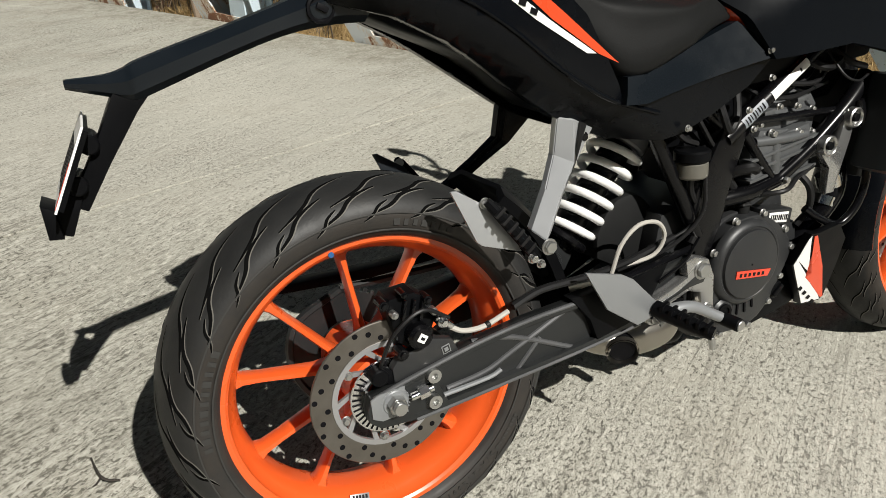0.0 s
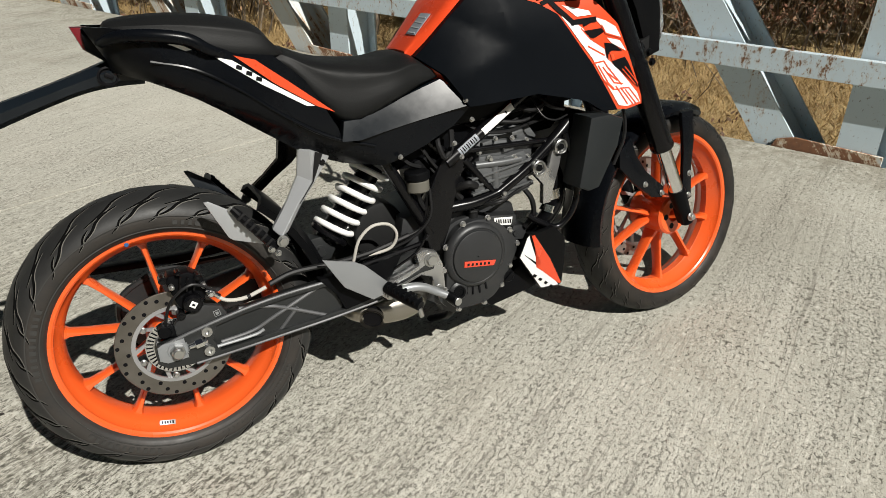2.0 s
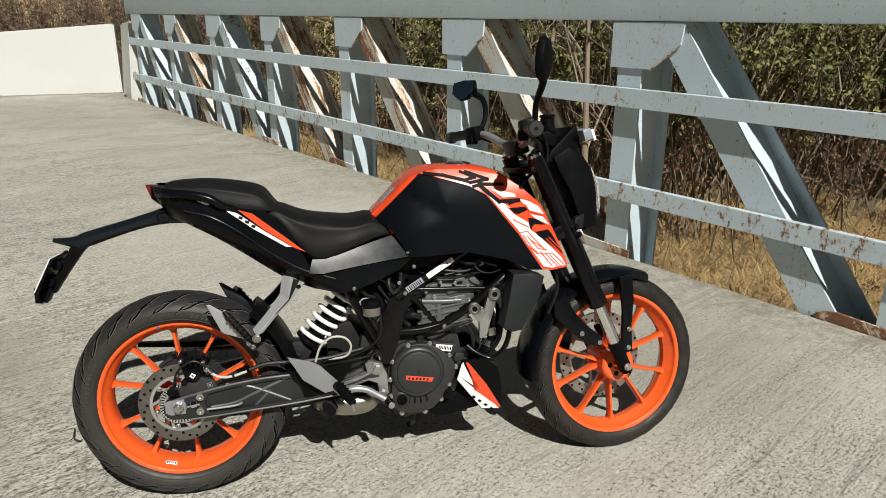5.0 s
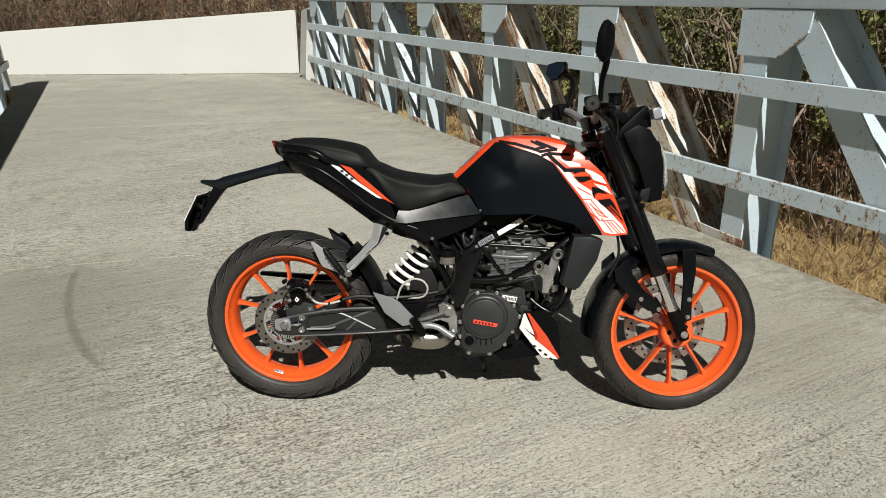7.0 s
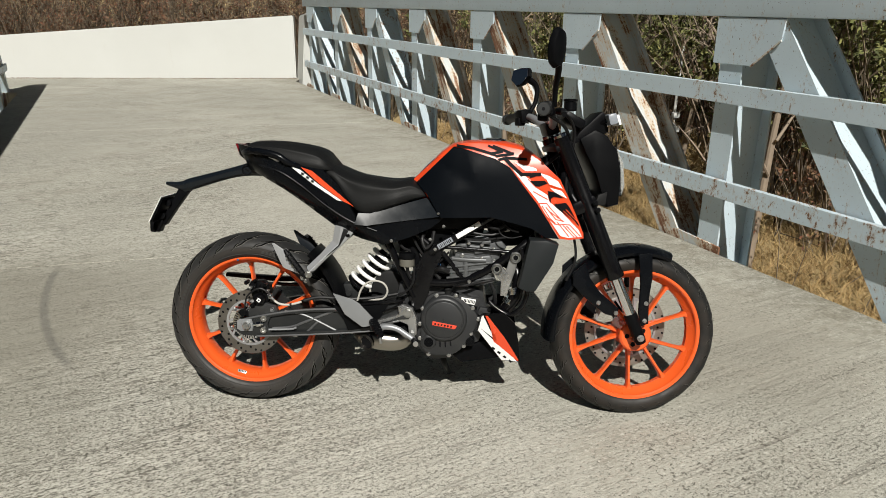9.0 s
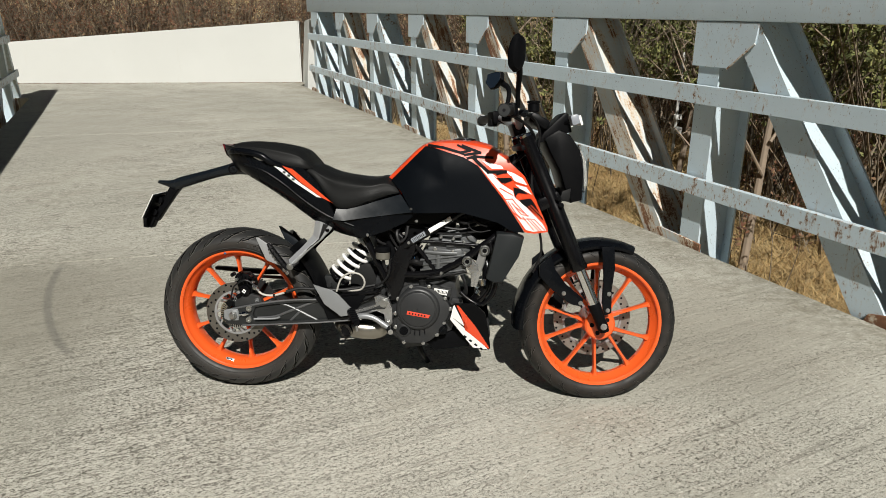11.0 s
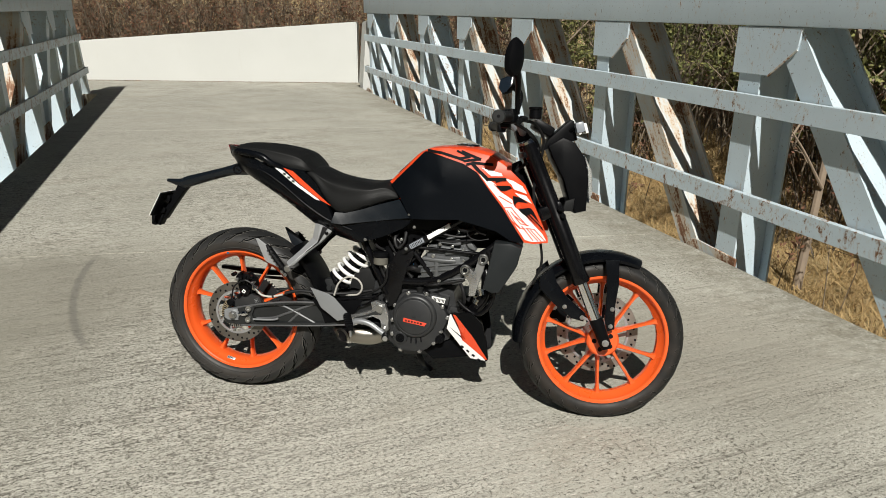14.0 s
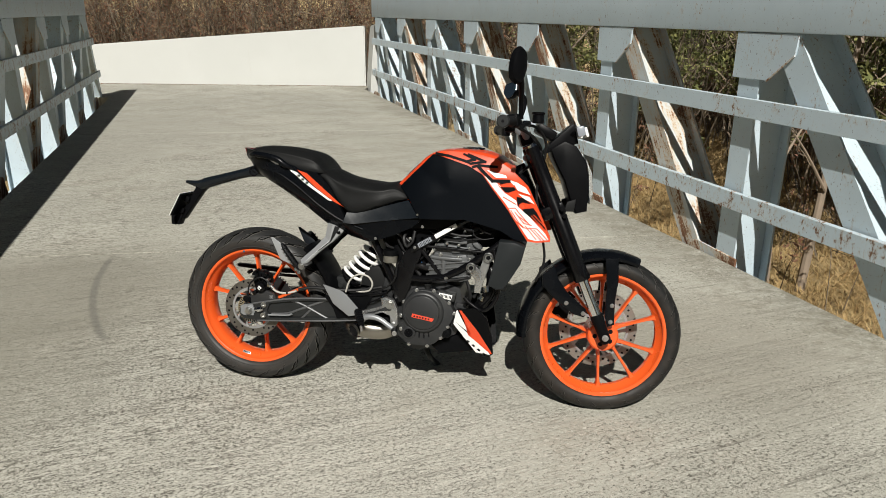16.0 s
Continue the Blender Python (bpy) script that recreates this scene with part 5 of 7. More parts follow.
for side in (-1, 1):
    bm = bmesh.new()
    tube(bm, [(-0.010, side * 0.070, 0.884), (0.02, side * 0.112, 0.893), (0.07, side * 0.134, 0.891), (0.125, side * 0.142, 0.880), (0.160, side * 0.138, 0.858), (0.20, side * 0.112, 0.842)], [0.009, 0.011, 0.012, 0.012, 0.011, 0.009], 10, 5)
    part("grab_rail", bm, BLACK, bike)

# number plate carrier
def arm_section(x, top, low, w):
    h = top - low
    return (x, [(0, top), (w * 0.5, top - 0.001), (w, top - 0.38 * h), (w * 0.94, low + 0.22 * h), (w * 0.6, low), (0, low)])


arm = part("plate_carrier", loft([arm_section(-0.310, 0.773, 0.762, 0.010), arm_section(-0.268, 0.774, 0.749, 0.017), arm_section(-0.246, 0.779, 0.741, 0.024), arm_section(-0.224, 0.788, 0.745, 0.029), arm_section(-0.122, 0.815, 0.778, 0.034),
                                  arm_section(-0.055, 0.834, 0.796, 0.038), arm_section(0.0, 0.850, 0.803, 0.046), arm_section(0.05, 0.845, 0.803, 0.052)], 4, 1), PETROL, bike, "black plastic number plate carrier arm", 24)
bm = bmesh.new()
prism(bm, [(-0.212, 0.758), (-0.262, 0.755), (-0.292, 0.700), (-0.336, 0.630), (-0.318, 0.620), (-0.282, 0.672), (-0.240, 0.728)], -0.017, 0.017, 0.004)
part("carrier_leg", bm, PLASTIC, arm)


def tilted(z, off):
    """A place on the raked plane of the number plate, `off` metres in front of it."""
    return (-0.300 - (0.727 - z) * 0.532 - off * 0.883, z + off * 0.47)


def plate_box(z0, z1, y0, y1, o0, o1):
    bm = bmesh.new()
    return prism(bm, [tilted(z0, o0), tilted(z1, o0), tilted(z1, o1), tilted(z0, o1)], y0, y1, 0)


part("number_plate", plate_box(0.638, 0.727, -0.075, 0.075, 0.0, 0.0025), WHITE, arm, "white number plate with plain bars")
part("plate_backing", plate_box(0.641, 0.724, -0.072, 0.072, -0.006, -0.0005), PLASTIC, arm)
part("plate_stripe", plate_box(0.641, 0.690, -0.0735, -0.068, 0.0028, 0.0032), RED, arm)
for y in (-0.050, -0.018, 0.018, 0.050):
    part("plate_bar", plate_box(0.655, 0.705, y - 0.011, y + 0.011, 0.0028, 0.0034), INK_AND_HOLES, arm)
bm = bmesh.new()
prism(bm, [(-0.366, 0.640), (-0.352, 0.632), (-0.350, 0.596), (-0.366, 0.598)], -0.03, 0.03, 0.003)
part("reflector", bm, PLASTIC, arm, "black reflector housing")
bm = bmesh.new()
box(bm, (-0.342, 0, 0.622), (0.026, 0.04, 0.05), (0, 25, 0), 0.003)
part("reflector_bracket", bm, PLASTIC, arm)
for z in (0.70, 0.655):
    bm = bmesh.new()
    cyl(bm, (-0.300 - (0.70 - z) * 0.5, -0.03, z), (-0.300 - (0.70 - z) * 0.5, 0.03, z), 0.012, 14, 0.002)
    part("grommet", bm, PLASTIC, arm)
bm = bmesh.new()
revolve(bm, [(0.004, 0.018), (-0.003, 0.018), (-0.004, 0.015), (0.001, 0.012), (0.001, 0.003), (0.004, 0.003)], (-0.010, -0.042, 0.824), 20)
part("indicator_socket", bm, INK_AND_HOLES, arm, "round black indicator socket")
bm = bmesh.new()
box(bm, (-0.008, -0.044, 0.825), (0.016, 0.006, 0.008), (0, 30, 0), 0.002)
part("socket_plug", bm, INK_AND_HOLES, arm)

# rear mudguard
bm = bmesh.new()
revolve(bm, [(-0.082, 0.315), (-0.086, 0.330), (-0.06, 0.342), (0.06, 0.342), (0.086, 0.330), (0.082, 0.315), (0.055, 0.335), (-0.055, 0.335)], (RX, 0, RZ), 24, True, -6, 50)
part("rear_mudguard", bm, PLASTIC, bike, "black plastic inner mudguard")
# passenger foot rests on their splayed hangers
def splay(z, side, out=0.0):
    return side * (0.090 + max(0.0, 0.6 - z) * 0.66 + out)


for side in (-1, 1):
    bm = bmesh.new()
    strips = ([(0.302, 0.650), (0.293, 0.597), (0.260, 0.557), (0.216, 0.513)], [(0.324, 0.645), (0.316, 0.585), (0.276, 0.549), (0.228, 0.500)], [(0.366, 0.626), (0.324, 0.580), (0.288, 0.549), (0.243, 0.503)])
    rows = [[bm.verts.new((x, splay(z, side, 0.011 * (k == 1)), z)) for x, z in strip] for k, strip in enumerate(strips)]
    for a, b in zip(rows, rows[1:]):
        for k in range(3):
            bm.faces.new((a[k], a[k + 1], b[k + 1], b[k]))
    g = bmesh.ops.extrude_face_region(bm, geom=bm.faces[:])
    bmesh.ops.translate(bm, verts=[v for v in g["geom"] if isinstance(v, bmesh.types.BMVert)], vec=(0.002, -side * 0.016, 0))
    bmesh.ops.bevel(bm, geom=[e for e in bm.edges if len(e.link_faces) == 2 and e.calc_face_angle(0) > 0.9], offset=0.0015, segments=2, affect="EDGES")
    # the far hanger and heel guard take black for the shadow they lie in
    hanger = part("passenger_hanger", bm, SILVER if side < 0 else FRAME_BLACK, bike, "silver passenger footrest hanger" if side < 0 else "passenger footrest hanger, blackened for the shadow it lies in", 20)
    # a dark strip on the face paints the shade between two ribs
    bm = bmesh.new()
    slot = []
    for k, (f0, f1) in enumerate(((0.22, 0.62), (0.20, 0.58), (0.22, 0.50))):
        (x0, z0), (x1, z1) = strips[1][k], strips[2][k]
        slot.append([bm.verts.new((x0 + (x1 - x0) * f, splay(z0 + (z1 - z0) * f, side, 0.011 * (1 - f) + 0.0016), z0 + (z1 - z0) * f)) for f in (f0, f1)])
    for a, b in zip(slot, slot[1:]):
        bm.faces.new((a[0], a[1], b[1], b[0]))
    part("hanger_groove_shade", bm, HOSE, hanger, "dark strip for the shade between the hanger's ribs")
    bm = bmesh.new()
    prism(bm, [(0.099, 0.590), (0.108, 0.590), (0.152, 0.560), (0.178, 0.528), (0.203, 0.484), (0.190, 0.488), (0.141, 0.506), (0.133, 0.513)], side * 0.138, side * 0.143, 0.0015)
    part("heel_guard", bm, SILVER if side < 0 else PETROL, hanger, "silver heel guard" if side < 0 else "heel guard, blackened for the shadow it lies in")
    bm = bmesh.new()
    tube(bm, [(0.146, side * 0.152, 0.571), (0.160, side * 0.158, 0.552), (0.190, side * 0.160, 0.513), (0.216, side * 0.158, 0.480)], [0.006, 0.008, 0.009, 0.010], 8, 3)
    box(bm, (0.178, side * 0.153, 0.530), (0.088, 0.008, 0.016), (0, 53, 0), 0.002)
    part("passenger_peg", bm, PLASTIC, hanger, "folded black footpeg")
    for k in range(6):
        bm = bmesh.new()
        box(bm, (0.158 + 0.009 * k, side * 0.166, 0.556 - 0.012 * k), (0.005, 0.006, 0.018), (0, 53, 0), 0.001)
        part("peg_rubber", bm, HOSE, hanger)
    for x, y, z, r in ((0.147, 0.144, 0.566, 0.006), (0.228, 0.172, 0.494, 0.009), (0.206, 0.164, 0.480, 0.006), (0.217, 0.166, 0.470, 0.005)):
        bm = bmesh.new()
        bolt(bm, (x, side * y, z), r, 0.006, side)
        part("peg_bolt", bm, BOLT, hanger)
    for x, z in ((0.318, 0.618), (0.345, 0.615)):
        bm = bmesh.new()
        bolt(bm, (x, splay(z, side, 0.004), z), 0.006, 0.004, side)
        part("hanger_bolt", bm, FRAME_BLACK, hanger)

# swingarm
bm = bmesh.new()
SW = [(-0.041, 0.296), (-0.034, 0.312), (0.024, 0.327), (0.131, 0.349), (0.226, 0.361), (0.320, 0.366), (0.440, 0.372), (0.540, 0.390), (0.560, 0.365), (0.540, 0.340), (0.440, 0.296), (0.373, 0.284), (0.290, 0.275), (0.200, 0.269), (0.104, 0.263), (0.028, 0.257), (-0.024, 0.261), (-0.040, 0.276)]
prism(bm, SW, -0.108, -0.098, 0.001)
swingarm = part("swingarm", bm, SWING, bike, "grey cast swingarm with lattice ribs")
bm = bmesh.new()
prism(bm, SW, 0.095, 0.118, 0.002)
part("left_arm", bm, SWING, swingarm)


def flange(edge, depth):
    """A raised bar along one edge of the swingarm, `depth` metres wide in its plane."""
    bm = bmesh.new()
    prism(bm, edge + [(x, z + depth) for x, z in reversed(edge)], -0.1185, -0.096, 0.001)
    part("flange", bm, SWING, swingarm)


flange(SW[1:8], -0.011)
flange(SW[10:16], 0.010)
bm = bmesh.new()
prism(bm, [(-0.041, 0.296), (-0.034, 0.312), (0.030, 0.327), (0.085, 0.338), (0.070, 0.300), (0.085, 0.264), (0.028, 0.257), (-0.024, 0.261), (-0.040, 0.276)], -0.1180, -0.096, 0.002)
part("axle_block", bm, SWING, swingarm)


def rib(pts, r, y):
    bm = bmesh.new()
    tube(bm, [(x, y, z) for x, z in pts], r, 8, 4)
    return part("rib", bm, RIB, swingarm)


rib([(-0.030, 0.311), (0.024, 0.325), (0.131, 0.347), (0.226, 0.359), (0.320, 0.364), (0.440, 0.371)], 0.0036, -0.1165)
rib([(0.030, 0.257), (0.110, 0.262), (0.190, 0.268), (0.320, 0.278), (0.440, 0.291)], 0.0036, -0.1168)
rib([(0.085, 0.285), (0.150, 0.292), (0.200, 0.312), (0.310, 0.358)], 0.0045, -0.1075)
rib([(0.130, 0.348), (0.200, 0.335), (0.310, 0.283)], 0.0045, -0.1075)
rib([(0.205, 0.275), (0.250, 0.320)], 0.0040, -0.1075)
bm = bmesh.new()
tube(bm, [(0.075, -0.119, 0.283), (0.150, -0.119, 0.287), (0.172, -0.119, 0.294)], 0.0036, 8, 3)
part("worn_edge", bm, GREYALLOY, swingarm)
bm = bmesh.new()
prism(bm, [(0.300, 0.374), (0.430, 0.380), (0.500, 0.400), (0.440, 0.305), (0.350, 0.290), (0.335, 0.330)], -0.122, -0.098, 0.003)
part("front_gusset", bm, PLASTIC, swingarm)
bm = bmesh.new()
cyl(bm, (0, -0.095, RZ), (0, -0.122, RZ), 0.021, 28, 0.003)
for k in range(24):
    a = radians(15 * k)
    box(bm, (0.0212 * math.cos(a), -0.119, RZ + 0.0212 * math.sin(a)), (0.0022, 0.004, 0.0022), (0, -15 * k, 0), 0)
part("axle_plate", bm, GREYALLOY, swingarm, "toothed axle adjuster plate")
bm = bmesh.new()
cyl(bm, (0, -0.120, RZ), (0, -0.133, RZ), 0.0145, 6, 0.002)
cyl(bm, (0, -0.134, RZ), (0, -0.142, RZ), 0.010, 16, 0.001)
part("axle_nut", bm, BOLT, swingarm)
bm = bmesh.new()
prism(bm, [(-0.036, 0.282), (-0.036, 0.311), (-0.024, 0.317), (0.016, 0.319), (0.018, 0.276), (-0.022, 0.274)], -0.1205, -0.1165, 0.0015)
part("adjuster_block", bm, GREYALLOY, swingarm, "bare alloy adjuster block")
bm = bmesh.new()
cyl(bm, (0.022, -0.124, 0.300), (0.058, -0.124, 0.305), 0.006, 10, 0.001)
cyl(bm, (0.034, -0.124, 0.3015), (0.050, -0.124, 0.304), 0.0095, 6, 0.001)
part("chain_adjuster", bm, CHROME, swingarm)
for x, z in ((0.060, 0.323), (0.058, 0.281)):
    bm = bmesh.new()
    revolve(bm, [(0, 0.0105), (-0.010, 0.0105), (-0.010, 0.005), (-0.004, 0.004), (-0.004, 0.0005), (0, 0.0005)], (x, -0.118, z), 20, False)
    part("stand_bobbin", bm, BOLT, swingarm)

# rear brake: bracket, caliper, hose
bm = bmesh.new()
prism(bm, [(0.003, 0.346), (0.013, 0.358), (0.066, 0.376), (0.098, 0.366), (0.108, 0.343), (0.035, 0.326), (0.004, 0.324)], -0.114, -0.098, 0.003)
bracket = part("caliper_bracket", bm, ENGINE, bike, "dark grey cast caliper bracket")
for w, m in ((0.013, GREYALLOY), (0.0105, SWING), (0.006, GREYALLOY)):
    bm = bmesh.new()
    box(bm, (0.087, -0.1142 - 0.0004 * (0.016 - w) * 1000 / 4, 0.353), (w, 0.001, w), (0, -12, 0), 0)
    part("cast_mark", bm, m, bracket)
bm = bmesh.new()
prism(bm, [(0.004, 0.436), (0.012, 0.448), (0.050, 0.450), (0.074, 0.432), (0.080, 0.405), (0.066, 0.376), (0.040, 0.362), (0.020, 0.378), (0.012, 0.408)], -0.108, -0.064, 0.006)
caliper = part("rear_caliper", bm, PLASTIC, bike, "black rear brake caliper")
for k in range(3):
    bm = bmesh.new()
    box(bm, (0.030 + 0.013 * k, -0.109, 0.430 - 0.003 * k), (0.005, 0.014, 0.030), (0, 14, 0), 0.002)
    part("caliper_fin", bm, FRAME_BLACK, caliper)
bm = bmesh.new()
cyl(bm, (0.046, -0.104, 0.389), (0.046, -0.128, 0.389), 0.0185, 28, 0.003)
cyl(bm, (0.046, -0.126, 0.389), (0.046, -0.130, 0.389), 0.0150, 28, 0.0015)
part("piston_cap", bm, FRAME_BLACK, caliper)
bm = bmesh.new()
box(bm, (0.046, -0.1306, 0.389), (0.0125, 0.0014, 0.0125), (0, 38, 0), 0.0005)
part("maker_mark", bm, LABEL, caliper, "small white square mark")
bm = bmesh.new()
box(bm, (0.046, -0.1316, 0.389), (0.006, 0.0008, 0.004), (0, 38, 0), 0)
part("mark_print", bm, INK_AND_HOLES, caliper)
for x, z, r, m in ((0.000, 0.446, 0.0075, FRAME_BLACK), (0.014, 0.428, 0.0055, BOLT), (0.064, 0.438, 0.0065, FRAME_BLACK), (0.020, 0.366, 0.0085, FRAME_BLACK), (0.072, 0.418, 0.0055, BOLT), (0.030, 0.454, 0.005, FRAME_BLACK)):
    bm = bmesh.new()
    cyl(bm, (x, -0.096, z), (x, -0.120, z), r, 12, 0.001)
    cyl(bm, (x, -0.118, z), (x, -0.123, z), r * 0.62, 6, 0.0006)
    part("caliper_bolt", bm, m, caliper)
bm = bmesh.new()
cyl(bm, (0.082, -0.106, 0.401), (0.082, -0.126, 0.401), 0.0085, 14, 0.002)
cyl(bm, (0.074, -0.118, 0.410), (0.098, -0.118, 0.388), 0.0055, 10, 0.001)
cyl(bm, (0.082, -0.124, 0.401), (0.082, -0.131, 0.401), 0.006, 6, 0.001)
part("banjo_bolt", bm, CHROME, caliper)
bm = bmesh.new()
tube(bm, [(0.094, -0.118, 0.388), (0.114, -0.120, 0.3765), (0.148, -0.120, 0.374), (0.190, -0.118, 0.385)], 0.0040, 8, 4)
part("pale_hose", bm, SLEEVE, bike, "pale sleeved brake hose")
bm = bmesh.new()
cyl(bm, (0.150, -0.120, 0.374), (0.157, -0.120, 0.3755), 0.0055, 10, 0.001)
part("hose_clip", bm, HOSE, bike)
bm = bmesh.new()
tube(bm, [(0.198, -0.118, 0.390), (0.250, -0.114, 0.402), (0.330, -0.112, 0.400), (0.420, -0.105, 0.402), (0.520, -0.100, 0.42)], 0.0062, 8, 4)
part("brake_hose", bm, HOSE, bike)
bm = bmesh.new()
tube(bm, [(0.092, -0.122, 0.405), (0.050, -0.128, 0.430), (0.008, -0.125, 0.405), (-0.008, -0.112, 0.365), (-0.012, -0.104, 0.345)], 0.003, 7, 5)
part("sensor_cable", bm, HOSE, bike)
bm = bmesh.new()
cyl(bm, (-0.016, -0.095, 0.338), (-0.016, -0.116, 0.338), 0.013, 16, 0.002)
box(bm, (-0.004, -0.104, 0.335), (0.03, 0.014, 0.022), (0, 20, 0), 0.003)
part("wheel_sensor", bm, PLASTIC, bike)

# chain, sprocket and guard on the far side
bm = bmesh.new()
revolve(bm, [(0.086, 0.092), (0.091, 0.092), (0.091, 0.045), (0.086, 0.045)], (RX, 0, RZ), 60)
for k in range(45):
    a = radians(8 * k)
    box(bm, (RX + 0.094 * math.cos(a), 0.0885, RZ + 0.094 * math.sin(a)), (0.009, 0.004, 0.006), (0, -8 * k, 0), 0)
part("sprocket", bm, SWING, bike)
bm = bmesh.new()
tube(bm, [(0.0, 0.0885, RZ + 0.099), (0.28, 0.0885, 0.392), (0.54, 0.0885, 0.398), (0.575, 0.0885, 0.365), (0.54, 0.0885, 0.330), (0.28, 0.0885, 0.245), (0.0, 0.0885, RZ - 0.099), (-0.085, 0.0885, RZ - 0.05), (-0.085, 0.0885, RZ + 0.05), (0.0, 0.0885, RZ + 0.099)], 0.007, 6, 6)
part("drive_chain", bm, SWING, bike)
bm = bmesh.new()
prism(bm, [(-0.140, 0.432), (0.06, 0.424), (0.20, 0.428), (0.20, 0.412), (0.05, 0.406), (-0.140, 0.420)], 0.075, 0.105, 0.003)
part("chain_guard", bm, PLASTIC, bike)

# shock absorber
LOW, TOP = Vector((0.356, 0.0, 0.412)), Vector((0.522, 0.0, 0.602))
way = (TOP - LOW).normalized()
bm = bmesh.new()
cyl(bm, LOW, LOW.lerp(TOP, 0.9), 0.026, 20, 0.003)
cyl(bm, LOW.lerp(TOP, 0.05), LOW.lerp(TOP, 0.10), 0.046, 24, 0.003)
shock = part("shock_absorber", bm, FRAME_BLACK, bike, "black shock absorber body")
bm = bmesh.new()
cyl(bm, LOW.lerp(TOP, 0.80), LOW.lerp(TOP, 1.02), 0.043, 24, 0.004)
part("spring_collar", bm, GREYALLOY, shock, "grey spring collar")
bm = bmesh.new()
side1 = Vector((0, 1, 0))
side2 = way.cross(side1)
turns = 6.3
pts = []
for k in range(int(turns * 14) + 1):
    a = 2 * math.pi * k / 14
    pts.append(LOW.lerp(TOP, 0.10 + 0.74 * k / (turns * 14)) + 0.0425 * (math.cos(a) * side1 + math.sin(a) * side2))
tube(bm, pts, 0.0070, 10, 1)
part("spring", bm, SPRING, shock, "white coil spring")
bm = bmesh.new()
prism(bm, [(0.318, 0.430), (0.350, 0.432), (0.375, 0.400), (0.360, 0.375), (0.315, 0.372), (0.305, 0.395)], -0.022, 0.022, 0.004)
bolt(bm, (0.336, -0.022, 0.398), 0.011, 0.008)
part("shock_mount", bm, SWING, shock)

# black canister, pale hose loop, brake fluid reservoir
bm = bmesh.new()
prism(bm, [(0.416, 0.383), (0.418, 0.430), (0.447, 0.474), (0.485, 0.486), (0.519, 0.471), (0.548, 0.424), (0.545, 0.366), (0.480, 0.350)], -0.035, 0.09, 0.012, 3)
part("canister_cover", bm, DARKGREY, bike, "dark rounded plastic cover")
bm = bmesh.new()
tube(bm, [(0.382, -0.115, 0.395), (0.398, -0.118, 0.440), (0.430, -0.12, 0.466), (0.468, -0.12, 0.462), (0.485, -0.118, 0.435), (0.470, -0.112, 0.405), (0.420, -0.105, 0.396)], 0.0035, 8, 5)
part("hose_loop", bm, SLEEVE, bike, "pale looped breather hose")
bm = bmesh.new()
tube(bm, [(0.40, -0.105, 0.392), (0.47, -0.108, 0.400), (0.53, -0.112, 0.420), (0.57, -0.115, 0.46), (0.575, -0.11, 0.52)], 0.0035, 7, 4)
part("thin_cable", bm, HOSE, bike)
bm = bmesh.new()
cyl(bm, (0.549, -0.105, 0.518), (0.549, -0.105, 0.545), 0.026, 20, 0.003)
reservoir = part("brake_reservoir", bm, MILK, bike, "milky brake fluid reservoir")
bm = bmesh.new()
cyl(bm, (0.549, -0.105, 0.545), (0.549, -0.105, 0.564), 0.029, 20, 0.003)
part("cap", bm, PLASTIC, reservoir)
bm = bmesh.new()
tube(bm, [(0.549, -0.105, 0.518), (0.555, -0.10, 0.49), (0.58, -0.10, 0.44), (0.56, -0.10, 0.40)], 0.006, 8, 4)
part("reservoir_hose", bm, HOSE, bike)

# engine
bm = bmesh.new()
prism(bm, [(0.500, 0.360), (0.520, 0.450), (0.620, 0.470), (0.700, 0.470), (0.810, 0.430), (0.830, 0.340), (0.800, 0.250), (0.700, 0.205), (0.600, 0.210), (0.530, 0.260)], -0.072, 0.120, 0.012)
engine = part("engine_block", bm, ENGINE, bike, "dark grey engine crankcase")
COVER = [(0.599, 0.282), (0.604, 0.340), (0.618, 0.388), (0.642, 0.414), (0.680, 0.424), (0.725, 0.416), (0.773, 0.380), (0.796, 0.338), (0.774, 0.288), (0.746, 0.242), (0.707, 0.213), (0.634, 0.211), (0.602, 0.238)]
bm = bmesh.new()
prism(bm, COVER, -0.112, -0.062, 0.006, 3)
cover = part("clutch_cover", bm, ENGINE, bike, "matt dark grey clutch cover")
bm = bmesh.new()
prism(bm, [(0.680 + 1.035 * (x - 0.690), 0.316 + 1.035 * (z - 0.316)) for x, z in COVER], -0.090, -0.066, 0.003, 3)
part("cover_flange", bm, ENGINE, cover)
bm = bmesh.new()
c = (0.678, -0.112, 0.340)
revolve(bm, [(0.004, 0.080), (-0.004, 0.079), (-0.011, 0.072), (-0.012, 0.068), (-0.0105, 0.0665), (-0.0105, 0.064), (-0.0155, 0.0625), (-0.0165, 0.060), (-0.0165, 0.002), (0.0, 0.002)], c, 72, False)
part("cover_dome", bm, ENGINE, cover)
bm = bmesh.new()
prism(bm, [(0.639, 0.322), (0.717, 0.310), (0.724, 0.322), (0.641, 0.336)], -0.1306, -0.1282, 0.0006)
part("red_badge", bm, RED, cover, "red badge with dark bars")
for k in range(6):
    bm = bmesh.new()
    box(bm, (0.650 + 0.0108 * k, -0.1308, 0.3268 - 0.0016 * k), (0.0055, 0.001, 0.0062), (0, 9, 0), 0)
    part("badge_bar", bm, DARKGREY, cover)
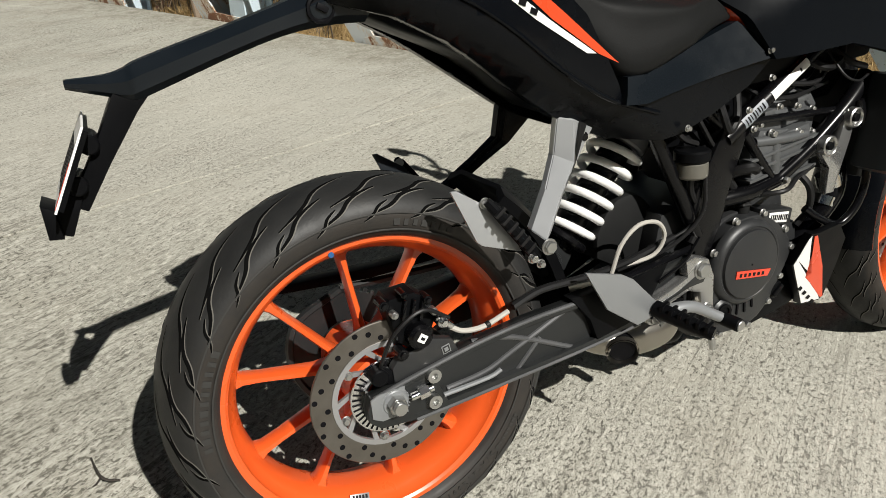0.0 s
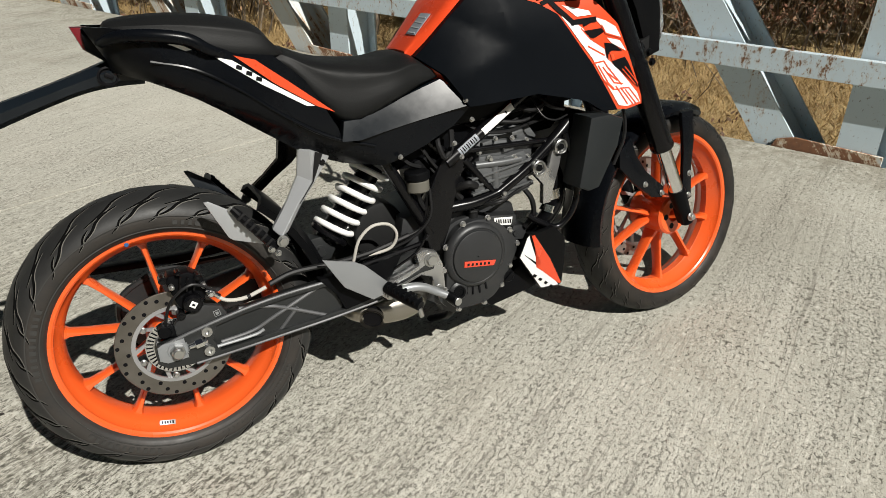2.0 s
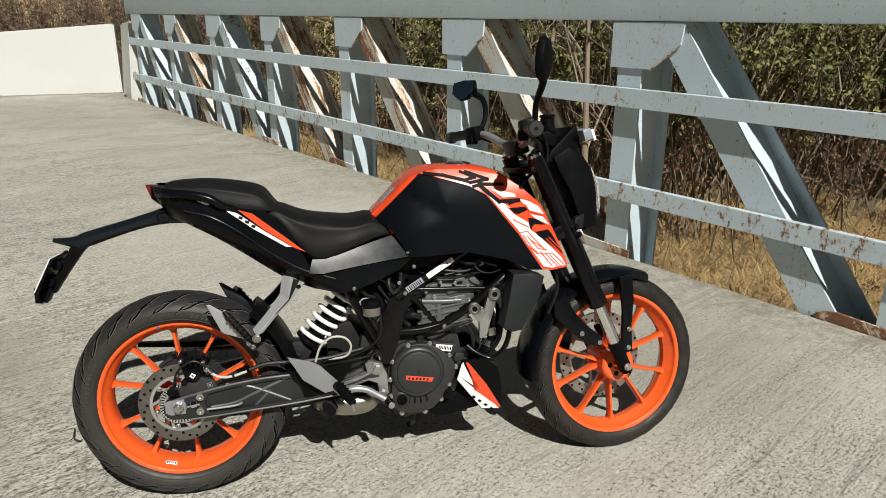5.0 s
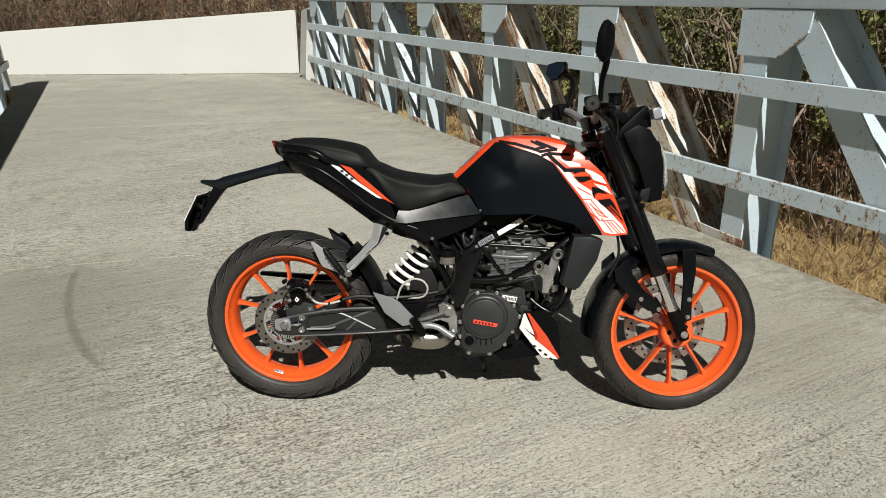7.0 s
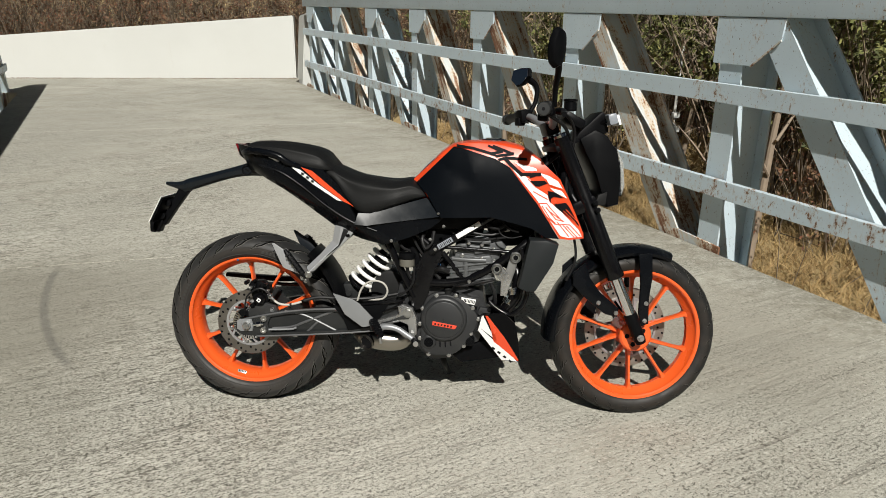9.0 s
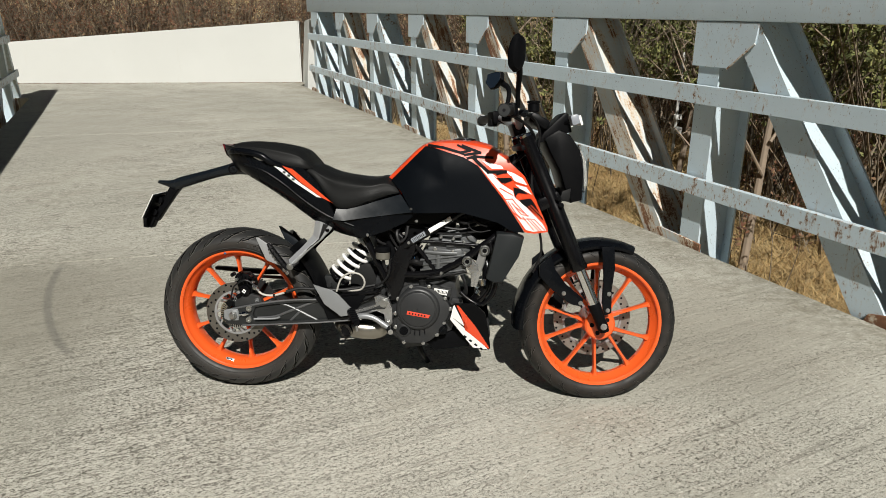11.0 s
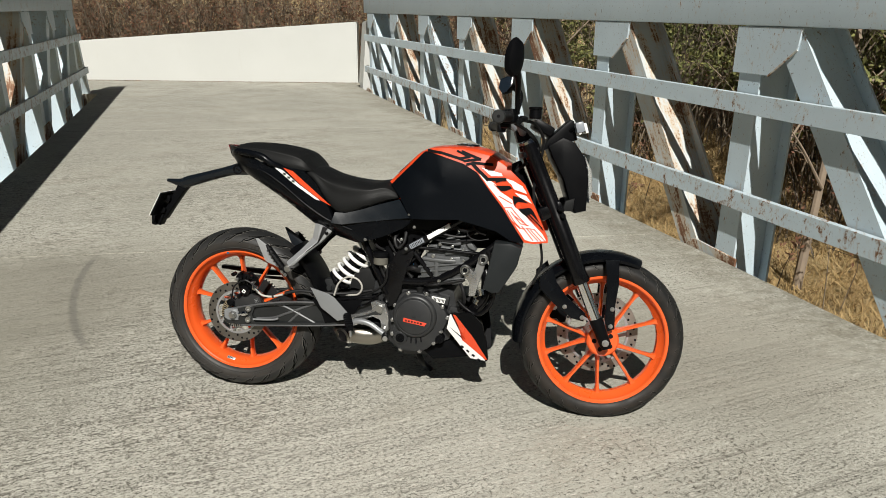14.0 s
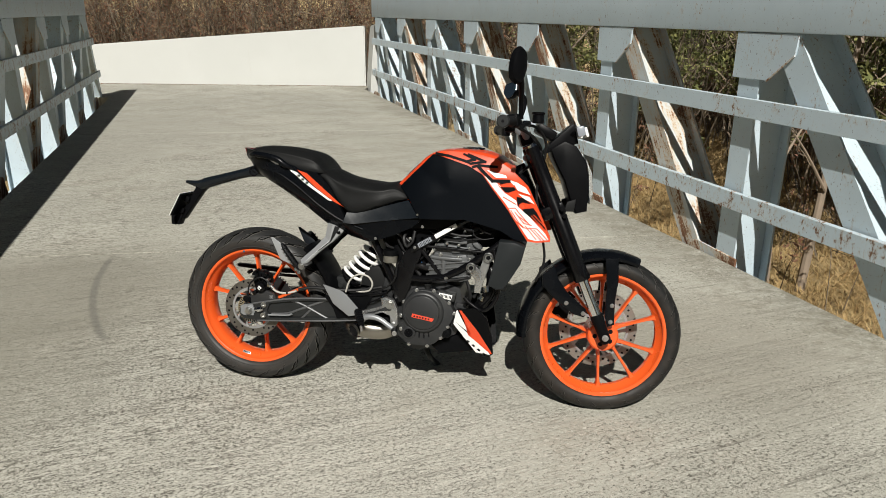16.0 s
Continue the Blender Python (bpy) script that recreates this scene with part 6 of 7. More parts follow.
# black boxes on the cover stand for the shade in cast slots
for k, (x, z) in enumerate(((0.646, 0.262), (0.662, 0.256), (0.680, 0.254), (0.698, 0.258))):
    bm = bmesh.new()
    box(bm, (x + 0.005, -0.112, z - 0.004), (0.0045, 0.006, 0.026 - 0.003 * k), (0, 6 - 5 * k, 0), 0.001)
    part("cast_slot", bm, INK_AND_HOLES, cover)
for x, z in ((0.652, 0.420), (0.717, 0.422), (0.605, 0.373), (0.596, 0.319), (0.597, 0.268), (0.628, 0.212), (0.698, 0.211), (0.747, 0.245), (0.772, 0.290), (0.794, 0.342), (0.775, 0.380)):
    bm = bmesh.new()
    bolt(bm, (x, -0.108, z), 0.0058, 0.006)
    part("cover_bolt", bm, BOLT, cover)
bm = bmesh.new()
revolve(bm, [(0, 0.016), (-0.008, 0.016), (-0.008, 0.011), (-0.005, 0.010), (-0.005, 0.001)], (0.628, -0.114, 0.258), 24, False)
part("sight_glass", bm, PLASTIC, cover)
bm = bmesh.new()
cyl(bm, (0.690, -0.088, 0.420), (0.690, -0.088, 0.446), 0.012, 18, 0.002)
cyl(bm, (0.690, -0.088, 0.436), (0.690, -0.088, 0.442), 0.015, 6, 0.002)
part("breather_stub", bm, DARKGREY, cover)
bm = bmesh.new()
cyl(bm, (0.768, -0.080, 0.262), (0.768, -0.112, 0.262), 0.017, 18, 0.003)
box(bm, (0.768, -0.114, 0.262), (0.028, 0.006, 0.009), (0, -40, 0), 0.002)
part("oil_cap", bm, PLASTIC, cover)
bm = bmesh.new()
prism(bm, [(0.735, 0.399), (0.781, 0.391), (0.786, 0.410), (0.736, 0.417)], -0.108, -0.106, 0.0005)
part("engine_label", bm, LABEL, engine, "white printed engine label")
for k in range(9):
    bm = bmesh.new()
    box(bm, (0.741 + 0.0048 * k, -0.1085, 0.4075 - 0.0008 * k), (0.0018 + 0.0008 * (k % 3), 0.0008, 0.010), (0, 9, 0), 0)
    part("label_bar", bm, INK_AND_HOLES, engine)
bm = bmesh.new()
box(bm, (0.760, -0.080, 0.404), (0.072, 0.052, 0.030), (0, 8, 0), 0.004)
part("label_plinth", bm, ENGINE, engine)
bm = bmesh.new()
box(bm, (0.765, 0, 0.505), (0.150, 0.20, 0.10), (0, -8, 0), 0.012)
for k in range(4):
    box(bm, (0.765, 0, 0.475 + 0.018 * k), (0.165, 0.212, 0.006), (0, -8, 0), 0.002)
part("cylinder", bm, CYL, engine, "grey alloy cylinder")
bm = bmesh.new()
box(bm, (0.785, 0, 0.562), (0.155, 0.165, 0.060), (0, 6, 0), 0.012)
prism(bm, [(0.705, 0.545), (0.835, 0.530), (0.840, 0.552), (0.712, 0.566)], -0.094, 0.094, 0.006)
part("cylinder_head", bm, CYL, engine)
bm = bmesh.new()
prism(bm, [(0.724, 0.583), (0.742, 0.606), (0.790, 0.628), (0.862, 0.614), (0.884, 0.585), (0.872, 0.566)], -0.068, 0.068, 0.010)
part("head_cover", bm, CYL, engine, "grey alloy head cover")
for x, z, y in ((0.715, 0.520, -0.090), (0.735, 0.558, -0.096), (0.800, 0.550, -0.096), (0.812, 0.500, -0.086), (0.76, 0.475, -0.11)):
    bm = bmesh.new()
    bolt(bm, (x, y, z), 0.006, 0.008)
    part("engine_bolt", bm, BOLT, engine)
bm = bmesh.new()
tube(bm, [(0.700, -0.093, 0.547), (0.760, -0.100, 0.545), (0.815, -0.100, 0.545)], 0.009, 10, 3)
cyl(bm, (0.748, -0.093, 0.54), (0.748, -0.096, 0.485), 0.012, 14, 0.002)
cyl(bm, (0.805, -0.088, 0.53), (0.812, -0.090, 0.460), 0.010, 14, 0.002)
part("cooling_pipe", bm, CYL, engine)
bm = bmesh.new()
tube(bm, [(0.660, -0.09, 0.475), (0.645, -0.093, 0.500), (0.665, -0.12, 0.515), (0.690, -0.11, 0.505)], 0.009, 8, 4)
tube(bm, [(0.62, -0.10, 0.455), (0.66, -0.096, 0.465), (0.72, -0.100, 0.470), (0.84, -0.103, 0.485)], 0.0035, 7, 4)
part("clutch_cable", bm, HOSE, engine)
bm = bmesh.new()
cyl(bm, (0.700, -0.102, 0.4715), (0.770, -0.103, 0.478), 0.0042, 8, 0.0005)
part("cable_adjuster", bm, CHROME, engine)
bm = bmesh.new()
prism(bm, [(0.785, 0.350), (0.800, 0.380), (0.835, 0.375), (0.840, 0.330), (0.815, 0.290), (0.780, 0.285)], -0.088, -0.02, 0.010)
for x, z in ((0.800, 0.360), (0.822, 0.330), (0.795, 0.300)):
    bolt(bm, (x, -0.090, z), 0.007, 0.006)
part("water_pump", bm, ENGINE, engine)
bm = bmesh.new()
prism(bm, [(0.60, 0.222), (0.72, 0.215), (0.72, 0.185), (0.64, 0.175), (0.61, 0.19)], -0.06, 0.08, 0.008)
part("sump", bm, ENGINE, engine)
bm = bmesh.new()
tube(bm, [(0.655, 0.03, 0.20), (0.68, 0.05, 0.12), (0.69, 0.21, 0.030)], [0.012, 0.010, 0.010], 10, 4)
box(bm, (0.70, 0.225, 0.024), (0.05, 0.035, 0.008), (7, 0, 0), 0.002)
part("side_stand", bm, PLASTIC, bike, "black side stand, folded out")

# small fittings round the engine
bm = bmesh.new()
box(bm, (0.656, -0.070, 0.520), (0.014, 0.012, 0.010), (0, -25, 10), 0.002)
part("connector", bm, BLUE, engine, "blue wiring connector")
for pts, r in (([(0.600, -0.078, 0.500), (0.630, -0.096, 0.515), (0.660, -0.090, 0.535), (0.690, -0.10, 0.570)], 0.0035), ([(0.590, -0.088, 0.560), (0.605, -0.098, 0.530), (0.600, -0.100, 0.500), (0.575, -0.096, 0.470)], 0.003),
               ([(0.830, -0.083, 0.470), (0.845, -0.100, 0.440), (0.850, -0.098, 0.400), (0.830, -0.090, 0.370)], 0.0065), ([(0.700, -0.096, 0.455), (0.740, -0.130, 0.462), (0.800, -0.106, 0.470), (0.850, -0.096, 0.480)], 0.0045),
               ([(0.470, -0.096, 0.412), (0.520, -0.102, 0.420), (0.560, -0.106, 0.440), (0.572, -0.106, 0.480)], 0.0026), ([(0.700, -0.09, 0.660), (0.760, -0.096, 0.640), (0.830, -0.098, 0.632), (0.880, -0.083, 0.650)], 0.0045)):
    bm = bmesh.new()
    tube(bm, pts, r, 8, 5)
    part("engine_hose", bm, HOSE, engine)
bm = bmesh.new()
prism(bm, [(0.595, 0.450), (0.640, 0.470), (0.700, 0.470), (0.702, 0.520), (0.640, 0.560), (0.600, 0.540)], -0.075, -0.03, 0.006)
part("starter_cover", bm, PLASTIC, engine)
for x, z, w, h in ((0.722, 0.518, 0.030, 0.012), (0.775, 0.525, 0.040, 0.008), (0.790, 0.575, 0.030, 0.018), (0.735, 0.590, 0.026, 0.014), (0.815, 0.605, 0.030, 0.010)):
    bm = bmesh.new()
    box(bm, (x, -0.084, z), (w, 0.018, h), (0, -8, 0), 0.003)
    part("cast_boss", bm, CYL, engine)
for x, z in ((0.712, 0.575), (0.756, 0.600), (0.800, 0.595), (0.838, 0.585), (0.700, 0.495), (0.842, 0.545)):
    bm = bmesh.new()
    bolt(bm, (x, -0.090, z), 0.0045, 0.006)
    part("engine_bolt", bm, BOLT, engine)
bm = bmesh.new()
revolve(bm, [(0.03, 0.024), (-0.002, 0.024), (-0.006, 0.019), (-0.006, 0.010), (-0.002, 0.009), (-0.002, 0.001)], (0.628, -0.113, 0.258), 28, False)
part("oil_filter_cap", bm, ENGINE, cover)

# trellis frame
frame_root = bmesh.new()
tube(frame_root, [(0.940, -0.070, 0.758), (0.890, -0.092, 0.728), (0.849, -0.098, 0.703), (0.793, -0.098, 0.670), (0.652, -0.098, 0.583), (0.624, -0.098, 0.566)], 0.0145, 14, 4)
frame_root = part("frame", frame_root, FRAME_BLACK, bike, "black steel trellis frame")


def strut(pts, r=0.0125, m=FRAME_BLACK):
    bm = bmesh.new()
    tube(bm, pts, r, 12, 5)
    return part("frame_tube", bm, m, frame_root)


bm = bmesh.new()
prism(bm, [(0.618, 0.588), (0.645, 0.590), (0.668, 0.572), (0.664, 0.550), (0.640, 0.490), (0.622, 0.420), (0.600, 0.370), (0.566, 0.362), (0.559, 0.445), (0.562, 0.486), (0.586, 0.531)], -0.106, -0.080, 0.006)
part("frame_plate", bm, FRAME_BLACK, frame_root)
strut([(0.606, -0.088, 0.458), (0.650, -0.096, 0.461), (0.690, -0.100, 0.463), (0.741, -0.100, 0.472), (0.766, -0.100, 0.482), (0.838, -0.100, 0.523), (0.923, -0.100, 0.587), (0.975, -0.090, 0.628)], 0.0140)
strut([(0.668, -0.100, 0.568), (0.741, -0.100, 0.478)], 0.0085)
strut([(0.655, -0.095, 0.586), (0.760, -0.095, 0.582), (0.900, -0.095, 0.575)], 0.0065)
strut([(0.640, -0.094, 0.575), (0.585, -0.090, 0.622), (0.545, -0.085, 0.650)], 0.011)
strut([(0.475, -0.090, 0.610), (0.525, -0.094, 0.510), (0.575, -0.096, 0.410)], 0.0125)
strut([(0.840, 0.128, 0.724), (0.681, 0.134, 0.592), (0.600, 0.120, 0.440)], 0.0175)
strut([(0.605, 0.126, 0.476), (0.745, 0.132, 0.490), (0.888, 0.122, 0.602), (0.950, 0.105, 0.690)], 0.0135)
bm = bmesh.new()
cyl(bm, (1.060, 0, 0.730), (0.985, 0, 0.885), 0.036, 20, 0.004)
part("head_tube", bm, FRAME_BLACK, frame_root)
LIE = math.atan2(0.670 - 0.583, 0.793 - 0.652)


def wrap(x0, x1, lift, a0, a1):
    """A film stuck round the outer side of the main frame tube, from a0 to a1 degrees above the horizontal."""
    bm = bmesh.new()
    rows = []
    for x in (x0, x1):
        z = 0.583 + (x - 0.652) * math.tan(LIE)
        row = []
        for k in range(7):
            a = radians(a0 + (a1 - a0) * k / 6)
            r = 0.0145 + lift
            row.append(bm.verts.new((x - r * math.sin(a) * math.sin(LIE), -0.098 - r * math.cos(a), z + r * math.sin(a) * math.cos(LIE))))
        rows.append(row)
    for k in range(6):
        bm.faces.new((rows[0][k], rows[0][k + 1], rows[1][k + 1], rows[1][k]))
    return bm


part("frame_label", wrap(0.716, 0.793, 0.0008, -22, 42), LABEL, frame_root, "white frame label")
part("label_mark", wrap(0.773, 0.776, 0.0014, -2, 22), INK_AND_HOLES, frame_root)
part("barcode_label", wrap(0.655, 0.702, 0.0008, -22, 48), GREYFILM, frame_root, "grey barcode label")
for k in range(8):
    x = 0.659 + 0.005 * k
    part("barcode_bar", wrap(x, x + 0.0018 + 0.0008 * (k % 2), 0.0014, -16 + 6 * (k % 3), 34), INK_AND_HOLES, frame_root)
for x, z in ((0.913, 0.562), (0.852, 0.521)):
    bm = bmesh.new()
    revolve(bm, [(0.03, 0.018), (-0.004, 0.018), (-0.006, 0.0155), (-0.004, 0.013), (0.0, 0.012), (0.0, 0.001)], (x, -0.122, z), 28, False)
    part("mount_boss", bm, BOLT, frame_root)
    bm = bmesh.new()
    cyl(bm, (x, -0.120, z), (x, -0.128, z), 0.0085, 6, 0.001)
    part("mount_bolt", bm, PLASTIC, frame_root)
bm = bmesh.new()
prism(bm, [(0.900, 0.578), (0.926, 0.572), (0.915, 0.520), (0.896, 0.460), (0.888, 0.428), (0.866, 0.428), (0.867, 0.476), (0.842, 0.506), (0.840, 0.530), (0.862, 0.534), (0.882, 0.515)], -0.118, -0.100, 0.004)
part("engine_mount", bm, ALLOY, bike, "bright cast alloy engine mount")
# dark blocks added to close the bright gaps behind the frame
bm = bmesh.new()
prism(bm, [(0.520, 0.560), (0.512, 0.690), (0.600, 0.720), (0.700, 0.720), (0.730, 0.660), (0.715, 0.600), (0.640, 0.560)], -0.068, 0.068, 0.010)
airbox = part("airbox", bm, PLASTIC, bike, "black plastic airbox behind the frame")
bm = bmesh.new()
tube(bm, [(0.715, 0, 0.640), (0.760, 0, 0.632), (0.800, 0, 0.620)], 0.030, 18, 4)
part("inlet_tract", bm, HOSE, airbox)
bm = bmesh.new()
prism(bm, [(0.800, 0.690), (0.985, 0.690), (0.975, 0.625), (0.935, 0.590), (0.870, 0.585), (0.830, 0.610)], -0.050, 0.060, 0.008)
part("dark_filler_block", bm, PLASTIC, bike, "dark filler block added behind the steering head")
for k, (x, z, w) in enumerate(((0.742, 0.668, 0.020), (0.768, 0.652, 0.014), (0.882, 0.648, 0.018), (0.845, 0.660, 0.012))):
    bm = bmesh.new()
    box(bm, (x, -0.078, z), (w, 0.012, 0.012), (0, 25 - 20 * k, 0), 0.002)
    part("cable_connector", bm, (GREYALLOY, PLASTIC, SLEEVE, GREYALLOY)[k], bike)
for line, r in (([(0.700, -0.072, 0.690), (0.728, -0.084, 0.640), (0.772, -0.088, 0.628), (0.830, -0.084, 0.640), (0.872, -0.070, 0.672)], 0.0034), ([(0.690, -0.074, 0.640), (0.730, -0.086, 0.618), (0.790, -0.090, 0.612), (0.842, -0.084, 0.618), (0.900, -0.070, 0.622)], 0.0042),
                ([(0.560, -0.076, 0.640), (0.575, -0.094, 0.600), (0.602, -0.096, 0.560), (0.640, -0.090, 0.530)], 0.0045), ([(0.505, -0.080, 0.630), (0.530, -0.100, 0.585), (0.560, -0.104, 0.570)], 0.0050)):
    bm = bmesh.new()
    tube(bm, line, r, 7, 5)
    part("loom_cable", bm, HOSE, bike)
for x, y, z in ((0.500, -0.142, 0.610), (0.655, -0.148, 0.707), (0.672, -0.140, 0.663), (0.628, -0.139, 0.618), (0.645, -0.136, 0.585)):
    bm = bmesh.new()
    bolt(bm, (x, y, z), 0.0042, 0.005)
    part("frame_bolt", bm, BOLT, frame_root)
bm = bmesh.new()
tube(bm, [(0.612, -0.09, 0.64), (0.600, -0.115, 0.615), (0.612, -0.12, 0.585), (0.632, -0.115, 0.605), (0.638, -0.105, 0.640)], 0.0065, 8, 4)
part("breather_hose", bm, HOSE, bike)
bm = bmesh.new()
tube(bm, [(0.845, -0.10, 0.690), (0.858, -0.13, 0.645), (0.890, -0.135, 0.630), (0.930, -0.125, 0.635)], 0.0022, 7, 5)
part("thin_wire", bm, HOSE, bike)
bm = bmesh.new()
tube(bm, [(0.862, -0.09, 0.690), (0.885, -0.12, 0.662), (0.920, -0.125, 0.650)], 0.006, 7, 5)
tube(bm, [(0.80, -0.08, 0.685), (0.83, -0.11, 0.66), (0.87, -0.11, 0.665), (0.90, -0.09, 0.70)], 0.008, 7, 5)
part("wiring_loom", bm, HOSE, bike)
bm = bmesh.new()
box(bm, (0.755, 0, 0.690), (0.44, 0.20, 0.085), (0, -3, 0), 0.02)
part("air_box", bm, PLASTIC, bike)
bm = bmesh.new()
box(bm, (0.61, -0.02, 0.54), (0.10, 0.12, 0.10), (0, -10, 0), 0.02)
part("throttle_body", bm, PLASTIC, bike)

# radiator, shrouds and front exhaust pipe
for side in (-1, 1):
    bm = bmesh.new()
    prism(bm, [(0.952, 0.634), (1.008, 0.634), (1.046, 0.620), (1.031, 0.556), (0.978, 0.464), (0.950, 0.460), (0.920, 0.474), (0.932, 0.530)], side * 0.188, side * 0.115, 0.010)
    part("radiator_shroud", bm, SHROUD, bike, "black ribbed radiator shroud")
bm = bmesh.new()
box(bm, (0.985, 0, 0.535), (0.035, 0.235, 0.19), (0, 14, 0), 0.005)
part("radiator", bm, ENGINE, bike)
bm = bmesh.new()
tube(bm, [(0.930, -0.115, 0.590), (0.948, -0.125, 0.520), (0.955, -0.130, 0.450), (0.938, -0.130, 0.396), (0.900, -0.125, 0.366), (0.855, -0.115, 0.385), (0.830, -0.105, 0.405)], 0.0078, 12, 6)
part("guard_hoop", bm, FRAME_BLACK, bike, "black tubular guard hoop")
bm = bmesh.new()
tube(bm, [(0.84, -0.03, 0.545), (0.915, -0.06, 0.515), (0.925, -0.09, 0.44), (0.895, -0.09, 0.385), (0.84, -0.07, 0.32)], 0.021, 14, 5)
part("exhaust_pipe", bm, FRAME_BLACK, bike)
bm = bmesh.new()
tube(bm, [(0.912, -0.085, 0.452), (0.917, -0.088, 0.430)], 0.024, 14, 1)
tube(bm, [(0.905, -0.088, 0.412), (0.898, -0.088, 0.396)], 0.024, 14, 1)
part("pipe_clamp", bm, CHROME, bike)

# belly pan
PAN = [(0.809, 0.370), (0.832, 0.368), (0.880, 0.375), (0.920, 0.335), (0.934, 0.270), (0.943, 0.190), (0.934, 0.183), (0.878, 0.190), (0.792, 0.307)]


def pan_across(x, z):
    return 0.080 + 0.33 * max(0.0, z - 0.185)


pan = None
for side in (-1, 1):
    t = part("belly_pan", panel(PAN, pan_across, 0.010, side=side, rim=0.004), PLASTIC, bike, "black belly pan with white and orange graphics")
    pan = pan or t
decal("white_graphic", [(0.810, 0.366), (0.826, 0.330), (0.852, 0.276), (0.800, 0.318), (0.858, 0.262), (0.905, 0.222), (0.934, 0.186), (0.879, 0.192), (0.795, 0.307)], pan_across, WHITE, pan, 0.0012)
decal("white_graphic", [(0.796, 0.306), (0.806, 0.360), (0.811, 0.366), (0.822, 0.336), (0.806, 0.313)], pan_across, WHITE, pan, 0.0013)
decal("orange_graphic", [(0.818, 0.364), (0.826, 0.364), (0.888, 0.280), (0.940, 0.192), (0.934, 0.190), (0.872, 0.246), (0.850, 0.264), (0.862, 0.272), (0.836, 0.322)], pan_across, TANK_ORANGE, pan, 0.0016)
for k in range(4):
    x, z = 0.851 + 0.020 * k, 0.247 - 0.0165 * k
    decal("logo_bar", [(x - 0.003, z - 0.003), (x + 0.006, z - 0.010), (x + 0.002, z - 0.016), (x - 0.008, z - 0.009)], pan_across, INK_AND_HOLES, pan, 0.0026)
bm = bmesh.new()
prism(bm, [(0.70, 0.205), (0.80, 0.250), (0.90, 0.30), (0.925, 0.21), (0.86, 0.19), (0.74, 0.17)], -0.070, 0.070, 0.010)
part("belly_tray", bm, PLASTIC, bike)

# silencer under the engine
bm = bmesh.new()
silencer = part("silencer", loft([(0.360, [(0, 0.276), (0.030, 0.274), (0.052, 0.262), (0.050, 0.246), (0.026, 0.240), (0, 0.239)]), (0.385, [(0, 0.285), (0.055, 0.283), (0.090, 0.266), (0.088, 0.238), (0.050, 0.224), (0, 0.222)]), (0.440, [(0, 0.288), (0.070, 0.286), (0.106, 0.266), (0.102, 0.226), (0.060, 0.208), (0, 0.205)]),
                              (0.500, [(0, 0.288), (0.070, 0.286), (0.106, 0.262), (0.102, 0.222), (0.060, 0.204), (0, 0.201)]), (0.545, [(0, 0.285), (0.060, 0.283), (0.095, 0.264), (0.090, 0.230), (0.055, 0.214), (0, 0.212)]), (0.575, [(0, 0.275), (0.040, 0.273), (0.060, 0.262), (0.058, 0.248), (0.035, 0.238), (0, 0.237)])], 5, 5), STAINLESS, bike, "brushed steel underslung silencer")
# a black plug fills the outlet in place of its dark bore
bm = bmesh.new()
tube(bm, [(0.428, -0.078, 0.252), (0.411, -0.1085, 0.2435)], 0.0245, 24, 1, False)
cyl(bm, (0.428, -0.078, 0.252), (0.4118, -0.1068, 0.2440), 0.0225, 24)
part("outlet", bm, INK_AND_HOLES, silencer, "dark exhaust outlet")
bm = bmesh.new()
tube(bm, [(0.4135, -0.103, 0.2450), (0.4095, -0.1105, 0.2430)], 0.0275, 26, 1, False)
tube(bm, [(0.4135, -0.103, 0.2450), (0.4095, -0.1105, 0.2430)], 0.0240, 26, 1, False)
part("outlet_ring", bm, STAINLESS, silencer, "bright outlet ring")
bm = bmesh.new()
prism(bm, [(0.375, 0.300), (0.545, 0.306), (0.560, 0.284), (0.44, 0.282), (0.372, 0.286)], -0.105, -0.020, 0.004)
part("heat_shield", bm, PLASTIC, silencer)

# rider's footrest and brake pedal
HG = [(0.521, 0.384), (0.540, 0.390), (0.572, 0.378), (0.586, 0.345), (0.588, 0.288), (0.573, 0.272), (0.561, 0.290), (0.556, 0.320), (0.530, 0.330), (0.490, 0.317), (0.440, 0.296), (0.428, 0.308), (0.436, 0.328), (0.490, 0.342), (0.526, 0.356)]
bm = bmesh.new()
prism(bm, HG, -0.132, -0.108, 0.005)
rest = part("footrest_hanger", bm, ALLOY, bike, "bare cast alloy footrest hanger")
bm = bmesh.new()
prism(bm, [(0.305, 0.427), (0.372, 0.408), (0.395, 0.394), (0.446, 0.340), (0.432, 0.318), (0.405, 0.312), (0.345, 0.356)], -0.152, -0.146, 0.002)
part("heel_guard", bm, GREYALLOY, rest, "grey alloy heel guard")
bm = bmesh.new()
tube(bm, [(0.440, -0.150, 0.332), (0.462, -0.205, 0.320), (0.478, -0.238, 0.312)], [0.014, 0.013, 0.011], 10, 3)
part("footpeg", bm, PLASTIC, rest, "black footpeg with rubber")
for k in range(6):
    bm = bmesh.new()
    p = Vector((0.446, -0.165, 0.338)).lerp(Vector((0.474, -0.232, 0.322)), k / 5)
    box(bm, p, (0.026, 0.006, 0.010), (0, 0, 22), 0.001)
    part("peg_ridge", bm, PLASTIC, rest)
bm = bmesh.new()
cyl(bm, (0.476, -0.234, 0.306), (0.480, -0.236, 0.286), 0.0055, 10, 0.001)
part("peg_feeler", bm, BOLT, rest)
bm = bmesh.new()
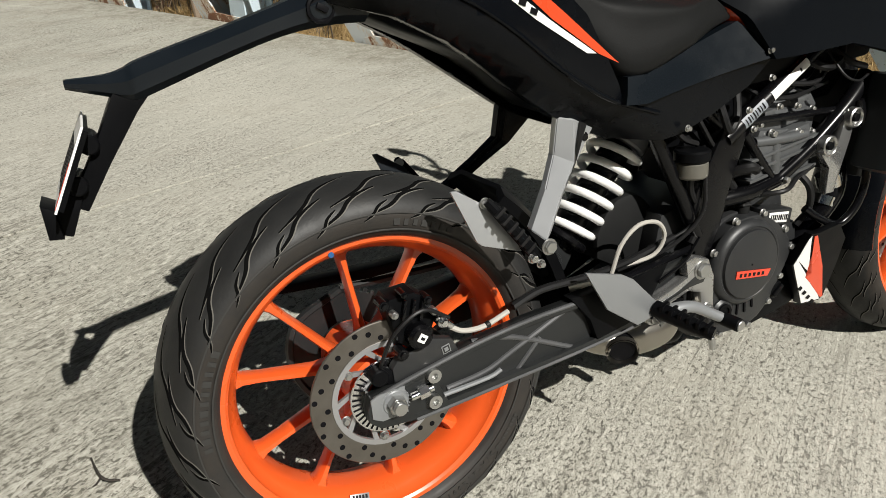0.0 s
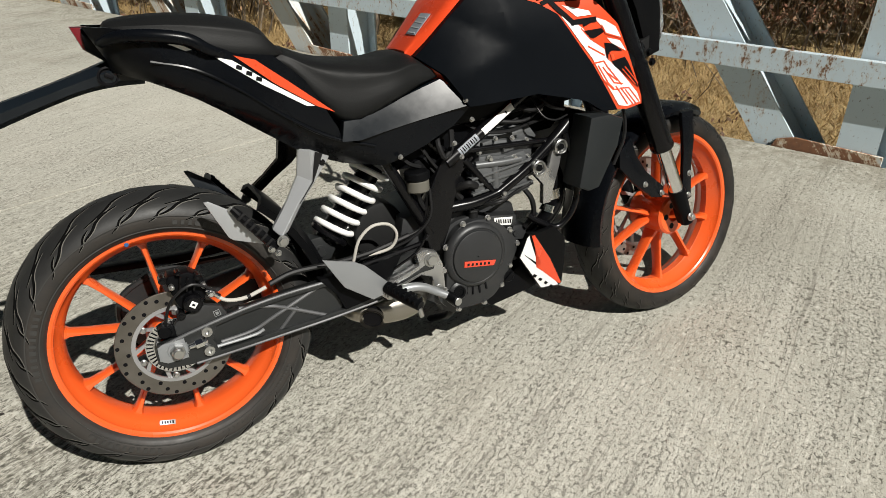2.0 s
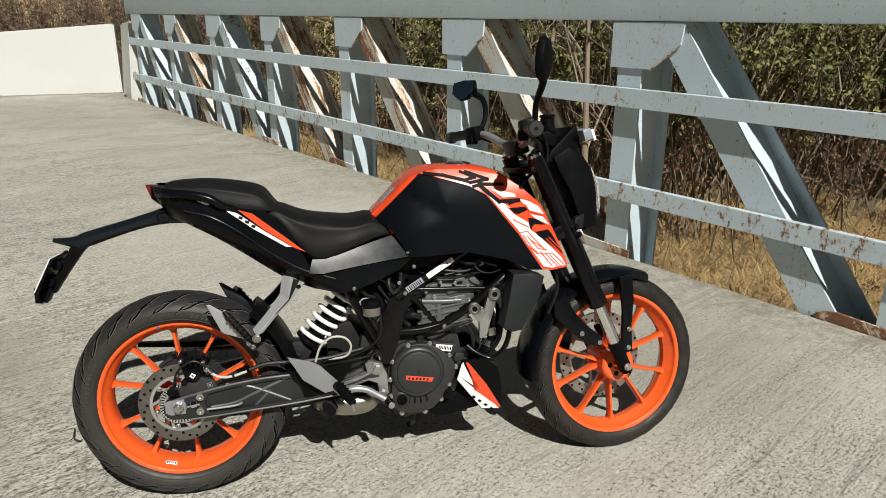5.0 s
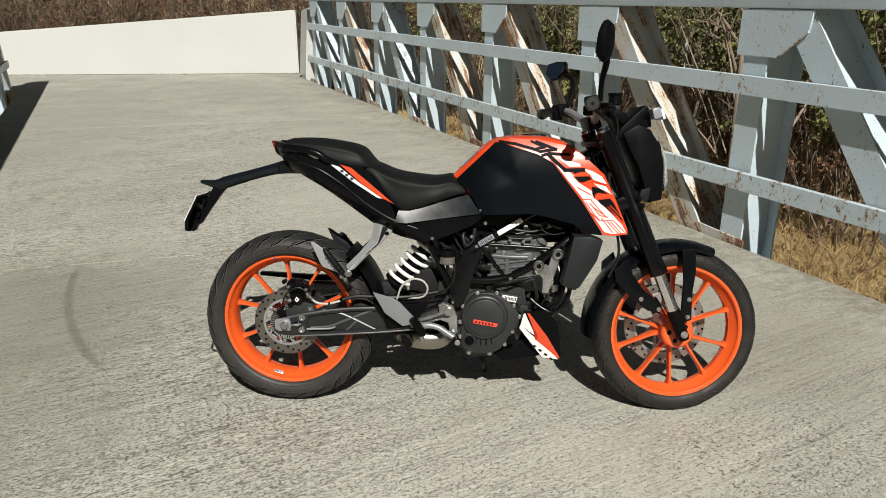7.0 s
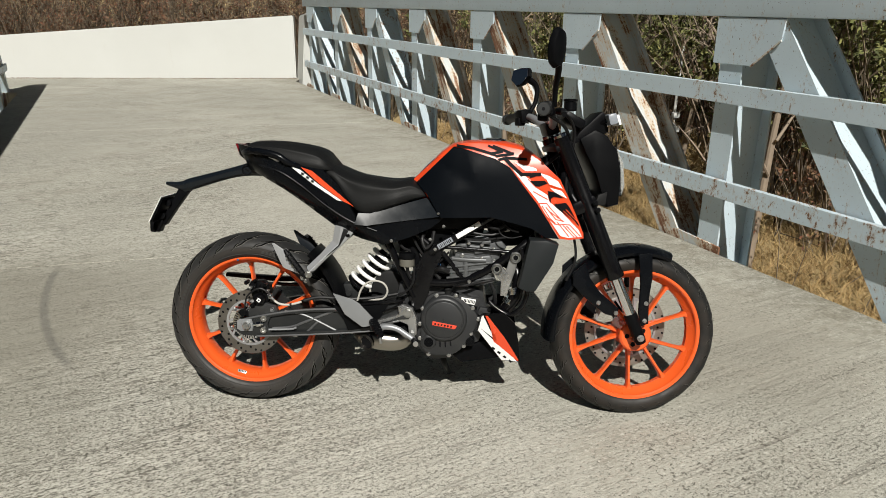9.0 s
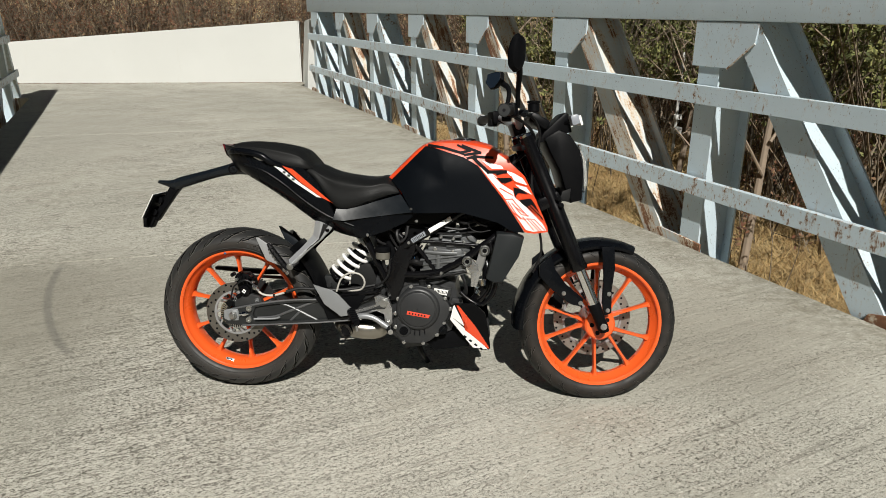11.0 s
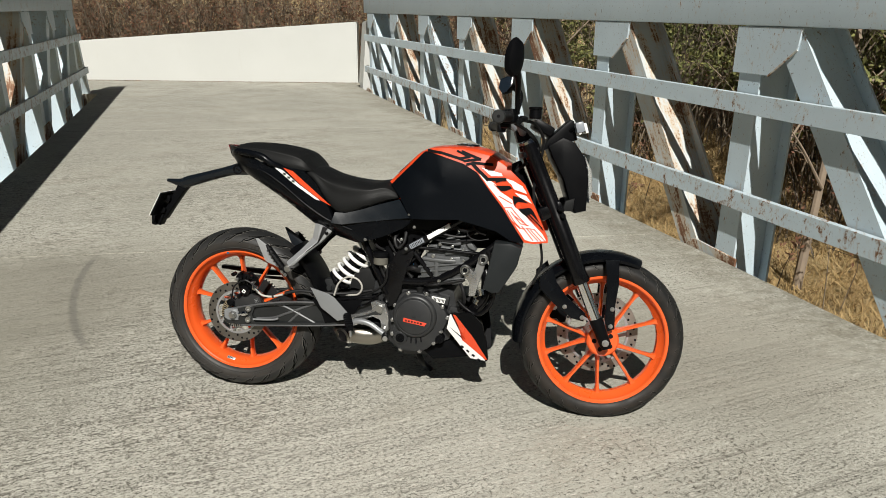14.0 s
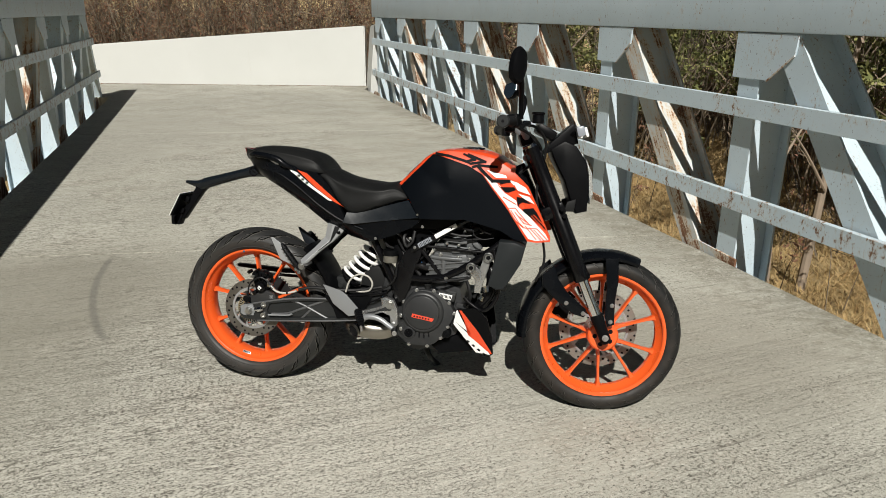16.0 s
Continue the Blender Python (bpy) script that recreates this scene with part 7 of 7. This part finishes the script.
tube(bm, [(0.452, -0.142, 0.302), (0.480, -0.147, 0.316), (0.520, -0.150, 0.312), (0.556, -0.154, 0.292), (0.580, -0.160, 0.278)], [0.012, 0.011, 0.010, 0.009, 0.009], 10, 4)
part("brake_pedal", bm, GREYALLOY, rest, "alloy brake pedal")
bm = bmesh.new()
cyl(bm, (0.580, -0.150, 0.277), (0.589, -0.190, 0.273), 0.012, 16, 0.002)
part("pedal_rubber", bm, PLASTIC, rest)
bm = bmesh.new()
cyl(bm, (0.589, -0.189, 0.273), (0.5895, -0.1925, 0.2728), 0.0095, 14, 0.001)
part("pedal_end", bm, BOLT, rest)
# a dark plate on the alloy paints a shaded recess
bm = bmesh.new()
prism(bm, [(0.462, 0.324), (0.500, 0.335), (0.546, 0.356), (0.566, 0.352), (0.560, 0.340), (0.530, 0.338), (0.480, 0.324)], -0.1335, -0.1310, 0.001)
part("hanger_recess_shade", bm, SWING, rest)
for x, z, r in ((0.556, 0.372, 0.013), (0.572, 0.297, 0.008), (0.452, 0.314, 0.010), (0.442, 0.336, 0.006)):
    bm = bmesh.new()
    bolt(bm, (x, -0.131, z - 0.009), r, 0.008)
    part("hanger_bolt", bm, BOLT, rest)
bm = bmesh.new()
tube(bm, [(0.395, -0.118, 0.382), (0.470, -0.120, 0.392), (0.545, -0.120, 0.402)], 0.006, 8, 4)
tube(bm, [(0.470, -0.125, 0.360), (0.520, -0.128, 0.385), (0.552, -0.128, 0.420)], 0.003, 7, 4)
part("brake_light_rod", bm, FRAME_BLACK, rest)

# front fork
F0, F1 = Vector((1.040, 0, 0.944)), Vector((FX, 0, FZ))


def on_fork(z, y):
    t = (0.944 - z) / (0.944 - FZ)
    return F0.lerp(F1, t) + Vector((0, y, 0))


for side in (-1, 1):
    y = side * 0.100
    bm = bmesh.new()
    tube(bm, [on_fork(0.955, y), on_fork(0.72, y), on_fork(0.715, y), on_fork(0.52, y), on_fork(0.50, y), on_fork(0.495, y)], [0.0255, 0.0262, 0.0285, 0.0285, 0.031, 0.029], 22, 1)
    fork = steered("fork_leg", bm, FRAME_BLACK, bike, "black upside-down fork leg")
    bm = bmesh.new()
    tube(bm, [on_fork(0.51, y), on_fork(0.355, y)], 0.0195, 20, 1)
    steered("stanchion", bm, CHROME, fork, "chromed fork stanchion")
    bm = bmesh.new()
    tube(bm, [on_fork(0.372, y), on_fork(0.362, y), on_fork(0.325, y), on_fork(0.270, y)], [0.022, 0.0235, 0.021, 0.017], 18, 1)
    box(bm, on_fork(0.30, y) + Vector((0, -side * 0.004, 0)), (0.040, 0.026, 0.058), (0, -24, 0), 0.008)
    steered("fork_foot", bm, PLASTIC, fork)
    bm = bmesh.new()
    bolt(bm, on_fork(0.291, y + side * 0.020), 0.009, 0.008, side)
    steered("axle_bolt", bm, BOLT, fork)
    bm = bmesh.new()
    cyl(bm, on_fork(0.953, y), on_fork(0.966, y), 0.0225, 24, 0.003)
    steered("fork_cap", bm, CHROME, fork)
bm = bmesh.new()
box(bm, on_fork(0.926, 0) + Vector((-0.004, 0, 0)), (0.062, 0.232, 0.022), (0, -24, 0), 0.009)
steered("top_clamp", bm, PLASTIC, bike, "black upper triple clamp")
bm = bmesh.new()
box(bm, on_fork(0.735, 0) + Vector((-0.012, 0, 0)), (0.085, 0.240, 0.045), (0, -24, 0), 0.012)
clamp = steered("lower_clamp", bm, FRAME_BLACK, bike)
for z in (0.745, 0.722):
    bm = bmesh.new()
    p = on_fork(z, -0.118)
    bolt(bm, p + Vector((0.020, -0.016, 0.0)), 0.007, 0.006)
    steered("clamp_bolt", bm, PLASTIC, clamp)
bm = bmesh.new()
tube(bm, [(1.085, -0.07, 0.90), (1.06, -0.095, 0.80), (1.085, -0.105, 0.66), (1.10, -0.105, 0.56), (1.075, -0.09, 0.48)], 0.0045, 8, 6)
steered("front_hose", bm, HOSE, bike)

# front mudguard with its stays
bm = bmesh.new()
prof = [(-0.070, 0.280), (-0.074, 0.290), (-0.060, 0.304), (-0.030, 0.311), (0.030, 0.311), (0.060, 0.304), (0.074, 0.290), (0.070, 0.280), (0.068, 0.288), (0.055, 0.299), (0.028, 0.306), (-0.028, 0.306), (-0.055, 0.299), (-0.068, 0.288)]
revolve(bm, prof, (FX - 0.004, 0, FZ + 0.002), 44, True, 66, 184)
for v in bm.verts:
    a = math.degrees(math.atan2(v.co.z - FZ, v.co.x - FX))
    if 0 < a < 95:
        k = (95 - a) / 29
        v.co.y *= 1 - 0.35 * max(0, k) ** 2
guard = steered("front_mudguard", bm, BLACK, bike, "satin black front mudguard")
for side in (-1, 1):
    bm = bmesh.new()
    prism(bm, [(1.318, 0.574), (1.365, 0.576), (1.370, 0.495), (1.362, 0.420), (1.365, 0.335), (1.340, 0.325), (1.328, 0.370), (1.330, 0.470)], side * 0.082, side * 0.094, 0.004)
    steered("front_stay", bm, BLACK, guard)
    bm = bmesh.new()
    prism(bm, [(1.100, 0.505), (1.140, 0.540), (1.158, 0.490), (1.195, 0.440), (1.262, 0.385), (1.258, 0.355), (1.215, 0.365), (1.150, 0.415), (1.100, 0.465)], side * 0.076, side * 0.088, 0.004)
    steered("rear_stay", bm, BLACK, guard)
    for x, z, yy in ((1.252, 0.370, 0.088), (1.352, 0.405, 0.094), (1.350, 0.345, 0.094), (1.190, 0.405, 0.088)):
        bm = bmesh.new()
        bolt(bm, (x, side * yy, z), 0.006, 0.005, side)
        steered("stay_bolt", bm, BOLT, guard)
bm = bmesh.new()
prism(bm, [(1.150, 0.330), (1.165, 0.385), (1.205, 0.400), (1.225, 0.370), (1.215, 0.320), (1.175, 0.305)], 0.045, 0.105, 0.008)
fcal = steered("front_caliper", bm, PLASTIC, bike, "black front brake caliper")
for x, z in ((1.168, 0.375), (1.176, 0.322)):
    bm = bmesh.new()
    bolt(bm, (x, 0.045, z), 0.009, 0.008)
    steered("caliper_bolt", bm, BOLT, fcal)

# headlamp and instrument
bm = bmesh.new()
prism(bm, [(1.100, 0.952), (1.150, 0.982), (1.192, 0.965), (1.228, 0.915), (1.244, 0.840), (1.242, 0.738), (1.204, 0.728), (1.182, 0.772), (1.158, 0.842), (1.122, 0.905)], -0.088, 0.088, 0.010)
lamp = steered("headlamp", bm, PLASTIC, bike, "black headlamp mask with clear lens")
bm = bmesh.new()
prism(bm, [(1.224, 0.930), (1.252, 0.875), (1.260, 0.800), (1.250, 0.765), (1.245, 0.80), (1.240, 0.870)], -0.082, 0.082, 0.004)
steered("lens", bm, LENS, lamp, "clear headlamp lens")
bm = bmesh.new()
prism(bm, [(1.078, 0.932), (1.100, 0.972), (1.174, 1.042), (1.184, 1.036), (1.198, 0.975), (1.150, 0.960)], -0.078, 0.078, 0.004)
steered("lamp_cowl", bm, PLASTIC, lamp)
for side in (-1, 1):
    bm = bmesh.new()
    tube(bm, [(1.150, side * 0.05, 0.99), (1.185, side * 0.085, 1.012)], 0.008, 8, 3)
    steered("indicator_stalk", bm, PLASTIC, lamp)
for side in (-1, 1):
    bm = bmesh.new()
    box(bm, (1.200, side * 0.078, 1.016), (0.030, 0.080, 0.036), (0, -16, 0), 0.008)
    ind = steered("front_indicator", bm, GREYFILM, bike, "grey front indicator")
    bm = bmesh.new()
    box(bm, (1.219, side * 0.078, 1.014), (0.010, 0.078, 0.035), (0, -18, 0), 0.004)
    steered("lens", bm, WHITE, ind, "clear indicator lens")
for side in (-1, 1):
    bm = bmesh.new()
    prism(bm, [(1.170, 0.770), (1.200, 0.780), (1.196, 0.735), (1.160, 0.735)], side * 0.070, side * 0.092, 0.004)
    steered("lamp_bracket", bm, DARKGREY, lamp)
bm = bmesh.new()
box(bm, (1.085, 0.0, 1.012), (0.075, 0.15, 0.035), (0, 28, 0), 0.012)
dash = steered("instrument", bm, PLASTIC, bike, "black instrument unit")
bm = bmesh.new()
box(bm, (1.076, 0.0, 1.030), (0.050, 0.12, 0.004), (0, 28, 0), 0.001)
steered("screen", bm, GREYALLOY, dash)

# handlebar
bar = bmesh.new()
tube(bar, [(0.925, -0.350, 1.028), (0.948, -0.27, 1.034), (0.985, -0.18, 1.030), (1.010, -0.085, 0.998), (1.018, 0, 0.992), (1.010, 0.085, 0.998), (0.985, 0.18, 1.030), (0.948, 0.27, 1.034), (0.925, 0.350, 1.028)], 0.0125, 14, 5)
handlebar = steered("handlebar", bar, GREYALLOY, bike, "grey metal handlebar")
bm = bmesh.new()
box(bm, (1.016, 0, 0.985), (0.045, 0.10, 0.045), (0, -20, 0), 0.008)
steered("bar_clamp", bm, PLASTIC, handlebar)
bm = bmesh.new()
box(bm, (1.008, -0.045, 1.005), (0.026, 0.05, 0.010), (0, -20, 0), 0.003)
steered("red_clamp_cap", bm, plain("dark_red_anodised", (0.09, 0.022, 0.018), 0.45), handlebar)
for side in (-1, 1):
    bm = bmesh.new()
    tube(bm, [(0.925, side * 0.352, 1.028), (0.936, side * 0.31, 1.032), (0.955, side * 0.245, 1.0345)], [0.0165, 0.0165, 0.0175], 18, 4)
    steered("grip", bm, HOSE, handlebar, "black rubber grip")
    bm = bmesh.new()
    cyl(bm, (0.9255, side * 0.346, 1.028), (0.922, side * 0.366, 1.0275), 0.0205, 20, 0.003)
    steered("bar_end", bm, SWING, handlebar, "dull metal bar end")
    # a black disc on the end face, for the shade in its hole
    bm = bmesh.new()
    cyl(bm, (0.922, side * 0.3655, 1.0275), (0.9219, side * 0.3668, 1.0275), 0.005, 12)
    steered("bar_end_hole", bm, INK_AND_HOLES, handlebar)
    bm = bmesh.new()
    box(bm, (0.962, side * 0.215, 1.036), (0.045, 0.055, 0.046), (0, -10, side * 20), 0.010)
    box(bm, (0.950, side * 0.215, 1.015), (0.03, 0.03, 0.03), (0, 0, side * 20), 0.006)
    steered("switch_housing", bm, PLASTIC, handlebar)
    bm = bmesh.new()
    tube(bm, [(1.000, side * 0.19, 1.032), (1.010, side * 0.24, 1.030), (0.985, side * 0.33, 1.018), (0.984, side * 0.36, 1.014)], [0.010, 0.008, 0.006, 0.008], 10, 4)
    steered("lever", bm, PLASTIC, handlebar)
    bm = bmesh.new()
    stem = [(0.985, -0.215, 1.045), (0.982, -0.235, 1.10), (0.978, -0.285, 1.145), (0.968, -0.315, 1.172)] if side < 0 else [(0.985, 0.225, 1.045), (1.012, 0.250, 1.095), (1.020, 0.290, 1.150), (0.995, 0.328, 1.180)]
    tube(bm, stem, [0.008, 0.0085, 0.010, 0.013], 10, 5)
    mirror = steered("mirror", bm, PLASTIC, bike, "black rear-view mirror")
    bm = bmesh.new()
    prof = [(-0.058, 0.0), (-0.040, 0.030), (0.010, 0.040), (0.055, 0.028), (0.070, 0.004), (0.055, -0.022), (0.0, -0.034), (-0.045, -0.024)]
    ring = spline([(0, y, z) for y, z in prof + prof[:1]], 4)[:-1]
    ax = Matrix.Translation((0.962, side * 0.325, 1.198 - 0.018 * (side > 0))) @ Euler((radians(-side * 84), radians(4), radians(48 * side if side < 0 else 32))).to_matrix().to_4x4() @ Matrix.Scale(0.92 if side < 0 else 0.80, 4)
    if side > 0:
        # the far mirror is turned towards the seat: a kite with a blunt top
        out = Vector((-0.86, -0.47, 0.18)).normalized()
        wide = Vector((0.47, -0.86, 0)).normalized()
        tall = wide.cross(out).normalized()
        tall = tall if tall.z > 0 else -tall
        kite = [(-0.050, 0.030), (0.0, 0.036), (0.048, 0.032), (0.054, 0.0), (0.022, -0.030), (-0.010, -0.036), (-0.053, -0.008)]
        ring = [Vector((0, y, z)) for y, z in kite]
        ax = Matrix.Translation((0.968, 0.335, 1.186)) @ Matrix((-out, wide, tall)).transposed().to_4x4()
    layers = []
    for dx, k in ((-0.006, 0.97), (0.0, 1.0), (0.014, 0.86), (0.022, 0.45)):
        layers.append([bm.verts.new(ax @ Vector((dx, p.y * k, p.z * k))) for p in ring])
    n = len(ring)
    for a, b in zip(layers, layers[1:]):
        for i in range(n):
            bm.faces.new((a[i], a[(i + 1) % n], b[(i + 1) % n], b[i]))
    bm.faces.new(layers[0]), bm.faces.new(layers[-1])
    steered("mirror_shell", bm, PLASTIC, mirror)
    bm = bmesh.new()
    vs = [bm.verts.new(ax @ Vector((-0.0075, p.y * 0.90, p.z * 0.90))) for p in ring]
    f = bm.faces.new(vs)
    g = bmesh.ops.extrude_face_region(bm, geom=[f])
    bmesh.ops.translate(bm, verts=[v for v in g["geom"] if isinstance(v, bmesh.types.BMVert)], vec=(-0.001, 0, 0))
    steered("mirror_glass", bm, MIRROR, mirror, "reflecting mirror glass")
bm = bmesh.new()
cyl(bm, (1.046, -0.165, 1.035), (1.046, -0.165, 1.064), 0.020, 18, 0.003)
cyl(bm, (1.046, -0.165, 1.064), (1.046, -0.165, 1.072), 0.0225, 18, 0.002)
steered("brake_fluid_cup", bm, PLASTIC, handlebar)
bm = bmesh.new()
tube(bm, [(1.000, -0.15, 1.03), (1.050, -0.12, 1.02), (1.085, -0.08, 0.97), (1.08, -0.07, 0.90)], 0.005, 8, 5)
tube(bm, [(0.975, -0.19, 1.02), (1.04, -0.13, 0.985), (1.07, -0.05, 0.93), (1.00, -0.03, 0.86)], 0.0055, 8, 5)
tube(bm, [(0.975, 0.19, 1.02), (1.05, 0.13, 0.985), (1.08, 0.05, 0.93), (1.00, 0.03, 0.86)], 0.0055, 8, 5)
steered("control_cable", bm, HOSE, handlebar)
